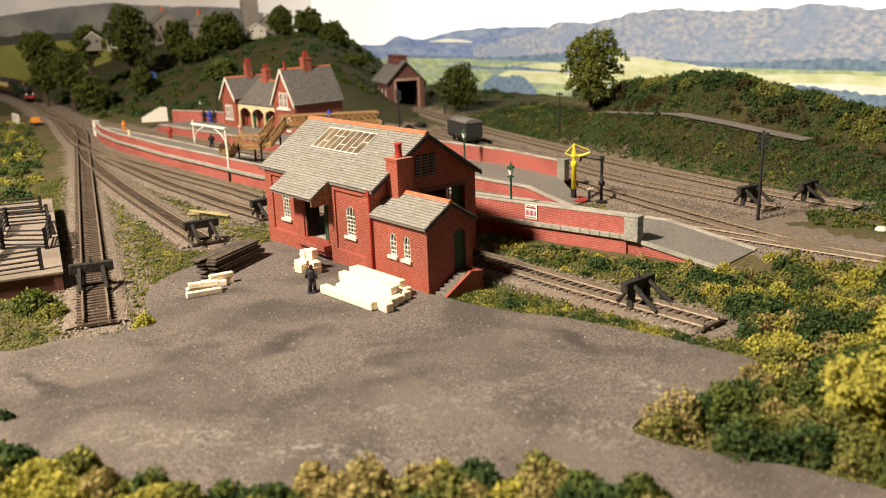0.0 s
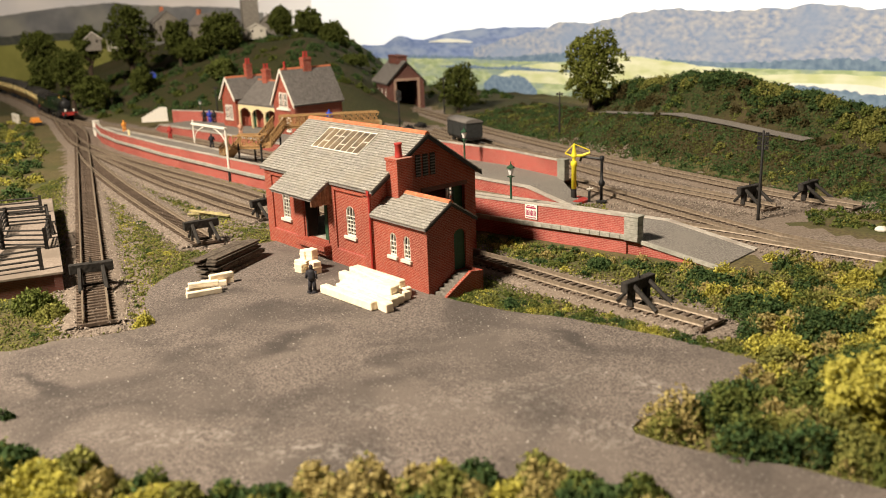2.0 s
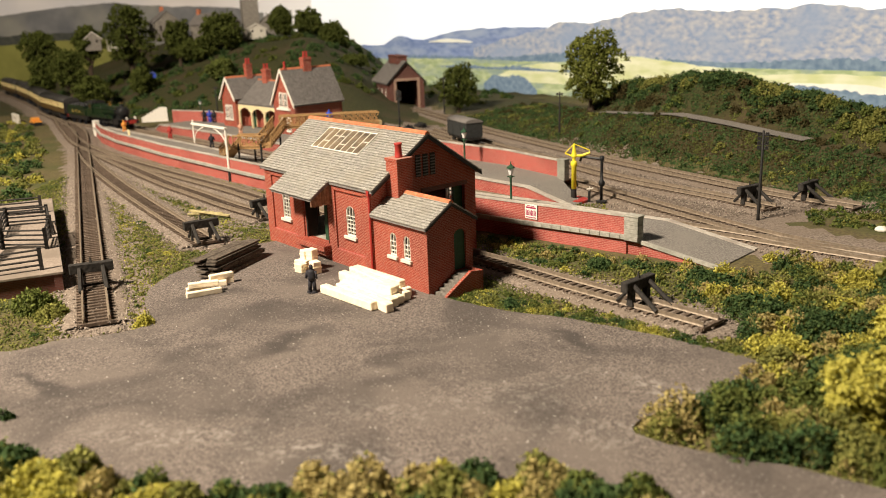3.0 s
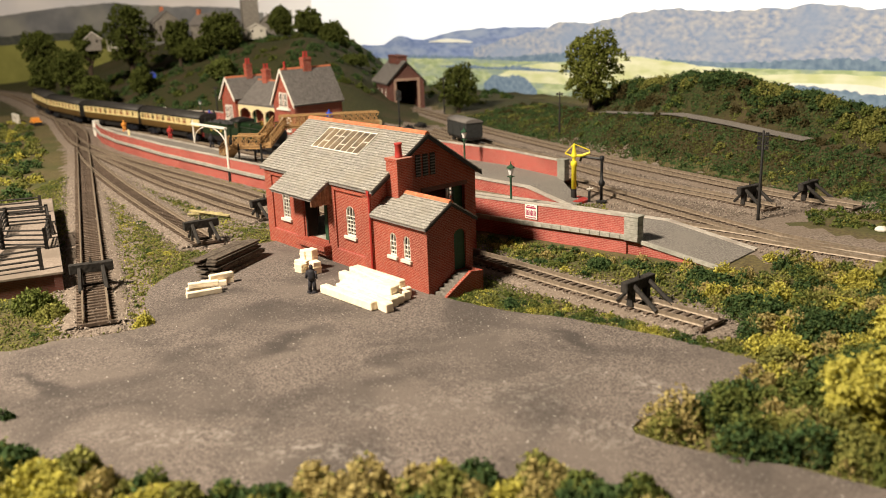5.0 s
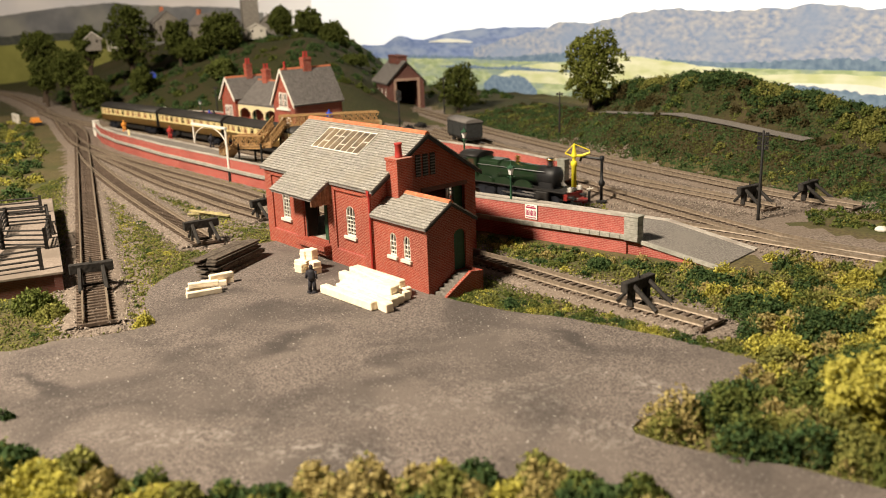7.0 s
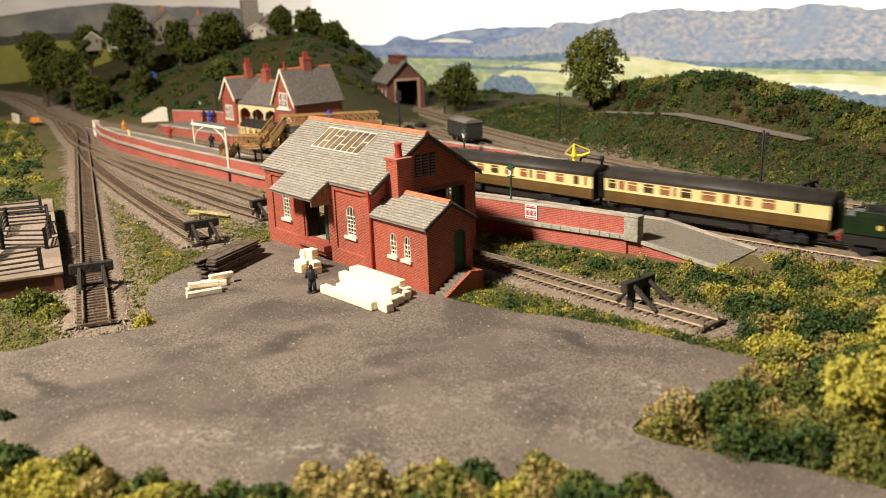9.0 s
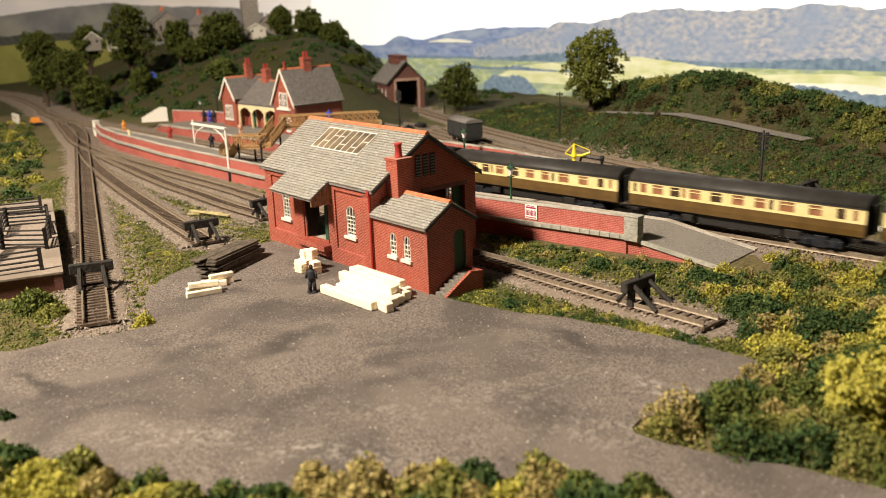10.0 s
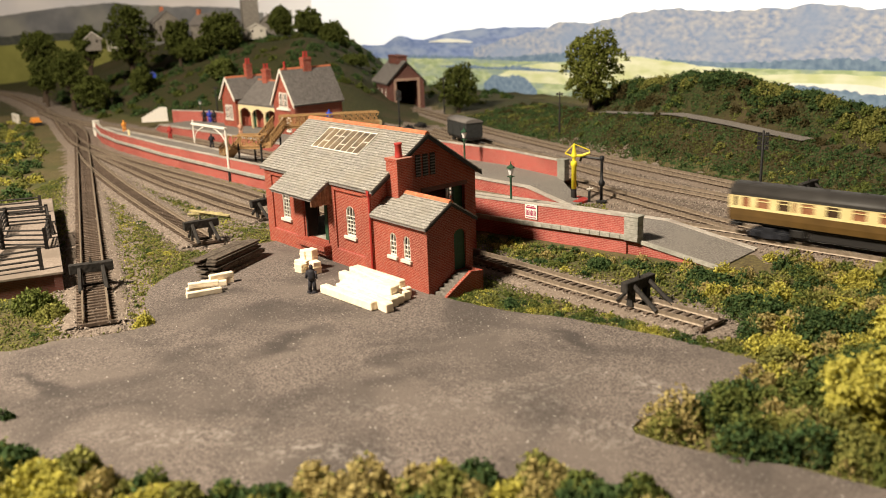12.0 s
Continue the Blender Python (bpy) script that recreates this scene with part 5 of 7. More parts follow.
def clump_points(rng, x, y, z, r, lump, n, tall=0.85):
    """Lump centres filling an uneven mound round (x, y, z)."""
    d = rng.normal(size=(n, 3))
    d /= np.linalg.norm(d, axis=1)[:, None]
    d[:, 2] = np.abs(d[:, 2]) * 1.15 - 0.15
    lobes = rng.normal(size=(4, 3))
    lobes /= np.linalg.norm(lobes, axis=1)[:, None]
    swell = 0.72 + 0.42 * np.max(np.clip(d @ lobes.T, 0, 1) ** 3, axis=1)
    rad = r * swell * rng.uniform(0.7, 1.05, n)
    return np.column_stack([x + d[:, 0] * rad, y + d[:, 1] * rad, z + d[:, 2] * rad * tall]), lump * rng.uniform(0.6, 1.35, n)


def shrubs(places, lump, count, label, seed, tall=0.85):
    """places: (x, y, z, r, material). One object of stuff a colour; a few lumps of each clump take a neighbour's colour."""
    rng = np.random.default_rng(seed)
    by = {}
    for x, y, z, r, mat in places:
        c, rad = clump_points(rng, x, y, z, r, lump * (0.75 + 0.05 * r), max(10, int(count * (r / 5) ** 1.7)), tall)
        blend = {"dark_green_foam": F_MID, "green_foam": F_DARK, "olive_foam": F_MID, "yellow_foam": F_OLIVE, "tan_foam": F_OLIVE}.get(mat.name, mat)
        stray = rng.uniform(size=len(rad)) < 0.07
        for m, pick in ((mat, ~stray), (blend, stray)):
            if pick.any():
                by.setdefault(m.name, (m, []))[1].append((c[pick], rad[pick]))
    for mat, sets in by.values():
        c, r = np.vstack([q[0] for q in sets]), np.concatenate([q[1] for q in sets])
        tagged(new("shrubs", foam("shrubs", c, r, mat, rng)), label % mat.name.replace("_foam", "").replace("_", " "), "shrubs", kind="stuff")


def pick_colour(rng, x, y, table, size=18.0):
    """Colours come in drifts: noise plus chance choose from the table of (share, material)."""
    v = min(0.999, max(0.0, 0.5 + 1.2 * noise.noise((x / size, y / size, 11)) + rng.uniform(-0.17, 0.17)))
    for share, mat in table:
        v -= share
        if v < 0:
            return mat
    return table[-1][1]


YARD_EDGE = np.array([(-420, 262), (-260, 292), (-168, 304), (-151, 314), (-127, 321), (-119, 333), (-134, 372), (-131, 396), (-120, 418), (-95, 452), (-60, 450), (1, 349), (26, 330), (47, 320), (66, 307), (84, 293), (106, 270),
                      (82, 247), (52, 227), (64, 215), (89, 203), (112, 188), (300, 60), (120, -60), (-420, -60)], float)


def inside(x, y, ring=YARD_EDGE):
    hit = False
    for (x0, y0), (x1, y1) in zip(ring, np.roll(ring, -1, 0)):
        if (y0 > y) != (y1 > y) and x < x0 + (y - y0) / (y1 - y0) * (x1 - x0):
            hit = not hit
    return hit


def track_gap(x, y, names=None):
    return min(np.hypot(ln[:, 0] - x, ln[:, 1] - y).min() for ln, w in TRACK_LINES)


def in_view(x, y, margin=0.06):
    return y > 60 and abs(x / y) < 0.52 + margin


def on_platform(x, y):
    o = main_offset(x, y)
    return float(np.interp(x, [-180, -72, 35, 110, 152], [-80, -78, -67, -60, -56])) < o < 10 and x < 152 and y < 980


def plant():
    rng = np.random.default_rng(5)
    mixed = [(0.30, F_DARK), (0.14, F_MID), (0.16, F_OLIVE), (0.16, F_TAN), (0.24, F_YELLOW)]
    # along the front edge of the table
    front = []
    for i in range(165):
        x = rng.uniform(-150, 62)
        edge = float(np.interp(x, [-150, -128, -109, -80, -55, -7, 15, 42, 62], [236, 226, 218, 205, 202, 206, 206, 198, 178]))
        r = rng.uniform(4.2, 8.2)
        y = edge - 0.7 * r - rng.uniform(0, 1) * 30
        front.append((x, y, 0.5, r, pick_colour(rng, x, y, [(0.16, F_DARK), (0.10, F_MID), (0.24, F_OLIVE), (0.20, F_TAN), (0.30, F_YELLOW)], 22)))
    shrubs(front, 0.6, 430, "%s foam shrubs along the front edge", 51, 1.25)
    # the slope beside the lane and up to the main line
    side = []
    while len(side) < 400:
        x, y = rng.uniform(50, 330), rng.uniform(150, 470)
        if not in_view(x, y, 0.1) or inside(x, y) or inside(x - 6, y) or main_offset(x, y) > -22 or track_gap(x, y) < 13 or on_platform(x, y) or (x < 108 and y > 262):
            continue
        far = step01(90, 190, x - 0.0)
        r = rng.uniform(3.0, 5.8) + 5.0 * step01(400, 240, y) * rng.uniform(0.1, 1.0) ** 1.5
        side.append((x, y, -1.0, r, pick_colour(rng, x, y, mixed)))
    shrubs(side, 0.5, 235, "%s foam shrubs beside the lane", 52, 1.25)
    # tall bush at the table's edge
    tall = [(rng.uniform(-9, 12) + 162, 270 + rng.uniform(-12, 12), 4 + 36 * rng.uniform(0, 1) ** 0.9, rng.uniform(6, 9), F_YELLOW if rng.uniform() < 0.6 else F_OLIVE) for i in range(26)]
    tall += [(rng.uniform(-6, 12) + 118, 222 + rng.uniform(-10, 10), 2 + 14 * rng.uniform(), rng.uniform(5, 8), F_YELLOW if rng.uniform() < 0.6 else F_OLIVE) for i in range(16)]
    shrubs(tall, 0.95, 210, "tall %s foam bush", 53, 1.1)
    # between the goods track and the platform, and below the platform ramp
    mid = []
    while len(mid) < 120:
        t = rng.uniform(0, 1)
        x, y = 20 + 115 * t + rng.uniform(-12, 12), 428 - 88 * t + rng.uniform(-26, 26)
        d = np.hypot(TRACK_LINES[3][0][:, 0] - x, TRACK_LINES[3][0][:, 1] - y).min()
        if d < 14 or inside(x, y) or main_offset(x, y) > -68 + 10 * step01(60, 110, x):
            continue
        mid.append((x, y, -0.8, rng.uniform(1.8, 4.2), pick_colour(rng, x, y, [(0.42, F_DARK), (0.2, F_MID), (0.2, F_OLIVE), (0.1, F_TAN), (0.08, F_YELLOW)], 14)))
    shrubs(mid, 0.6, 150, "%s foam shrubs between track and platform", 54, 1.0)
    # low growth along the yard's edge and between the sidings
    low = []
    while len(low) < 420:
        if rng.uniform() < 0.45:
            t = rng.uniform(0, 1)
            x, y = 4 + 104 * t + rng.uniform(-8, 8), 352 - 72 * t + rng.uniform(-6, 16)
        else:
            x, y = rng.uniform(-240, -95), rng.uniform(318, 600)
        if inside(x, y) or track_gap(x, y) < 12.5 or (x > -60 and main_offset(x, y) > -75) or (x < -150 - (y - 320) * 0.42 and x < -165):
            continue
        low.append((x, y, -0.7, rng.uniform(1.0, 2.8), pick_colour(rng, x, y, [(0.18, F_DARK), (0.38, F_MID), (0.36, F_OLIVE), (0.08, F_YELLOW)], 12)))
    shrubs(low, 0.27, 560, "low %s turf tufts beside the sidings", 55, 0.8)
    # the bank beyond the sidings
    bank = []
    while len(bank) < 1250:
        q, e = rng.uniform(-330, 260), rng.uniform(2, 120)
        x, y = 150 + 0.44 * q + 0.9 * e, 660 - 0.9 * q + 0.44 * e
        q2, e2 = bank_frame(x, y)
        if e2 < 2 or not in_view(x, y) or (44 < e2 < 60 and -125 < q2 < 108):
            continue
        if e2 < 42 and rng.uniform() < 0.72 - 0.5 * step01(20, 4, e2) - 0.4 * step01(40, 140, q2):
            continue
        big = 1.0 + 0.9 * step01(60, 75, e2) * (q2 > -150)
        r = rng.uniform(1.8, 4.4) * big
        # dark foam share raised, standing in for the dimmer light up here
        bank.append((x, y, height(x, y) - 1.2, r, pick_colour(rng, x, y, [(0.62, F_DARK), (0.30, F_MID), (0.08, F_OLIVE)] if e2 < 42 else [(0.24, F_BROWN), (0.42, F_DARK), (0.20, F_MID), (0.14, F_OLIVE)], 30)))
    shrubs(bank, 0.75, 90, "%s foam shrubs on the bank", 56, 0.95)
    # verge on the outer side of the siding
    left = []
    while len(left) < 230:
        y = rng.uniform(520, 1060)
        x = -rng.uniform(0.36, 0.56) * y
        if track_gap(x, y) < 34 or (y < 600 and x > -262) or main_offset(x, y) > -30:
            continue
        left.append((x, y, -0.5, rng.uniform(3, 7.5) * (0.6 + 0.4 * step01(0.42, 0.5, -x / y)), pick_colour(rng, x, y, [(0.25, F_DARK), (0.28, F_MID), (0.27, F_OLIVE), (0.2, F_YELLOW)], 40)))
    shrubs(left, 0.95, 60, "%s foam shrubs on the verge", 57, 1.0)
    # the hill behind the station
    hill = []
    while len(hill) < 520:
        x, y = rng.uniform(-760, 90), rng.uniform(1040, 1500)
        o = main_offset(x, y)
        if o < 42 or not in_view(x, y) or (-75 < x < 20 and y < 1150) or (x > -20 and rng.uniform() < 0.5):
            continue
        hill.append((x, y, height(x, y) - 2, rng.uniform(4, 9), pick_colour(rng, x, y, [(0.72, F_DARK), (0.28, F_TREE)], 60)))
    shrubs(hill, 1.5, 36, "%s foam bushes on the hill", 58, 0.9)
    # patches by the buffer stops at the bank's foot
    foot = [(225 + rng.uniform(-22, 34), 462 + rng.uniform(-22, 22), -0.8, rng.uniform(2, 4.5), pick_colour(rng, i, i, [(0.2, F_DARK), (0.4, F_MID), (0.4, F_OLIVE)], 3)) for i in range(70)]
    shrubs([f for f in foot if track_gap(f[0], f[1]) > 13 and main_offset(f[0], f[1]) > 18], 0.7, 110, "%s foam shrubs by the buffer stops", 59, 0.9)


plant()


def bush(x, y, r, mat, label, seed, n=260, lump=0.95, tall=1.0):
    n, lump = int(n * 2.6), lump * 0.68
    rng = np.random.default_rng(seed)
    c, rad = clump_points(rng, 0, 0, 0, r, lump, n, tall)
    c2, rad2 = clump_points(rng, r * 0.5, r * 0.2, 0, r * 0.7, lump, n // 2, tall)
    ob = new("bush", foam("bush", np.vstack([c, c2]), np.concatenate([rad, rad2]), mat, rng))
    ob.matrix_world = place(x, y, -0.6)
    tagged(ob, label, "bush")


bush(-176, 352, 9.5, F_MID, "rounded green foam bush beside the cattle dock", 61, 420)
bush(-166, 345, 7.0, F_OLIVE, "olive foam bush beside the cattle dock", 62, 260)
bush(-122, 329, 4.0, F_YELLOW, "small yellow-green bush at the yard edge", 63, 220, 0.75, 1.2)
bush(-138, 247, 2.6, F_DARK, "sprig of dark green weed on the yard", 64, 60, 0.7, 1.8)
bush(27, 337, 3.6, F_DARK, "small dark green bush beside the goods track", 65, 160, 0.7, 1.1)
bush(72, 388, 6.5, F_DARK, "dark green bush below the platform wall", 66, 300, 0.85, 1.0)
bush(60, 402, 4.5, F_MID, "green bush below the platform wall", 67, 200, 0.8, 1.0)
bush(112, 362, 6.5, F_DARK, "dark green bush below the platform ramp", 68, 300, 0.85, 1.0)


def turf():
    """Fine scattered turf and ballast grains."""
    rng = np.random.default_rng(9)
    sets = {"grass_olive": [], "grass_yellow": [], "grass_green": []}
    stones = []
    for i in range(150000):
        if i % 2:
            x, y = rng.uniform(-300, -85), rng.uniform(300, 760)
        else:
            x, y = rng.uniform(-10, 330), rng.uniform(180, 520)
        if not in_view(x, y) or inside(x, y):
            continue
        d = track_gap(x, y)
        o = main_offset(x, y)
        if on_platform(x, y):
            continue
        edge = 12 + 5 * noise.noise((x / 12, y / 12, 2))
        if d < edge + 5 and (rng.uniform() < 0.55 or d < edge - 3):
            if d > 8.4 or rng.uniform() < 0.15:
                stones.append((x, y, 0.9 if d < 9 else max(-0.3, 0.7 - 0.12 * (d - 8)), rng.uniform(0.28, 0.66)))
            continue
        if d < edge or o > -20 and x > 100:
            continue
        v = noise.noise((x / 15, y / 15, 5)) + rng.uniform(-0.4, 0.4)
        if rng.uniform() < 0.75:
            sets["grass_yellow" if v > 0.6 else "grass_olive" if v > -0.1 else "grass_green"].append((x, y, rng.uniform(-0.5, 0.3), rng.uniform(0.28, 0.7)))
    bank = {"a": [], "b": [], "c": []}
    for i in range(60000):
        q, e = rng.uniform(-330, 230), rng.uniform(-4, 105)
        x, y = 150 + 0.44 * q + 0.9 * e, 660 - 0.9 * q + 0.44 * e
        if in_view(x, y) and not (43 < bank_frame(x, y)[1] < 61 and q > -150):
            v = noise.noise((x / 24, y / 24, 15)) + rng.uniform(-0.35, 0.35)
            bank["a" if v > 0.42 else "b" if v > -0.02 else "c"].append((x, y, height(x, y) - 0.3, rng.uniform(0.35, 1.0)))
    # dark green turf partly stands in for the bank's dimmer light
    for k, mat in (("a", F_MID), ("b", F_BROWN), ("c", F_DARK)):
        a = np.array(bank[k])
        tagged(new("grass", lumps_mesh("grass", a[:, :3], a[:, 3], mat, rng, low=True)), "rough %s turf on the bank" % mat.name.split("_")[0], "grass", kind="stuff")
    for k, mat in (("grass_olive", F_OLIVE), ("grass_yellow", F_YELLOW), ("grass_green", F_MID)):
        a = np.array(sets[k])
        tagged(new("grass", lumps_mesh("grass", a[:, :3], a[:, 3], mat, rng, low=True)), "fine scattered %s turf" % mat.name.split("_")[0], "grass", kind="stuff")
    for i in range(16000):
        q, e = rng.uniform(-120, 170), rng.uniform(-75, 0)
        x, y = 150 + 0.44 * q + 0.9 * e, 660 - 0.9 * q + 0.44 * e
        if track_gap(x, y) > 8.4 and main_offset(x, y) > 12 and in_view(x, y) and main_offset(x, y) > 20:
            stones.append((x, y, -0.2, rng.uniform(0.25, 0.6)))
    a = np.array(stones)
    tagged(new("gravel", lumps_mesh("gravel", a[:, :3], a[:, 3], STONES, rng, low=True)), "loose brown and grey ballast stones", "gravel", kind="stuff")


turf()


def tree(x, y, top, spread, mat, label, seed, base=None, lump=1.6, n=46, deep=2.0):
    """A tapered trunk with limbs and a ragged crown of many small lumps; deep: the crown's depth in spreads."""
    n, lump = int(n * 1.9), lump * 0.78
    rng = np.random.default_rng(seed)
    z0 = height(x, y) - 1.5 if base is None else base
    h = top - z0
    ob = thing("tree", x, y, z0, 0, label, "tree", "trees of the landscape")
    tr = Shape()
    tr.loft([[(r * math.cos(a * math.pi / 4) + dx, r * math.sin(a * math.pi / 4), z) for a in range(8)] for r, z, dx in ((h * 0.055, 0, 0), (h * 0.035, h * 0.12, 0.3), (h * 0.028, h * 0.4, -0.5), (h * 0.012, h * 0.75, 0.4))])
    pts, rad = [], []
    heads = 19
    for i in range(heads):
        a = 2.4 * i + rng.uniform(-0.4, 0.4)
        low = max(0.2, 1 - deep * spread / h)
        f = low + (0.96 - low) * (i / (heads - 1))
        reach = spread * (1.0 - abs((f - low) / (1 - low) - 0.5) ** 1.5 * 1.9) * rng.uniform(0.35, 0.85)
        p = (reach * math.cos(a), reach * math.sin(a), h * f * 0.93)
        tr.rod((0, 0, h * f * 0.55), p, h * 0.016, 5, h * 0.005)
        c, r = clump_points(rng, *p, spread * rng.uniform(0.4, 0.58), lump, n, 0.95)
        pts.append(c)
        rad.append(r)
    part("trunk", tr, BARK, ob, "brown trunk with limbs")
    me = foam("crown", np.vstack(pts), np.concatenate(rad), mat, rng, 0.45, 2.6)
    cr = new("crown", me)
    cr.parent = ob
    tagged(cr, "ragged leafy crown")


tree(140, 800, 92, 27, F_TREE_PALE, "tall olive-green tree on the bank", 71, None, 1.4, 110, 3.4)
tree(24, 1000, 53, 23, F_TREE, "broad olive-green tree beyond the sidings", 72, None, 1.7, 60)
tree(-112, 1180, 56, 18, F_TREE, "small leafy tree behind the station", 73, None, 1.8, 45)
tree(-446, 1300, 136, 38, F_TREE, "large dark leafy tree on the hill", 74, None, 2.4, 60)
tree(-593, 1330, 106, 25, F_TREE, "dark leafy tree on the hill", 75, None, 2.4)
tree(-519, 1330, 112, 22, F_TREE, "dark leafy tree on the hill", 76, None, 2.4)
tree(-494, 1190, 80, 23, F_TREE, "leafy green tree on the hillside", 77, None, 2.0)
tree(-455, 1160, 43, 23, F_TREE, "leafy green tree beside the railway", 78, None, 2.0)
tree(-309, 1300, 112, 38, F_TREE, "large leafy tree on the hill", 79, None, 2.4, 60)
tree(-345, 1290, 78, 30, F_TREE, "leafy green tree on the hillside", 80, None, 2.2)
tree(-228, 1330, 124, 20, F_TREE, "dark leafy tree on the hill", 81, None, 2.4)
tree(-185, 1310, 116, 22, F_TREE, "dark leafy tree on the hill", 82, None, 2.4)
tree(-378, 1310, 112, 22, F_TREE, "dark leafy tree among the houses", 83, None, 2.4)
tree(-150, 1300, 98, 20, F_TREE, "dark leafy tree on the hill", 84, None, 2.4)
tree(-275, 1130, 60, 18, F_MID, "leafy green tree behind the station", 85, None, 2.0)
tree(-400, 1190, 52, 18, F_TREE, "dark leafy tree on the hillside", 86, None, 2.0)
tree(-560, 1260, 66, 20, F_TREE, "dark leafy tree beside the railway", 87, None, 2.2)
# ---- lineside things ----
def along_track(name, x, y):
    ln = smooth_line(TRACKS[name], 3.0)[0]
    i = int(np.clip(np.hypot(ln[:, 0] - x, ln[:, 1] - y).argmin(), 1, len(ln) - 2))
    t = ln[max(i - 1, 0)] - ln[i + 1]
    return ln[i][0], ln[i][1], math.degrees(math.atan2(t[1], t[0]))


def buffer_stop():
    """Faces +x is the track's end; the beam stands across the track."""
    ob = thing("buffer_stop", 0, 0, 0, 0, "weathered black timber and rail buffer stop", "buffer stop", "buffer stops")
    part("beam", Shape().box(-2.2, 1.2, -9.5, 9.5, 7.6, 12.0), BUFFER, ob, "black buffer beam", bevel=0.3)
    for sy in (-1, 1):
        part("post", Shape().add([(-1.6, sy * 5 - 1.1, 1.5), (1.4, sy * 5 - 1.1, 1.5), (1.4, sy * 5 + 1.1, 1.5), (-1.6, sy * 5 + 1.1, 1.5), (-0.9, sy * 5 - 0.9, 10.8), (1.1, sy * 5 - 0.9, 10.8), (1.1, sy * 5 + 0.9, 10.8), (-0.9, sy * 5 + 0.9, 10.8)],
                                 [(0, 1, 5, 4), (1, 2, 6, 5), (2, 3, 7, 6), (3, 0, 4, 7), (4, 5, 6, 7), (3, 2, 1, 0)]), BUFFER, ob)
        part("strut", Shape().rod((1.0, sy * 5, 10.0), (12.5, sy * 5.6, 2.2), 1.0, 6), BUFFER, ob)
        part("strut", Shape().rod((-1.0, sy * 5, 8.0), (-6.5, sy * 5.6, 2.2), 0.8, 6), BUFFER, ob)
        part("buffer_pad", Shape().lathe([(1.5, 0), (1.5, 1.4), (0.9, 1.6)], 10, Matrix.Translation((-2.2, sy * 5.6, 9.8)) @ Matrix.Rotation(radians(-90), 4, "Y")), BUFFER, ob)
    part("lamp_bracket", Shape().rod((-0.5, 0, 12), (-0.5, 0, 14.6), 0.8, 5, 0.2), BUFFER, ob)
    return ob


STOP = buffer_stop()
spots = [along_track(n, x, y) for n, x, y in (("siding", -160, 383), ("dock_road", -131, 460), ("goods_road", 79, 330), ("long_siding", 182, 501), ("engine_road", 221, 505), ("spur", -103, 507))]
STOP.matrix_world = place(*spots[0][:2], 0.4, spots[0][2])
for x, y, rz in spots[1:]:
    copy_thing(STOP, place(x, y, 0.4, rz))


def telegraph_pole(h, arms, white):
    ob = thing("telegraph_pole", 0, 0, 0, 0, "black telegraph pole with %d cross arms and insulators" % arms if arms > 1 else "plain black telegraph pole with one cross arm", "telegraph pole", "telegraph poles")
    part("pole", Shape().lathe([(0.95, -1), (0.9, 2), (0.62, h), (0.2, h + 0.6)], 8), BLACK, ob, smooth=True)
    for i in range(arms):
        z = h - 2.2 - i * 2.5
        arm = part("cross_arm", Shape().box(-2.9, 2.9, -0.4, 0.4, z - 0.4, z + 0.4), BLACK, ob)
        for x in (-2.5, -1.5, 1.5, 2.5):
            part("insulator", Shape().lathe([(0.3, z + 0.4), (0.55, z + 0.6), (0.5, z + 1.4), (0.25, z + 1.7)], 6, Matrix.Translation((x, 0, 0))), STONE if white else BLACK, arm)
    return ob


telegraph_pole(49, 4, False).matrix_world = place(176, 468, 0, -22)
telegraph_pole(44, 1, False).matrix_world = place(107, 768, 0, -10)
telegraph_pole(42, 4, False).matrix_world = place(-39, 865, 0, -10)
telegraph_pole(44, 1, False).matrix_world = place(7, 985, 0, -10)
telegraph_pole(40, 1, False).matrix_world = place(-255, 1010, 0, -10)


def platform_lamp(x, y, z, h, glass):
    ob = thing("platform_lamp", x, y, z, 0, "dark green platform lamp with a square lantern", "lamp post", "platform lamps")
    part("post", Shape().lathe([(1.3, 0), (1.2, 1.2), (0.75, 1.6), (0.6, h * 0.62), (0.95, h * 0.64), (0.55, h * 0.67), (0.5, h * 0.7)], 8), GREEN_PAINT, ob, smooth=True)
    part("lantern", Shape().lathe([(1.0, h * 0.7), (1.8, h * 0.84), (1.9, h * 0.85)], 4), glass, ob, "glazed lantern")
    part("lantern_cap", Shape().lathe([(2.5, h * 0.85), (2.2, h * 0.88), (0.8, h * 0.92), (0.35, h * 0.95), (0.3, h)], 6), GREEN_PAINT, ob)
    part("ladder_bar", Shape().box(-2.2, 2.2, -0.25, 0.25, h * 0.655, h * 0.675), GREEN_PAINT, ob)
    return ob


LENS = material("lantern_glass", (0.62, 0.62, 0.6), (0.7, 0.7, 0.68), grain=2, rough=0.2, bump=0)
platform_lamp(40, 486, 8, 26, LENS)
platform_lamp(18, 626, 8, 28, LENS)
platform_lamp(-262, 965, 8, 24, LENS)


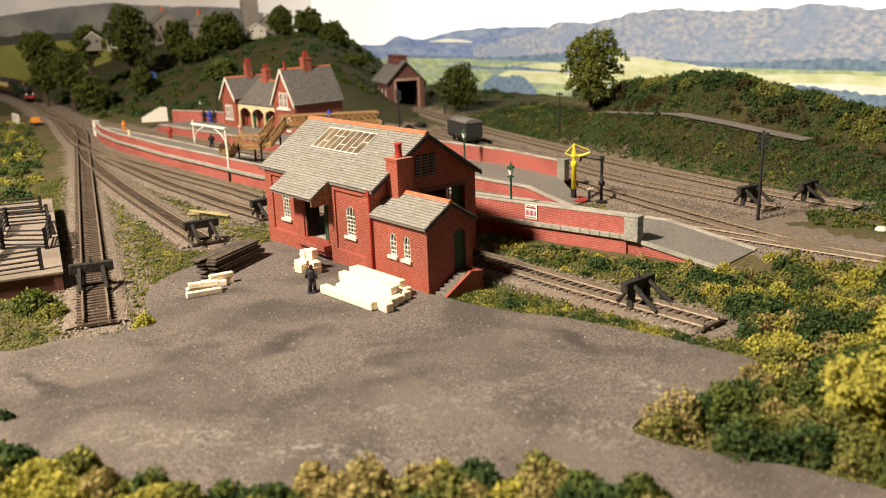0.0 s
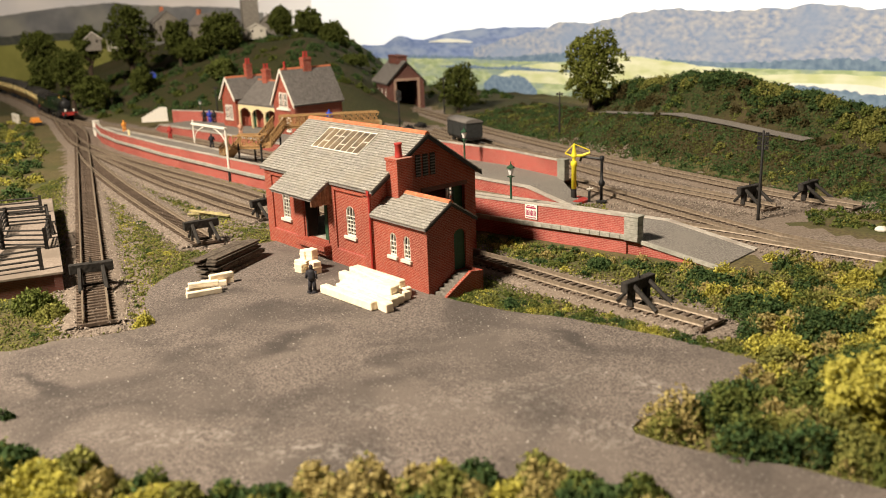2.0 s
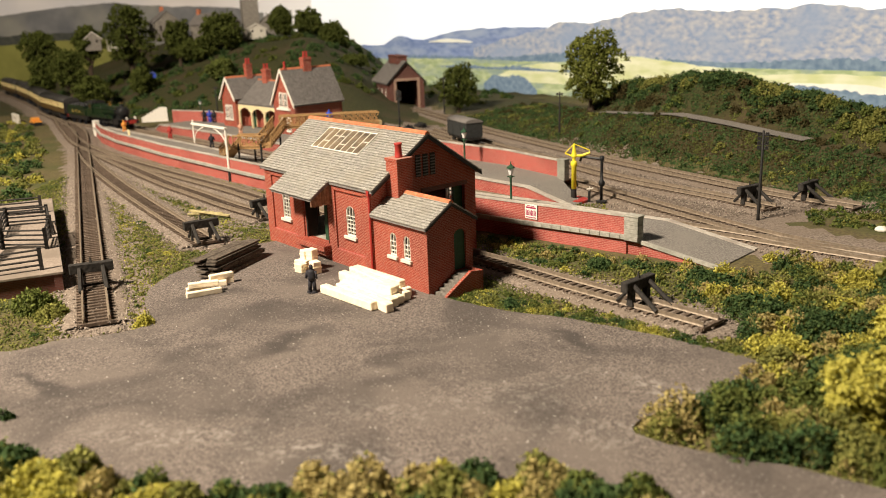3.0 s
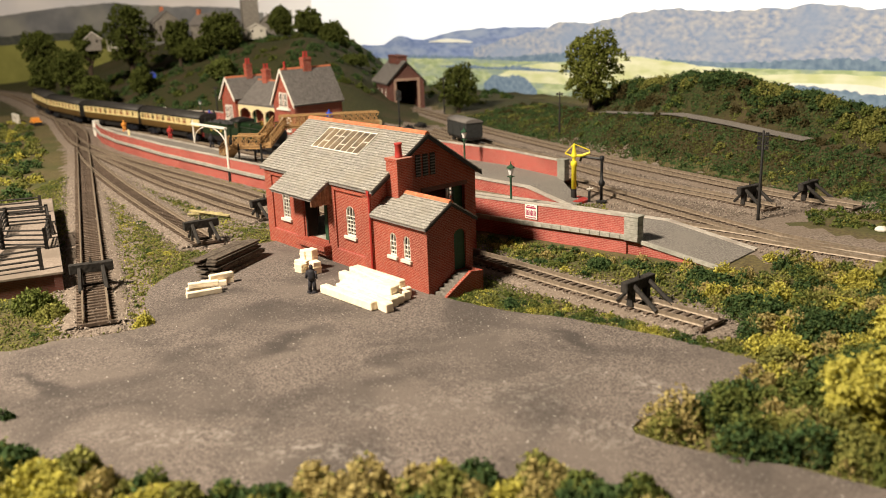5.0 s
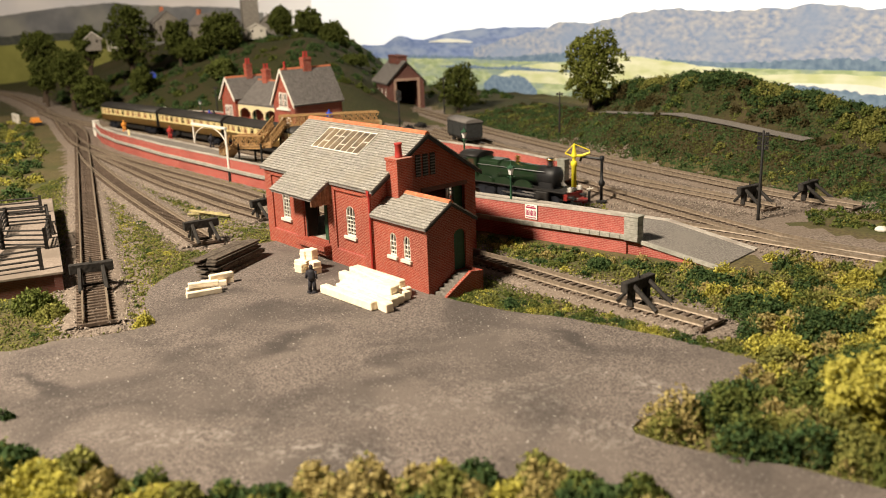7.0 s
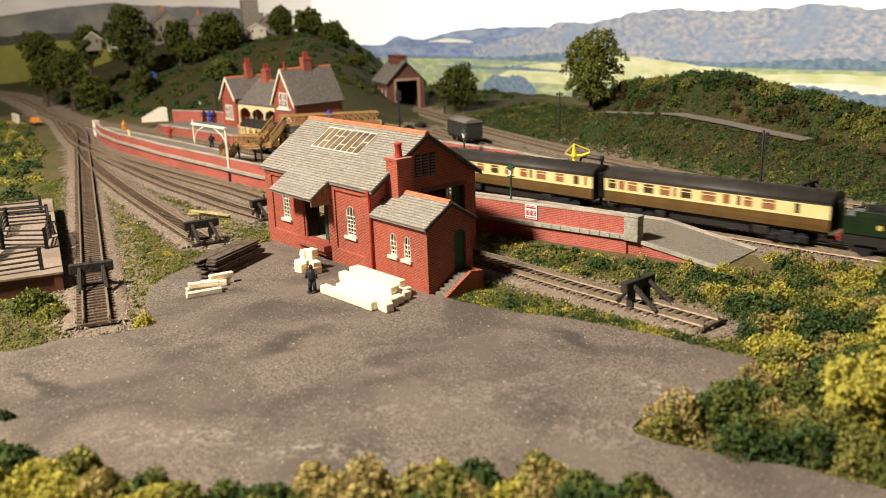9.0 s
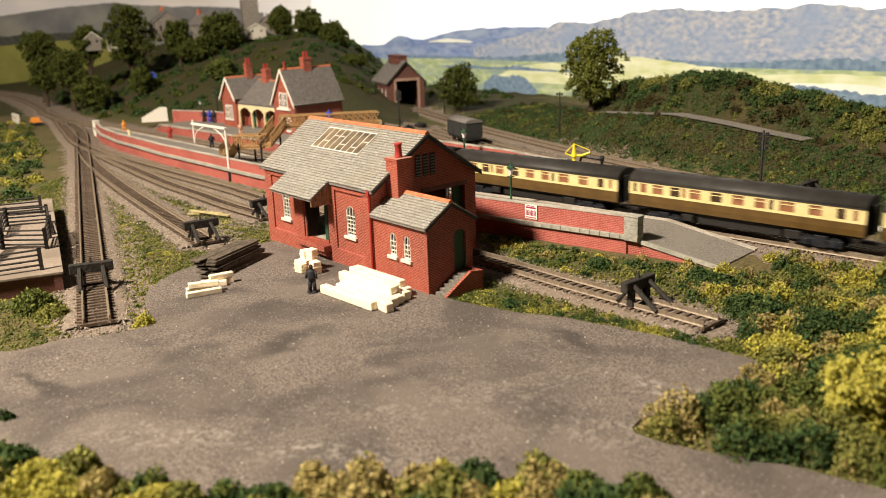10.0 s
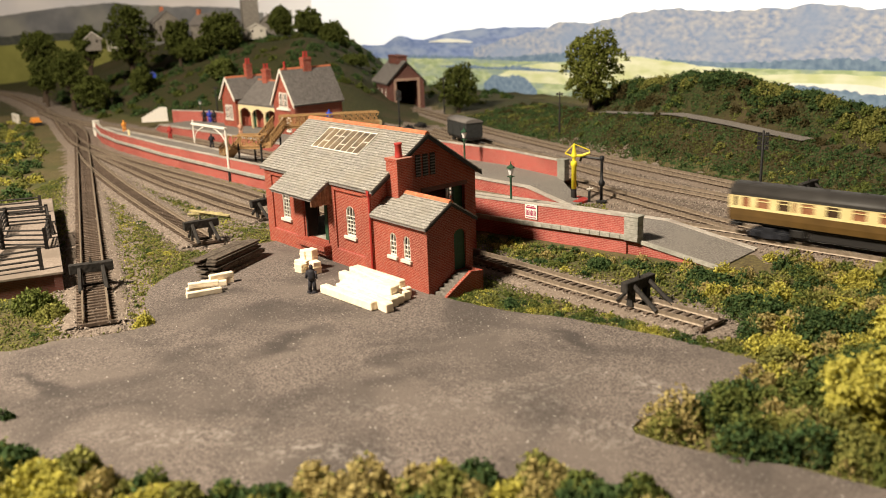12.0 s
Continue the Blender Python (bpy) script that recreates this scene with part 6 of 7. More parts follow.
def water_crane():
    ob = thing("water_crane", 83, 531, 0, 0, "bright yellow water crane on a red base", "water crane")
    part("base", Shape().lathe([(9, -0.5), (9, 1.0), (8, 1.3)], 14), RED_PAINT, ob, "red round base plate")
    part("foot", Shape().lathe([(1.9, 1.2), (1.7, 7.5)], 10), BLACK, ob, "black column foot")
    part("column", Shape().lathe([(1.6, 7.5), (1.6, 21.5), (2.0, 22), (2.0, 24.4), (1.4, 25)], 12), YELLOW, ob, "yellow column", smooth=True)
    part("valve", Shape().lathe([(1.0, 25), (1.0, 26.6), (2.0, 28), (1.4, 30), (0.4, 36)], 8), YELLOW, ob)
    part("arm", Shape().rod((0, 0, 28), (5, -1, 28.4), 0.9).rod((5, -1, 28.4), (9.5, -2, 30.2), 0.9), YELLOW, ob, "yellow delivery arm")
    part("tie_rod", Shape().rod((0, 0, 35.6), (9.5, -2, 31.6), 0.32).rod((0, 0, 35.6), (-5.5, 1, 29.8), 0.32).rod((-5.5, 1, 29.8), (0, 0, 27.6), 0.45), YELLOW, ob)
    st = thing("brazier", 92, 527, 0, 0, "small black stove beside the water crane", "stove")
    part("drum", Shape().lathe([(0.9, 0), (0.9, 6.5), (0.5, 7)], 8), BLACK, st)
    part("pipe", Shape().rod((-1.6, 0, 7.6), (2.4, 0, 8.2), 0.5).rod((0, 0, 6), (0.3, 0, 9.4), 0.4), PALE_STONE, st)
    dk = thing("water_crane", 99, 524, 0, 0, "dark grey water crane with a long arm", "water crane")
    part("base", Shape().lathe([(3.4, -0.5), (3.4, 0.8), (2, 1.2)], 10), BLACK, dk)
    part("column", Shape().lathe([(0.9, 1), (0.9, 10), (1.9, 10.6), (1.9, 13), (1.0, 14), (0.9, 25.5), (1.5, 26.2), (1.5, 28.4), (0.6, 29)], 10), SOOT, dk, smooth=True)
    part("arm", Shape().rod((0, 0, 26.8), (-11, 8, 27.4), 0.8).rod((-11, 8, 27.4), (-12, 8.6, 24.5), 0.7), SOOT, dk)


water_crane()


def bracket_signal():
    ob = thing("bracket_signal", -157, 638, 0, 43, "white bracket post with curved braces over the platform", "signal post")
    part("post", Shape().lathe([(0.95, 8), (0.8, 39.5)], 8), WHITE, ob)
    part("post_foot", Shape().lathe([(1.1, -1), (1.1, 8)], 8), BLACK, ob, "black post foot")
    part("gantry", Shape().box(-1.2, 1.2, -1, 50, 38.2, 39.6), WHITE, ob)
    brace = Shape()
    pts = [(0, 1 + 23 * (1 - math.cos(a)), 26 + 12 * math.sin(a)) for a in np.linspace(0, math.pi / 2, 7)]
    for p, q in zip(pts, pts[1:]):
        brace.rod(p, q, 0.4, 5)
        brace.rod((0, 49 - p[1], p[2]), (0, 49 - q[1], q[2]), 0.4, 5)
    part("brace", brace, WHITE, ob, "curved white brace")
    part("far_post", Shape().rod((0, 49, 24), (0, 49, 42), 0.6), WHITE, ob)


bracket_signal()


def footbridge():
    ob = thing("footbridge", 0, 0, 0, 0, "brown timber footbridge with lattice parapets across the tracks", "footbridge")
    a, b, c, d = Vector((-157, 668, 21)), Vector((-134, 663, 21)), Vector((-129, 706, 30)), Vector((-50, 724, 29))
    spans = [(Vector((-171, 690, 9)), a), (a, b), (b, c), (c, d)]
    for p, q in spans:
        u = (q - p).normalized()
        n = Vector((-u.y, u.x, 0)).normalized() * 5
        deck = Shape().loft([[tuple(p + n), tuple(p - n), tuple(p - n - Vector((0, 0, 1.4))), tuple(p + n - Vector((0, 0, 1.4)))], [tuple(q + n), tuple(q - n), tuple(q - n - Vector((0, 0, 1.4))), tuple(q + n - Vector((0, 0, 1.4)))]])
        part("deck", deck, WOOD_MID, ob)
        for s in (1, -1):
            rail = Shape()
            up = Vector((0, 0, 8.6))
            rail.rod(p + n * s + up, q + n * s + up, 0.7, 5).rod(p + n * s + Vector((0, 0, 1)), q + n * s + Vector((0, 0, 1)), 0.6, 5)
            k = max(2, int((q - p).length / 5))
            for i in range(k):
                e, f = p.lerp(q, i / k) + n * s, p.lerp(q, (i + 1) / k) + n * s
                rail.rod(e + Vector((0, 0, 1)), f + up, 0.32, 4).rod(f + Vector((0, 0, 1)), e + up, 0.32, 4).rod(e + Vector((0, 0, 1)), e + up, 0.4, 4)
            part("parapet", rail, WOOD_MID, ob, "brown lattice parapet")
    for x, y in ((-154, 662), (-136, 658), (-144, 673), (-129, 703), (-64, 718), (-92, 712)):
        z = 18 if y < 690 else 27
        part("leg", Shape().rod((x, y, 0), (x, y, z + 6), 0.8, 6), BLACK, ob, "dark timber leg")


footbridge()


# ---- the goods yard's loads ----
def shed_point(s, d):
    r = radians(SRZ)
    return SX + s * math.cos(r) - d * math.sin(r), SY + s * math.sin(r) + d * math.cos(r)


rng = random.Random(17)
for i, (s, d, z, ln, tw) in enumerate([(114, -29, 2.5, 42, 3), (119, -24.4, 2.5, 46, -2), (116, -20, 2.5, 44, 1), (114, -15.6, 2.5, 46, 0), (112, -11, 2.5, 46, 1), (109, -6.8, 2.5, 44, -1),
                                       (112, -17.5, 5.7, 42, 4), (110, -12.6, 5.7, 44, -5), (108, -8.6, 5.7, 40, 2)]):
    x, y = shed_point(s + 4, d - 1)
    ln *= 0.85
    w = rng.uniform(1.75, 1.98)
    lg = Shape().box(-ln / 2, ln / 2, -w, w, -w, w)
    single("timber_log", lg, WOOD_NEW, x, y, z, SRZ + tw, "squared pale timber log stacked on the yard", "log", "timber logs", bevel=0.35)
for i, (s, d, z, a, b, h, rz) in enumerate([(63, -9, 0.5, 9, 7, 6.5, 4), (74, -9.5, 0.5, 6.5, 6, 7.5, -6), (66, -14.5, 0.5, 7, 5.5, 5.5, 12), (62, -8, 7.0, 6.5, 6, 5.5, -4), (67, -7, 6.9, 6.5, 5.5, 7.0, 8), (57, -9.5, 0.5, 5.5, 6, 5.0, 0)]):
    x, y = shed_point(66 + (s - 66) * 0.8, d * 0.8 - 10)
    a, b, h, z = a * 0.72, b * 0.72, h * 0.78, 0.5 + (z - 0.5) * 0.78
    cr = thing("crate", x, y, z, SRZ + rz, "small pale wooden crate beside the shed", "crate", "crates")
    part("box", Shape().box(-a / 2, a / 2, -b / 2, b / 2, 0, h), WOOD_NEW, cr, bevel=0.3)
    part("batten", Shape().box(-a / 2 - 0.2, a / 2 + 0.2, -b / 2 - 0.2, b / 2 + 0.2, h * 0.45, h * 0.55), WOOD_NEW, cr)
for i in range(20):
    layer, col = divmod(i, 2)
    plank = Shape().box(-18.3, 18.3, -2.6, 2.6, 0, 0.78)
    along, out = rng.uniform(-3.0, 3.0), (2.7 if col else -2.7) + 0.42 * layer + rng.uniform(-0.5, 0.5)
    turn = radians(67.8)
    single("plank", plank, WOOD_OLD, -101.7 + along * math.cos(turn) - out * math.sin(turn), 405.9 + along * math.sin(turn) + out * math.cos(turn), 0.5 + layer * 0.9, 67.8 + rng.uniform(-1.0, 1.0), "dark weathered plank in a stack on the yard", "plank", "stacked planks", bevel=0.08)
for x, y, z, rz, ln in ((-104, 380, 0.5, 22, 20), (-107, 376, 0.5, 14, 22), (-110, 369, 0.5, 24, 14), (-106, 364, 0.5, 28, 21), (-102, 380, 3.1, 32, 15), (-107, 368, 3.1, 18, 18)):
    single("timber_baulk", Shape().box(-ln / 2.7, ln / 2.7, -1.3, 1.3, 0, 2.5), WOOD_NEW, x, y, z, rz, "short pale timber baulk lying on the yard", "timber", "timber baulks", bevel=0.3)
YARD_POLE = material("weathered_yellow_timber", (0.36, 0.30, 0.14), (0.50, 0.43, 0.22), grain=2, rough=0.85, bump=0.3)
for x, y, rz, ln in ((-146, 526, -5, 20), (-143, 521, -32, 34), (-150, 527, 12, 16)):
    single("timber_baulk", Shape().box(-ln / 2, ln / 2, -0.75, 0.75, 0, 1.3), YARD_POLE, x, y, 0.2 + (ln == 34) * 1.3, rz, "weathered yellow timber lying by the sidings", "timber", "timber baulks", bevel=0.2)


# ---- painted figures ----
def figure(x, y, z, rz, h, coat, label):
    """A moulded miniature figure, one solid piece."""
    k = h / 12.5
    sh = Shape()
    for s in (-1, 1):
        sh.rod((s * 1.2, 0, 0.5), (s * 0.8, 0, 6), 0.85, 7, 0.95)
        sh.rod((s * 1.9, 0, 9.9), (s * 2.5, -0.4, 6.4), 0.62, 6, 0.55)
        sh.box(s * 1.2 - 0.7, s * 1.2 + 0.7, -1.6, 0.9, 0.3, 0.95)
    sh.lathe([(1.5, 5.4), (1.75, 7), (1.95, 9.4), (1.4, 10.4), (0.6, 10.7)], 9)
    sh.lathe([(0.5, 10.4), (0.95, 11), (1.0, 11.8), (0.6, 12.6), (0.2, 12.8)], 9)
    sh.lathe([(2.6, 0), (2.6, 0.35)], 10)
    sh.v = [(a * k, b * k * 0.85, c * k) for a, b, c in sh.v]
    single("figurine", sh, coat, x, y, z, rz, label, "figurine", "painted figurines", smooth=True)


CLOTH = material("navy_cloth_paint", (0.014, 0.014, 0.02), (0.03, 0.028, 0.034), grain=1.5, rough=0.7, bump=0.1)
figure(-58, 363, 0.5, -15, 12.5, CLOTH, "black-painted miniature worker standing on the yard")
figure(-254, 820, 8, 20, 12, RED_PAINT, "pink-painted miniature figure on the platform")
figure(-198, 753, 8, 20, 12, CLOTH, "dark-painted miniature figure on the platform")
figure(-321, 888, 8, 20, 11, ORANGE, "orange-painted miniature figure on the platform")
figure(-189, 828, 8, 20, 12, SKIN, "pale-painted miniature figure beside the footbridge")
figure(-190, 905, 8, 20, 12, BLUE_PAINT, "blue-painted miniature figure on the platform")
for dx, dy, m in ((0, 0, CLOTH), (7, -4, BLUE_PAINT), (13, -9, CLOTH)):
    figure(-254 + dx, 946 + dy, 8, 0, 12.5, m, "miniature figure waiting on the far platform")
figure(-90, 718, 29.4, 0, 12, BLUE_PAINT, "blue-painted miniature figure on the footbridge")
single("flower_tub", Shape().lathe([(3.5, 0), (4.2, 3), (4.0, 5), (2, 6.8), (0.4, 7.4)], 9), YELLOW, -215, 905, 7.9, 0, "yellow flowers in a tub by the gable", "flower tub", smooth=True)
sg = thing("platform_sign", -284, 798, 0, -47, "narrow cream name board on the platform wall", "sign")
part("board", Shape().box(-1.6, 1.6, -1.2, -0.2, 7.0, 20.5), CREAM, sg, bevel=0.1)


# ---- cattle dock ----
DECK = material("worn_concrete", (0.24, 0.19, 0.155), (0.35, 0.29, 0.24), grain=1.5, rough=0.9, bump=0.3, patch=(0.21, 0.17, 0.135), patch_size=18)


def cattle_dock():
    ob = thing("cattle_dock", -175, 381, 0, 114.5, "brick cattle dock with a pale concrete deck", "cattle dock")
    part("deck", Shape().box(-1.2, 185, -0.8, 100, 7.8, 9.0), DECK, ob, "pale worn deck", bevel=0.2)
    part("base", Shape().box(0, 184, 0.8, 100, -1, 7.8), BRICK_DARK, ob, "dark red brick base")
    part("corner_pier", Shape().box(-0.8, 3.0, 0.0, 3.6, -1, 7.8), BRICK_DARK, ob)
    # pens of dark rails; x runs along the track, y away from it
    fence = [((7, 8), (4, 62)), ((47, 5), (58, 25)), ((58, 25), (66, 66)), ((109, 3), (113, 24)), ((113, 24), (120, 70)), ((109, 3), (78, 2)), ((47, 5), (70, 3)), ((58, 25), (22, 34)), ((113, 24), (84, 26)), ((140, 6), (146, 60))]
    for n, (p, q) in enumerate(fence):
        f = thing("pen_fence", 0, 0, 0, 0, "dark timber cattle pen fence on the dock", "fence", "cattle pen fences")
        f.matrix_world = ob.matrix_world @ Matrix.Translation((0, 0, 9.0 * MM))
        L = math.hypot(q[0] - p[0], q[1] - p[1])
        k = max(1, round(L / 24))
        for i in range(k + 1):
            x, y = p[0] + (q[0] - p[0]) * i / k, p[1] + (q[1] - p[1]) * i / k
            part("post", Shape().box(x - 0.9, x + 0.9, y - 0.9, y + 0.9, 0, 10.8), BUFFER, f)
        for z in (2.4, 4.8, 7.2, 9.6):
            part("rail", Shape().rod((*p, z), (*q, z), 0.5, 5), BUFFER, f)


cattle_dock()


# ---- wagon, yard clutter, hill village ----
def van():
    x, y, rz = along_track("loop", 20, 768)
    ob = thing("wagon", x, y, RAIL_TOP, rz, "dark grey goods van with a grey roof on the siding", "wagon")
    grey = material("van_grey", (0.028, 0.03, 0.03), (0.045, 0.047, 0.047), grain=2, rough=0.7, bump=0.2)
    part("body", Shape().box(-20, 20, -8, 8, 5.5, 18.6), grey, ob, bevel=0.3)
    arc = [(8.6 * math.cos(math.pi * i / 8), 18.2 + 3.2 * math.sin(math.pi * i / 8)) for i in range(9)]
    part("roof", Shape().loft([[(u, v, z) for v, z in arc] for u in (-20.6, 20.6)]), SLATE_DARK, ob, "grey curved roof", smooth=True)
    for u in (-17, -8, 8, 17):
        for sy in (-1, 1):
            part("strap", Shape().box(u - 0.5, u + 0.5, sy * 8.1 - 0.3, sy * 8.1 + 0.3, 5.5, 16.5), grey, ob)
    part("frame", Shape().box(-21, 21, -6.5, 6.5, 3.6, 5.6), BLACK, ob)
    wheel = mesh_of("wheel", wheel_shape_small(), BLACK)
    for u in (-12, 12):
        for sy in (-1, 1):
            w = new("wheel", wheel)
            w.parent = ob
            w.matrix_local = place(u, sy * 5, 3.1)


def wheel_shape_small(r=3.1, w=1.6):
    return Shape().lathe([(r * 0.3, -w / 2), (r, -w / 2), (r, w / 2), (r * 0.3, w / 2)], 12, Matrix.Rotation(radians(90), 4, "X"))


van()
heap_rng = np.random.default_rng(31)
for x, y, r, nm in ((-58, 905, 9, 0), (-30, 880, 8, 0), (-20, 905, 7, 0), (-42, 930, 8, 0)):
    c, rad = clump_points(heap_rng, 0, 0, 0, r, 1.3, 90, 0.55)
    ob = new("coal_heap", lumps_mesh("coal_heap", c, rad, BLACK, heap_rng))
    ob.matrix_world = place(x, y, 0)
    tagged(ob, "low heap of black coal near the engine shed", "coal heap", "coal heaps", "stuff")
single("packing_case", Shape().box(-9, 9, -5, 5, 0, 9), material("dull_timber", (0.35, 0.27, 0.14), (0.42, 0.33, 0.18), grain=2, rough=0.9), -68, 900, 0, 10, "large dull wooden case beside the coal", "case", bevel=0.4)


def cottage(x, y, z, rz, w, d, ze, zr, wall, roof, label, chim=True):
    ob = thing("cottage", x, y, z, rz, label, "house", "houses of the village")
    part("wall", Shape().prism([(-w / 2, -8), (w / 2, -8), (w / 2, ze), (0, zr), (-w / 2, ze)], -d / 2, d / 2), wall, ob)
    k = (zr - ze) / (w / 2)
    part("roof", Shape().prism([(-w / 2 - 2, ze - 2 * k), (0, zr + 0.2), (w / 2 + 2, ze - 2 * k), (w / 2 + 2, ze - 2 * k + 1.6), (0, zr + 1.8), (-w / 2 - 2, ze - 2 * k + 1.6)], -d / 2 - 1.5, d / 2 + 1.5), roof, ob)
    if chim:
        part("chimney", Shape().box(-2.4, 2.4, d / 2 - 7, d / 2 - 2, zr - 4, zr + 8), RIDGE, ob, "red chimney")
    for sx in (-w / 4, w / 4):
        part("window", Shape().box(sx - 1.6, sx + 1.6, -d / 2 - 0.3, -d / 2 + 0.1, ze * 0.4, ze * 0.8), DARK, ob)


GREY_STONE = material("village_stone", (0.20, 0.18, 0.16), (0.28, 0.255, 0.22), grain=3, rough=0.9, rand=0.1)
cottage(-405, 1345, 92, 25, 40, 50, 18, 34, GREY_STONE, SLATE_DARK, "grey stone cottage with a slate roof on the hill")
cottage(-334, 1360, 92, 60, 34, 70, 14, 28, GREY_STONE, SLATE_DARK, "long stone house with a red ridge on the hill")
cottage(-510, 1330, 82, 20, 22, 30, 9, 18, GREY_STONE, PALE_STONE, "small pale-roofed cottage on the hill", False)
cottage(-476, 1330, 80, 30, 22, 30, 9, 19, PALE_STONE, GREY_STONE, "small white cottage on the hill", False)
cottage(-268, 1340, 90, 15, 26, 24, 7, 13, PALE_STONE, PALE_STONE, "low white marquee on the hill", False)
ch = thing("church", -283, 1375, 90, 20, "grey stone church with a square tower on the hill", "church")
part("tower", Shape().box(-12, 12, -12, 12, -8, 50), GREY_STONE, ch, "square stone tower", bevel=0.4)
part("nave", Shape().prism([(12, -8), (46, -8), (46, 14), (29, 28), (12, 14)], -12, 12), GREY_STONE, ch, "stone nave")
single("tent", Shape().prism([(-7, -3), (7, -3), (7, 5), (0, 9), (-7, 5)], -6, 6), BLUE_PAINT, -416, 1290, 34, 10, "small blue tent on the hillside", "tent", bevel=0.3)
tr = thing("permanent_way_trolley", -478, 1036, 0, -50, "orange trolley beside the line", "trolley")
part("deck", Shape().box(-8, 8, -5, 5, 3.5, 5).box(-6, 3, -4, 4, 5, 9), ORANGE, tr, "orange load", bevel=0.3)
part("frame", Shape().box(-8, 8, -4.5, 4.5, 0, 3.5), BLACK, tr)
cu = thing("culvert", -520, 1075, 0, -55, "pale stone culvert head beside the line", "culvert")
part("parapet", Shape().box(-14, 14, -2, 2, 6, 10), PALE_STONE, cu, bevel=0.3)
part("abutment", Shape().box(-14, -9, -2, 2, -1, 6).box(9, 14, -2, 2, -1, 6), PALE_STONE, cu)
single("white_stone", Shape().lathe([(3.2, 0), (3.6, 1), (2.2, 2.2), (0.3, 2.6)], 7), WHITE, 229, 436, -0.5, 15, "small white painted stone by the track", "stone", bevel=0.2)


def bank_road():
    """The grey lane along the bank."""
    mids = []
    for q in range(-105, 112, 35):
        x, y = 150 + 0.44 * q + 0.9 * 52, 660 - 0.9 * q + 0.44 * 52
        _, e = bank_frame(x, y)
        x, y = x + 0.9 * (52 - e), y + 0.44 * (52 - e)
        mids.append((x, y))
    line = smooth_line(mids, 5.0)[0]
    rows = [offset_line(line, d) for d in (7, 3.5, 0, -3.5, -7)]
    sh = Shape()
    for i in range(len(line)):
        sh.v += [(*r[i], height(*r[i]) + 0.7) for r in rows]
    sh.f = [(5 * i + j, 5 * i + j + 1, 5 * i + j + 6, 5 * i + j + 5) for i in range(len(line) - 1) for j in range(4)]
    single("road", sh, PAVING, 0, 0, 0, 0, "narrow grey lane along the bank", "road", kind="structure")


bank_road()


# ---- the train ----
CHOC = material("chocolate_livery", (0.095, 0.055, 0.016), (0.13, 0.075, 0.022), grain=6, rough=0.4, bump=0.02, spec=0.5)
CARCREAM = material("cream_livery", (0.70, 0.575, 0.27), (0.76, 0.64, 0.33), grain=6, rough=0.4, bump=0.02, spec=0.5)
CARROOF = material("coach_roof", (0.03, 0.028, 0.026), (0.044, 0.041, 0.038), grain=6, rough=0.55, bump=0.03)
INNER = material("coach_interior", (0.22, 0.09, 0.045), (0.3, 0.14, 0.07), grain=4, rough=0.5, bump=0.02)
INNER_DARK = material("dark_coach_window", (0.05, 0.03, 0.02), (0.08, 0.05, 0.03), grain=4, rough=0.25, bump=0.0)
LOCO = material("engine_green", (0.008, 0.02, 0.008), (0.013, 0.03, 0.012), grain=8, rough=0.33, bump=0.02, spec=0.5)
BRASS = material("polished_brass", (0.75, 0.5, 0.12), (0.8, 0.56, 0.16), grain=3, rough=0.25, metal=1.0, bump=0.02)
STEEL = material("bright_steel", (0.55, 0.55, 0.56), (0.65, 0.65, 0.66), grain=3, rough=0.3, metal=1.0, bump=0.02)
BOGIE = material("bogie_grey", (0.008, 0.009, 0.012), (0.02, 0.022, 0.03), grain=2, rough=0.55, bump=0.2)
COAL = material("coal", (0.008, 0.008, 0.009), (0.03, 0.03, 0.032), grain=1.6, rough=0.5, bump=1.0)
COACH = 122.4
LONG_SET = [(0.02, 0.035), (0.055, 0.085), (0.115, 0.165), (0.2, 0.245), (0.258, 0.272), (0.29, 0.34), (0.385, 0.435), (0.48, 0.53), (0.575, 0.62), (0.635, 0.65), (0.675, 0.735), (0.79, 0.84), (0.895, 0.925), (0.955, 0.97)]
BRAKE_SET = [(0.02, 0.06), (0.075, 0.105), (0.12, 0.17), (0.2, 0.25), (0.28, 0.33), (0.345, 0.36), (0.38, 0.43), (0.475, 0.54), (0.57, 0.6), (0.63, 0.645), (0.66, 0.695), (0.735, 0.79), (0.865, 0.885)]
VENT = {2, 6, 7, 11}


def wheel_shape(r, w=1.6):
    return Shape().lathe([(r * 0.3, -w / 2 - 0.2), (r * 0.8, -w / 2), (r, -w / 2), (r, w / 2 - 0.4), (r * 1.1, w / 2 - 0.4), (r * 1.1, w / 2), (r * 0.3, w / 2)], 16, Matrix.Rotation(radians(90), 4, "X"))


def bogie(parent, x, wheel):
    bg = part("bogie", Shape().box(x - 10, x + 10, -7.2, -6.0, 1.6, 5.0).box(x - 10, x + 10, 6.0, 7.2, 1.6, 5.0).box(x - 3, x + 3, -7.6, 7.6, 1.2, 6.8), BOGIE, parent, "dark grey bogie", bevel=0.2)
    for dx in (-6.4, 6.4):
        for sy in (-1, 1):
            w = new("wheel", wheel)
            w.parent = bg
            w.matrix_local = place(x + dx, sy * 5.0, 3.1, 0 if sy < 0 else 180)
            part("axle_box", Shape().box(x + dx - 1.4, x + dx + 1.4, sy * 7.7 - 0.7, sy * 7.7 + 0.7, 2.0, 4.6), BOGIE, bg, bevel=0.15)
    return bg


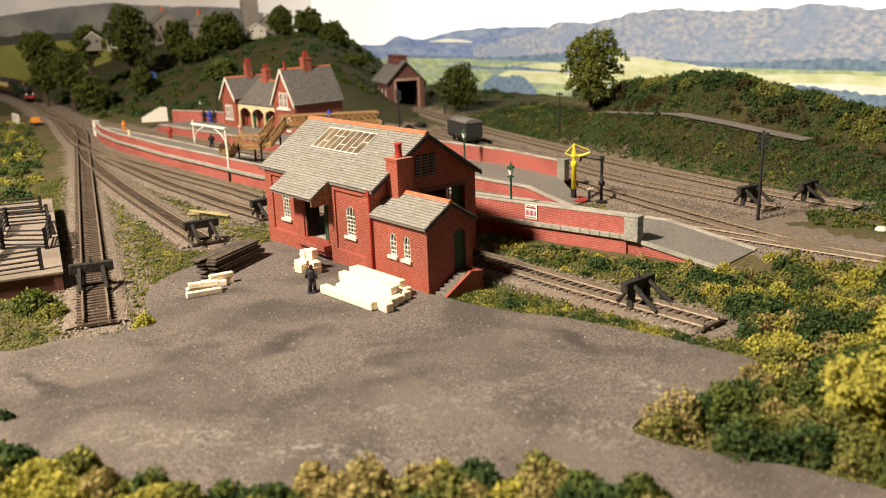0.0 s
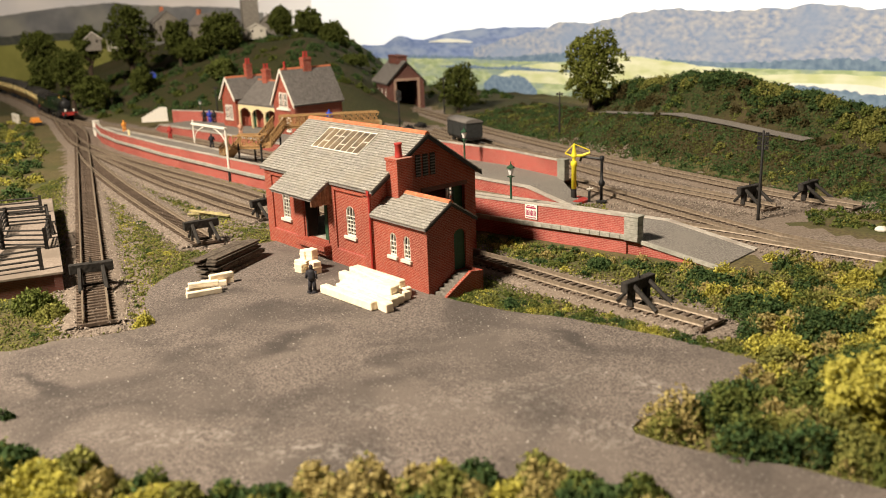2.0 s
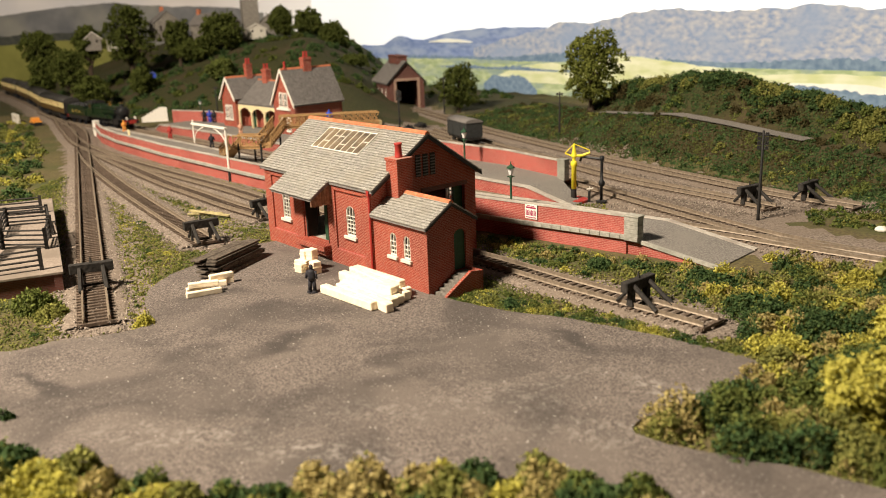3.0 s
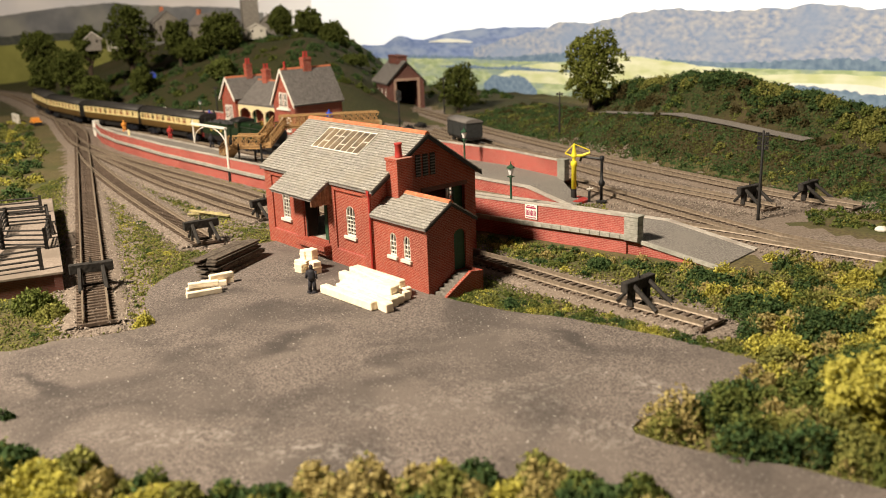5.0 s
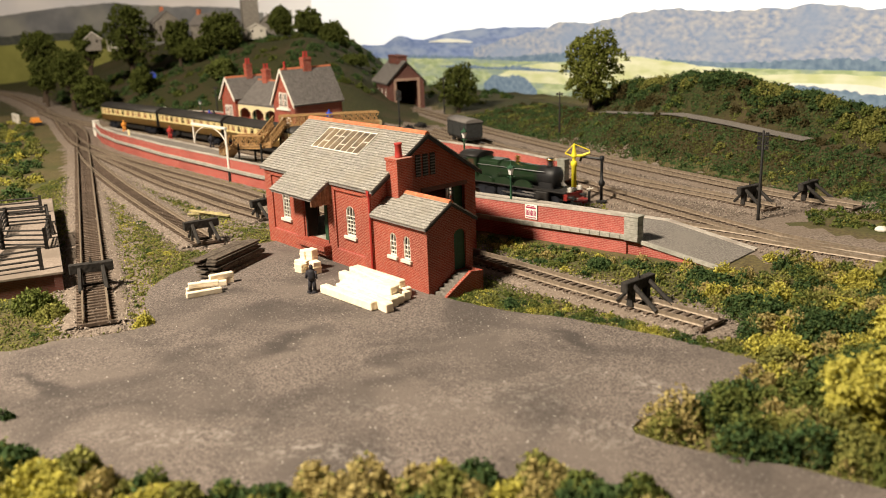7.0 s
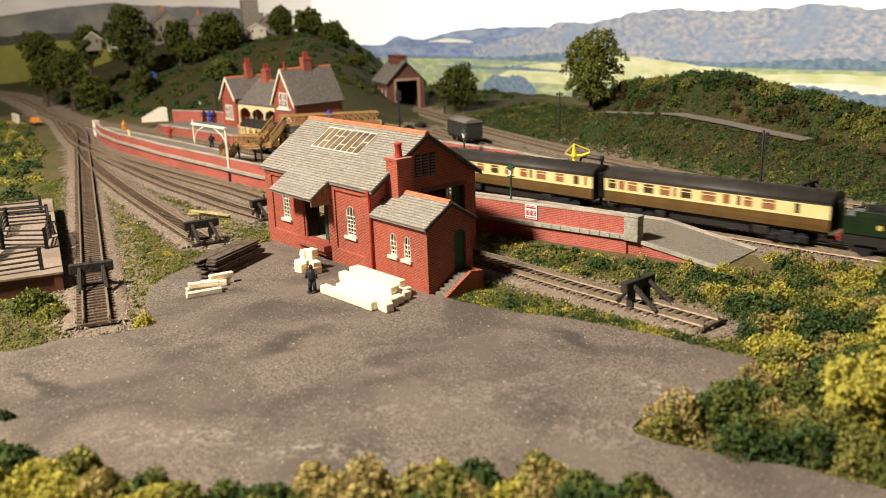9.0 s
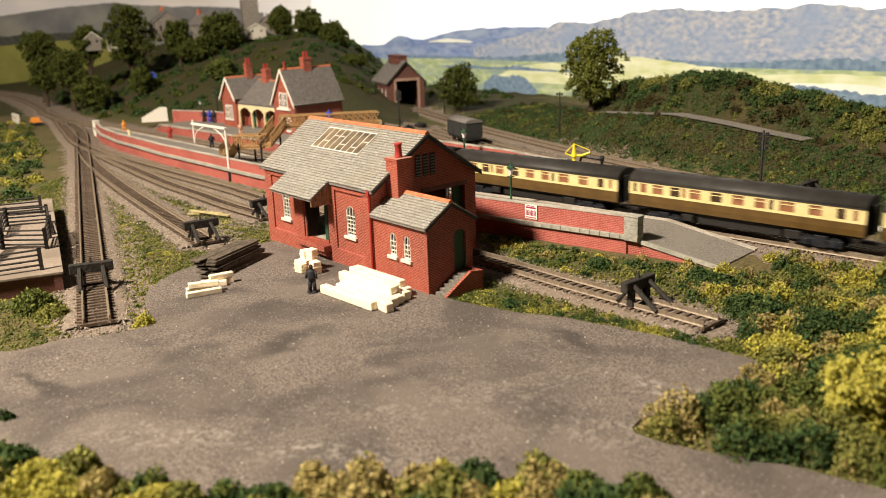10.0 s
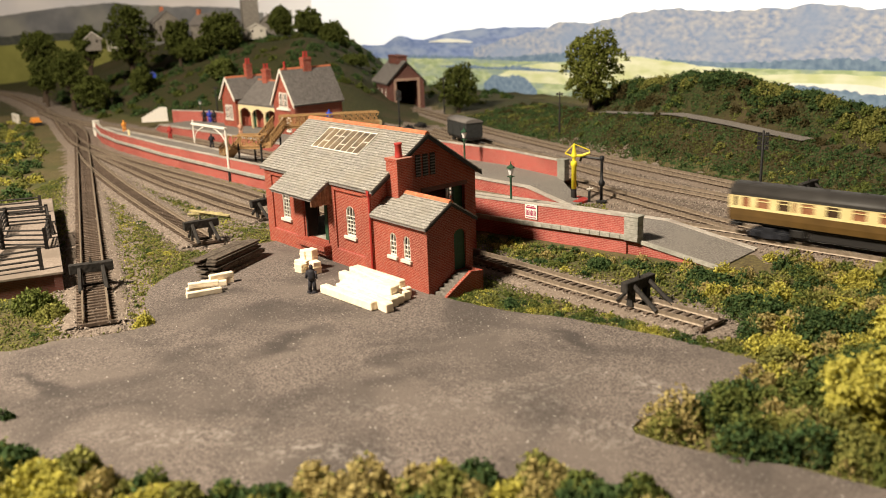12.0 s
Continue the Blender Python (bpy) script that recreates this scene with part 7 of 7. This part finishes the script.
def coach(windows, label):
    ob = thing("railway_coach", 0, 0, 0, 0, label, "railway coach", "coaches of the train")
    h, w = COACH / 2, 9.2
    ring = lambda x, pts: [(x, y, z) for y, z in pts]
    low = [(-w * 0.94, 9.0), (w * 0.94, 9.0), (w, 12), (w, 15.4), (-w, 15.4), (-w, 12)]
    part("lower_body", Shape().loft([ring(-h, low), ring(h, low)]), CHOC, ob, "chocolate brown lower panels")
    part("underframe", Shape().box(-h + 1, h - 1, -7, 7, 7.6, 9.1).box(-22, 22, -6, 6, 3.2, 7.6).box(-30, -24, -8, -5.5, 4, 7.6).box(24, 32, -8, -5.5, 3.6, 7.6).box(-30, -24, 5.5, 8, 4, 7.6).box(24, 32, 5.5, 8, 3.6, 7.6), BLACK, ob, "black underframe with battery boxes", bevel=0.2)
    for sy in (-1, 1):
        m = Matrix.Translation((-h, -w, 0)) if sy < 0 else Matrix.Rotation(radians(180), 4, "Z") @ Matrix.Translation((-h, -w, 0))
        spans = windows if sy < 0 else [(1 - b, 1 - a) for a, b in reversed(windows)]
        upper = part("upper_side", moved(Shape().box(0, COACH, 0, 0.6, 15.4, 16.4), m), CARCREAM, ob, "cream upper side")
        part("cantrail", moved(Shape().box(0, COACH, 0, 0.6, 21.2, 22.3), m), CARCREAM, upper)
        marks = [0.0, *[v for ab in spans for v in ab], 1.0]
        for a, b in zip(marks[::2], marks[1::2]):
            part("pillar", moved(Shape().box(a * COACH, b * COACH, 0, 0.6, 16.4, 21.2), m), CARCREAM, upper)
        for i, (a, b) in enumerate(spans):
            wide = (b - a) * COACH > 4
            pane = part("window", moved(Shape().box(a * COACH, b * COACH, 0.45, 0.62, 16.3, 21.3), m), INNER if i % 3 else INNER_DARK, ob, "brown-tinted carriage window")
            if wide:
                part("ventilator", moved(Shape().box(a * COACH, b * COACH, 0.05, 0.5, 19.6, 19.95), m), CARCREAM, pane)
        part("waist_line", moved(Shape().box(0, COACH, -0.12, 0.1, 15.2, 15.5), m), CARCREAM, ob)
        part("cornice", moved(Shape().box(0, COACH, -0.35, 0.4, 22.0, 22.6), m), CARROOF, ob)
    arc = [(w * math.cos(math.pi * i / 14) * 1.02, 22.3 + 5.0 * math.sin(math.pi * i / 14)) for i in range(15)]
    arc = [(y, z) for y, z in arc] + [(-w * 0.9, 22.0), (w * 0.9, 22.0)]
    roof = part("roof", Shape().loft([ring(-h - 0.3, arc), ring(h + 0.3, arc)]), CARROOF, ob, "dark grey curved roof", smooth=True)
    for i in range(7):
        x = -h + COACH * (i + 0.5) / 7
        part("roof_vent", Shape().lathe([(0.9, 26.9), (0.9, 27.5), (0.5, 27.9)], 8, Matrix.Translation((x, 0, 0))), CARROOF, roof)
    for x in (-h, h):
        end = [(-w * 0.98, 9.2), (w * 0.98, 9.2), (w * 0.98, 22.2), (0, 26.6), (-w * 0.98, 22.2)]
        part("end_wall", Shape().loft([ring(x - 0.25, end), ring(x + 0.25, end)]), BLACK, ob, "black end wall")
        s = 1 if x > 0 else -1
        part("gangway", Shape().box(min(x, x + s * 2.2), max(x, x + s * 2.2), -3.6, 3.6, 9.5, 23.5), BLACK, ob, "black corridor connection", bevel=0.3)
        part("coupling", Shape().box(min(x - s * 4, x + s * 3.1), max(x - s * 4, x + s * 3.1), -1, 1, 4.2, 5.6), BLACK, ob)
    wheel = mesh_of("wheel", wheel_shape(3.1), BOGIE)
    for x in (-h + 20, h - 20):
        bogie(ob, x, wheel)
    return ob


def x_lathe(shape, profile, z, sides=20):
    """(x, radius) turned round a level axis at height z."""
    return shape.lathe([(r, x) for x, r in profile], sides, Matrix.Translation((0, 0, z)) @ Matrix.Rotation(radians(90), 4, "Y"))


def engine():
    ob = thing("steam_locomotive", 0, 0, 0, 0, "green tapered-boiler steam locomotive with brass and black smokebox", "locomotive")
    part("frames", Shape().box(-42, 36, -4, 4, 4, 9.6), BLACK, ob)
    part("running_plate", Shape().box(-43, 41, -8.6, 8.6, 9.4, 10.2), BLACK, ob, "black running plate", bevel=0.15)
    part("boiler", x_lathe(Shape(), [(-12, 6.4), (-11, 6.5), (18, 5.6), (18.2, 5.7)], 17.2), LOCO, ob, "green tapered boiler", smooth=True)
    fb = [(-6.2, 10.2), (6.2, 10.2), (6.6, 20.0), (6.0, 22.8), (4.4, 24.0), (-4.4, 24.0), (-6.0, 22.8), (-6.6, 20.0)]
    part("firebox", Shape().loft([[(x, y, z) for y, z in fb] for x in (-28, -11.5)]), LOCO, ob, "green square-topped firebox", bevel=0.3)
    part("smokebox", x_lathe(Shape(), [(18, 5.6), (18.1, 6.0), (29.5, 6.0), (30, 5.4), (30.8, 4.6), (31.2, 1.0)], 17.2), SOOT, ob, "black smokebox", smooth=True)
    part("smokebox_saddle", Shape().box(19, 29, -5, 5, 9.6, 14), SOOT, ob)
    part("chimney", Shape().lathe([(2.7, 22.6), (2.0, 23.8), (1.9, 26.4), (2.5, 27.4), (2.4, 27.9), (1.5, 27.9)], 14, Matrix.Translation((24, 0, 0))), SOOT, ob, "black chimney", smooth=True)
    part("chimney_cap", Shape().lathe([(2.2, 26.4), (2.62, 27.3), (2.55, 27.7), (2.1, 27.7)], 14, Matrix.Translation((24, 0, 0))), BRASS, ob, "copper chimney cap", smooth=True)
    part("safety_valve", Shape().lathe([(2.0, 22.6), (1.5, 24), (1.25, 26), (1.6, 27), (1.0, 27.2)], 12, Matrix.Translation((-1, 0, 0))), BRASS, ob, "polished brass safety valve cover", smooth=True)
    for x in (-9, 4, 16):
        part("boiler_band", x_lathe(Shape(), [(x, 6.62 - (x + 11) * 0.031), (x + 0.5, 6.62 - (x + 11) * 0.031)], 17.2), BLACK, ob)
    cab = part("cab", Shape().box(-42, -28, -8.3, -7.7, 10.2, 19).box(-42, -28, 7.7, 8.3, 10.2, 19).box(-36, -28, -8.3, -7.7, 19, 25).box(-36, -28, 7.7, 8.3, 19, 25).box(-28.6, -28, -8, 8, 10.2, 25), LOCO, ob, "green driver's cab")
    arc = [(8.6 * math.cos(math.pi * i / 10), 24.6 + 3.0 * math.sin(math.pi * i / 10)) for i in range(11)]
    part("cab_roof", Shape().loft([[(x, y, z) for y, z in arc] for x in (-43, -27.5)]), BLACK, cab, "black cab roof", smooth=True)
    for sy in (-1, 1):
        part("cab_window", Shape().box(-34.5, -30, sy * 8.35 - 0.05, sy * 8.35 + 0.05, 19.5, 23.5), INNER_DARK, cab)
        for x in (-21.5, -6.0, 9.5):
            part("splasher", Shape().prism([(x + 7.2 * math.cos(math.pi * i / 10), 10.0 + 4.6 * math.sin(math.pi * i / 10)) for i in range(11)], sy * 7.9 - 0.5, sy * 7.9 + 0.5), LOCO, ob, "green wheel splasher")
        part("cylinder", Shape().box(19.5, 29, sy * 8.2 - 1.9, sy * 8.2 + 1.9, 4.2, 9.4), BLACK, ob, "black cylinder block", bevel=0.5)
        part("slide_bar", Shape().box(10, 20, sy * 8.4 - 0.4, sy * 8.4 + 0.4, 7.2, 7.9), STEEL, ob)
        part("connecting_rod", Shape().box(-6, 18, sy * 8.8 - 0.3, sy * 8.8 + 0.3, 5.4, 6.4), STEEL, ob, "bright steel connecting rod")
        part("hand_rail", Shape().rod((-27, sy * 6.9, 20.5), (24, sy * 6.3, 20.5), 0.25), STEEL, ob)
        part("buffer", Shape().lathe([(0.8, 0), (0.8, 3), (1.7, 3), (1.7, 3.7)], 10, Matrix.Translation((41.5, sy * 5.8, 7.2)) @ Matrix.Rotation(radians(90), 4, "Y")), BLACK, ob)
    part("buffer_beam", Shape().box(40.4, 41.6, -8.4, 8.4, 5.6, 9.4), RED_PAINT, ob, "red buffer beam")
    part("head_lamp", Shape().box(41.0, 42.6, -5.6, -3.8, 10.2, 13.0).box(41.0, 42.6, 3.8, 5.6, 10.2, 13.0), WHITE, ob, "white head lamps", bevel=0.2)
    small = mesh_of("bogie_wheel", wheel_shape(3.3), BOGIE)
    for x in (18.5, 31.5):
        for sy in (-1, 1):
            wv = new("bogie_wheel", small)
            wv.parent = ob
            wv.matrix_local = place(x, sy * 5.0, 3.2, 0 if sy < 0 else 180)
    spokes = wheel_shape(6.3)
    spokes.box(-0.9, 0.9, -1.6, -0.8, 0, 5.5)
    big = mesh_of("driving_wheel", spokes, BOGIE)
    drivers = []
    for x in (-21.5, -6.0, 9.5):
        for sy in (-1, 1):
            wv = new("driving_wheel", big)
            wv.parent = ob
            wv.matrix_local = place(x, sy * 5.0, 6.4, 0 if sy < 0 else 180)
            drivers.append((wv, x, sy))
    return ob, drivers


def tender():
    ob = thing("tender", 0, 0, 0, 0, "green tender loaded with black coal", "tender")
    part("body", Shape().box(-25, 25, -8.4, 8.4, 9.8, 18.6), LOCO, ob, "green tender tank", bevel=0.4)
    part("side_sheet", Shape().box(-20, 24, -8.7, -8.1, 18.2, 21.0).box(-20, 24, 8.1, 8.7, 18.2, 21.0), LOCO, ob, "flared side sheets")
    heap = Shape()
    rng = random.Random(3)
    for i in range(120):
        x, y = rng.uniform(-17, 22), rng.uniform(-7, 7)
        r = rng.uniform(1.0, 1.9)
        heap.add([(x + r * a, y + r * b, 19.4 + 2.2 * (1 - (y / 8) ** 2) + r * c) for a, b, c in ((1, 0, 0), (-1, 0, 0), (0, 1, 0), (0, -1, 0), (0.2, 0.1, 0.9), (0, 0, -1))],
                 [(0, 2, 4), (2, 1, 4), (1, 3, 4), (3, 0, 4), (2, 0, 5), (1, 2, 5), (3, 1, 5), (0, 3, 5)])
    part("coal", heap, COAL, ob, "heap of black coal", kind="stuff")
    part("frame", Shape().box(-26, 26, -7.6, 7.6, 5.0, 9.6), BLACK, ob, "black outside frames", bevel=0.2)
    part("buffer_beam", Shape().box(-27, -26, -8, 8, 6, 9.4), RED_PAINT, ob)
    gold = material("gold_lettering", (0.6, 0.42, 0.1), (0.65, 0.47, 0.14), grain=2, rough=0.4, bump=0.0)
    for sy in (-1, 1):
        for x in (-9, 0, 9):
            part("letter_bar", Shape().box(x - 1, x + 1, sy * 8.42 - 0.06, sy * 8.42 + 0.06, 13.2, 15.4), gold, ob)
        part("lining", Shape().box(-24, 24, sy * 8.44 - 0.06, sy * 8.44 + 0.06, 17.6, 17.9), BLACK, ob)
    wheel = mesh_of("wheel", wheel_shape(4.0), BOGIE)
    for x in (-16, 0, 16):
        for sy in (-1, 1):
            wv = new("wheel", wheel)
            wv.parent = ob
            wv.matrix_local = place(x, sy * 5.0, 4.0, 0 if sy < 0 else 180)
    return ob


ENGINE, DRIVERS = engine()
TENDER = tender()
FIRST = coach(BRAKE_SET, "chocolate and cream brake coach with a blank guard's end")
SECOND = coach(LONG_SET, "chocolate and cream passenger coach with a dark grey roof")
THIRD = copy_thing(SECOND, Matrix())
FOURTH = copy_thing(SECOND, Matrix())
# distance of each vehicle's middle ahead of the train's tail, and half the distance of its pivots
PITCH = 129.2
CARS = [(FOURTH, 59.8, 39), (THIRD, 59.8 + PITCH, 39), (SECOND, 59.8 + 2 * PITCH, 39), (FIRST, 59.8 + 3 * PITCH, 39), (TENDER, 539.0, 16), (ENGINE, 608.5, 16)]
TAIL_ZERO = float(MAIN_S[main_index(35.5, 537)]) - 1108.2


RUN = np.polyfit([0, 2, 3.2, 4.8, 5.5, 6, 6.5, 7, 7.2, 8.8, 9, 9.5, 10, 10.2, 10.5, 11, 11.5, 12], [-543, -239, -56, 191, 292, 372, 445, 520, 549, 781.5, 808, 875, 951, 981, 1028, 1105.5, 1187, 1266], 5)


def tail_at(t):
    return TAIL_ZERO + float(np.polyval(RUN, t))


def on_line(s):
    return np.interp(s, MAIN_S, MAIN_LINE[:, 0]), np.interp(s, MAIN_S, MAIN_LINE[:, 1])


def move_train():
    for car, ahead, half in CARS:
        rows = []
        for i in range(121):
            t = i / 10
            s = tail_at(t) + ahead
            (x0, y0), (x1, y1) = on_line(s - half), on_line(s + half)
            rows.append((t, place((x0 + x1) / 2, (y0 + y1) / 2, RAIL_TOP, math.degrees(math.atan2(y1 - y0, x1 - x0)))))
        walk(car, rows)
    for wheel, x, side in DRIVERS:
        rows = []
        for i in range(361):
            turn = math.degrees((tail_at(i / 30) - tail_at(0)) / 6.3) % 360
            rows.append((i / 30, place(x, side * 5.0, 6.4, 0 if side < 0 else 180) @ pose(0, 0, 0, 0, turn if side < 0 else -turn, 0)))
        walk(wheel, rows)


def motions():
    """The train's run along the main line."""
    move_train()


motions()
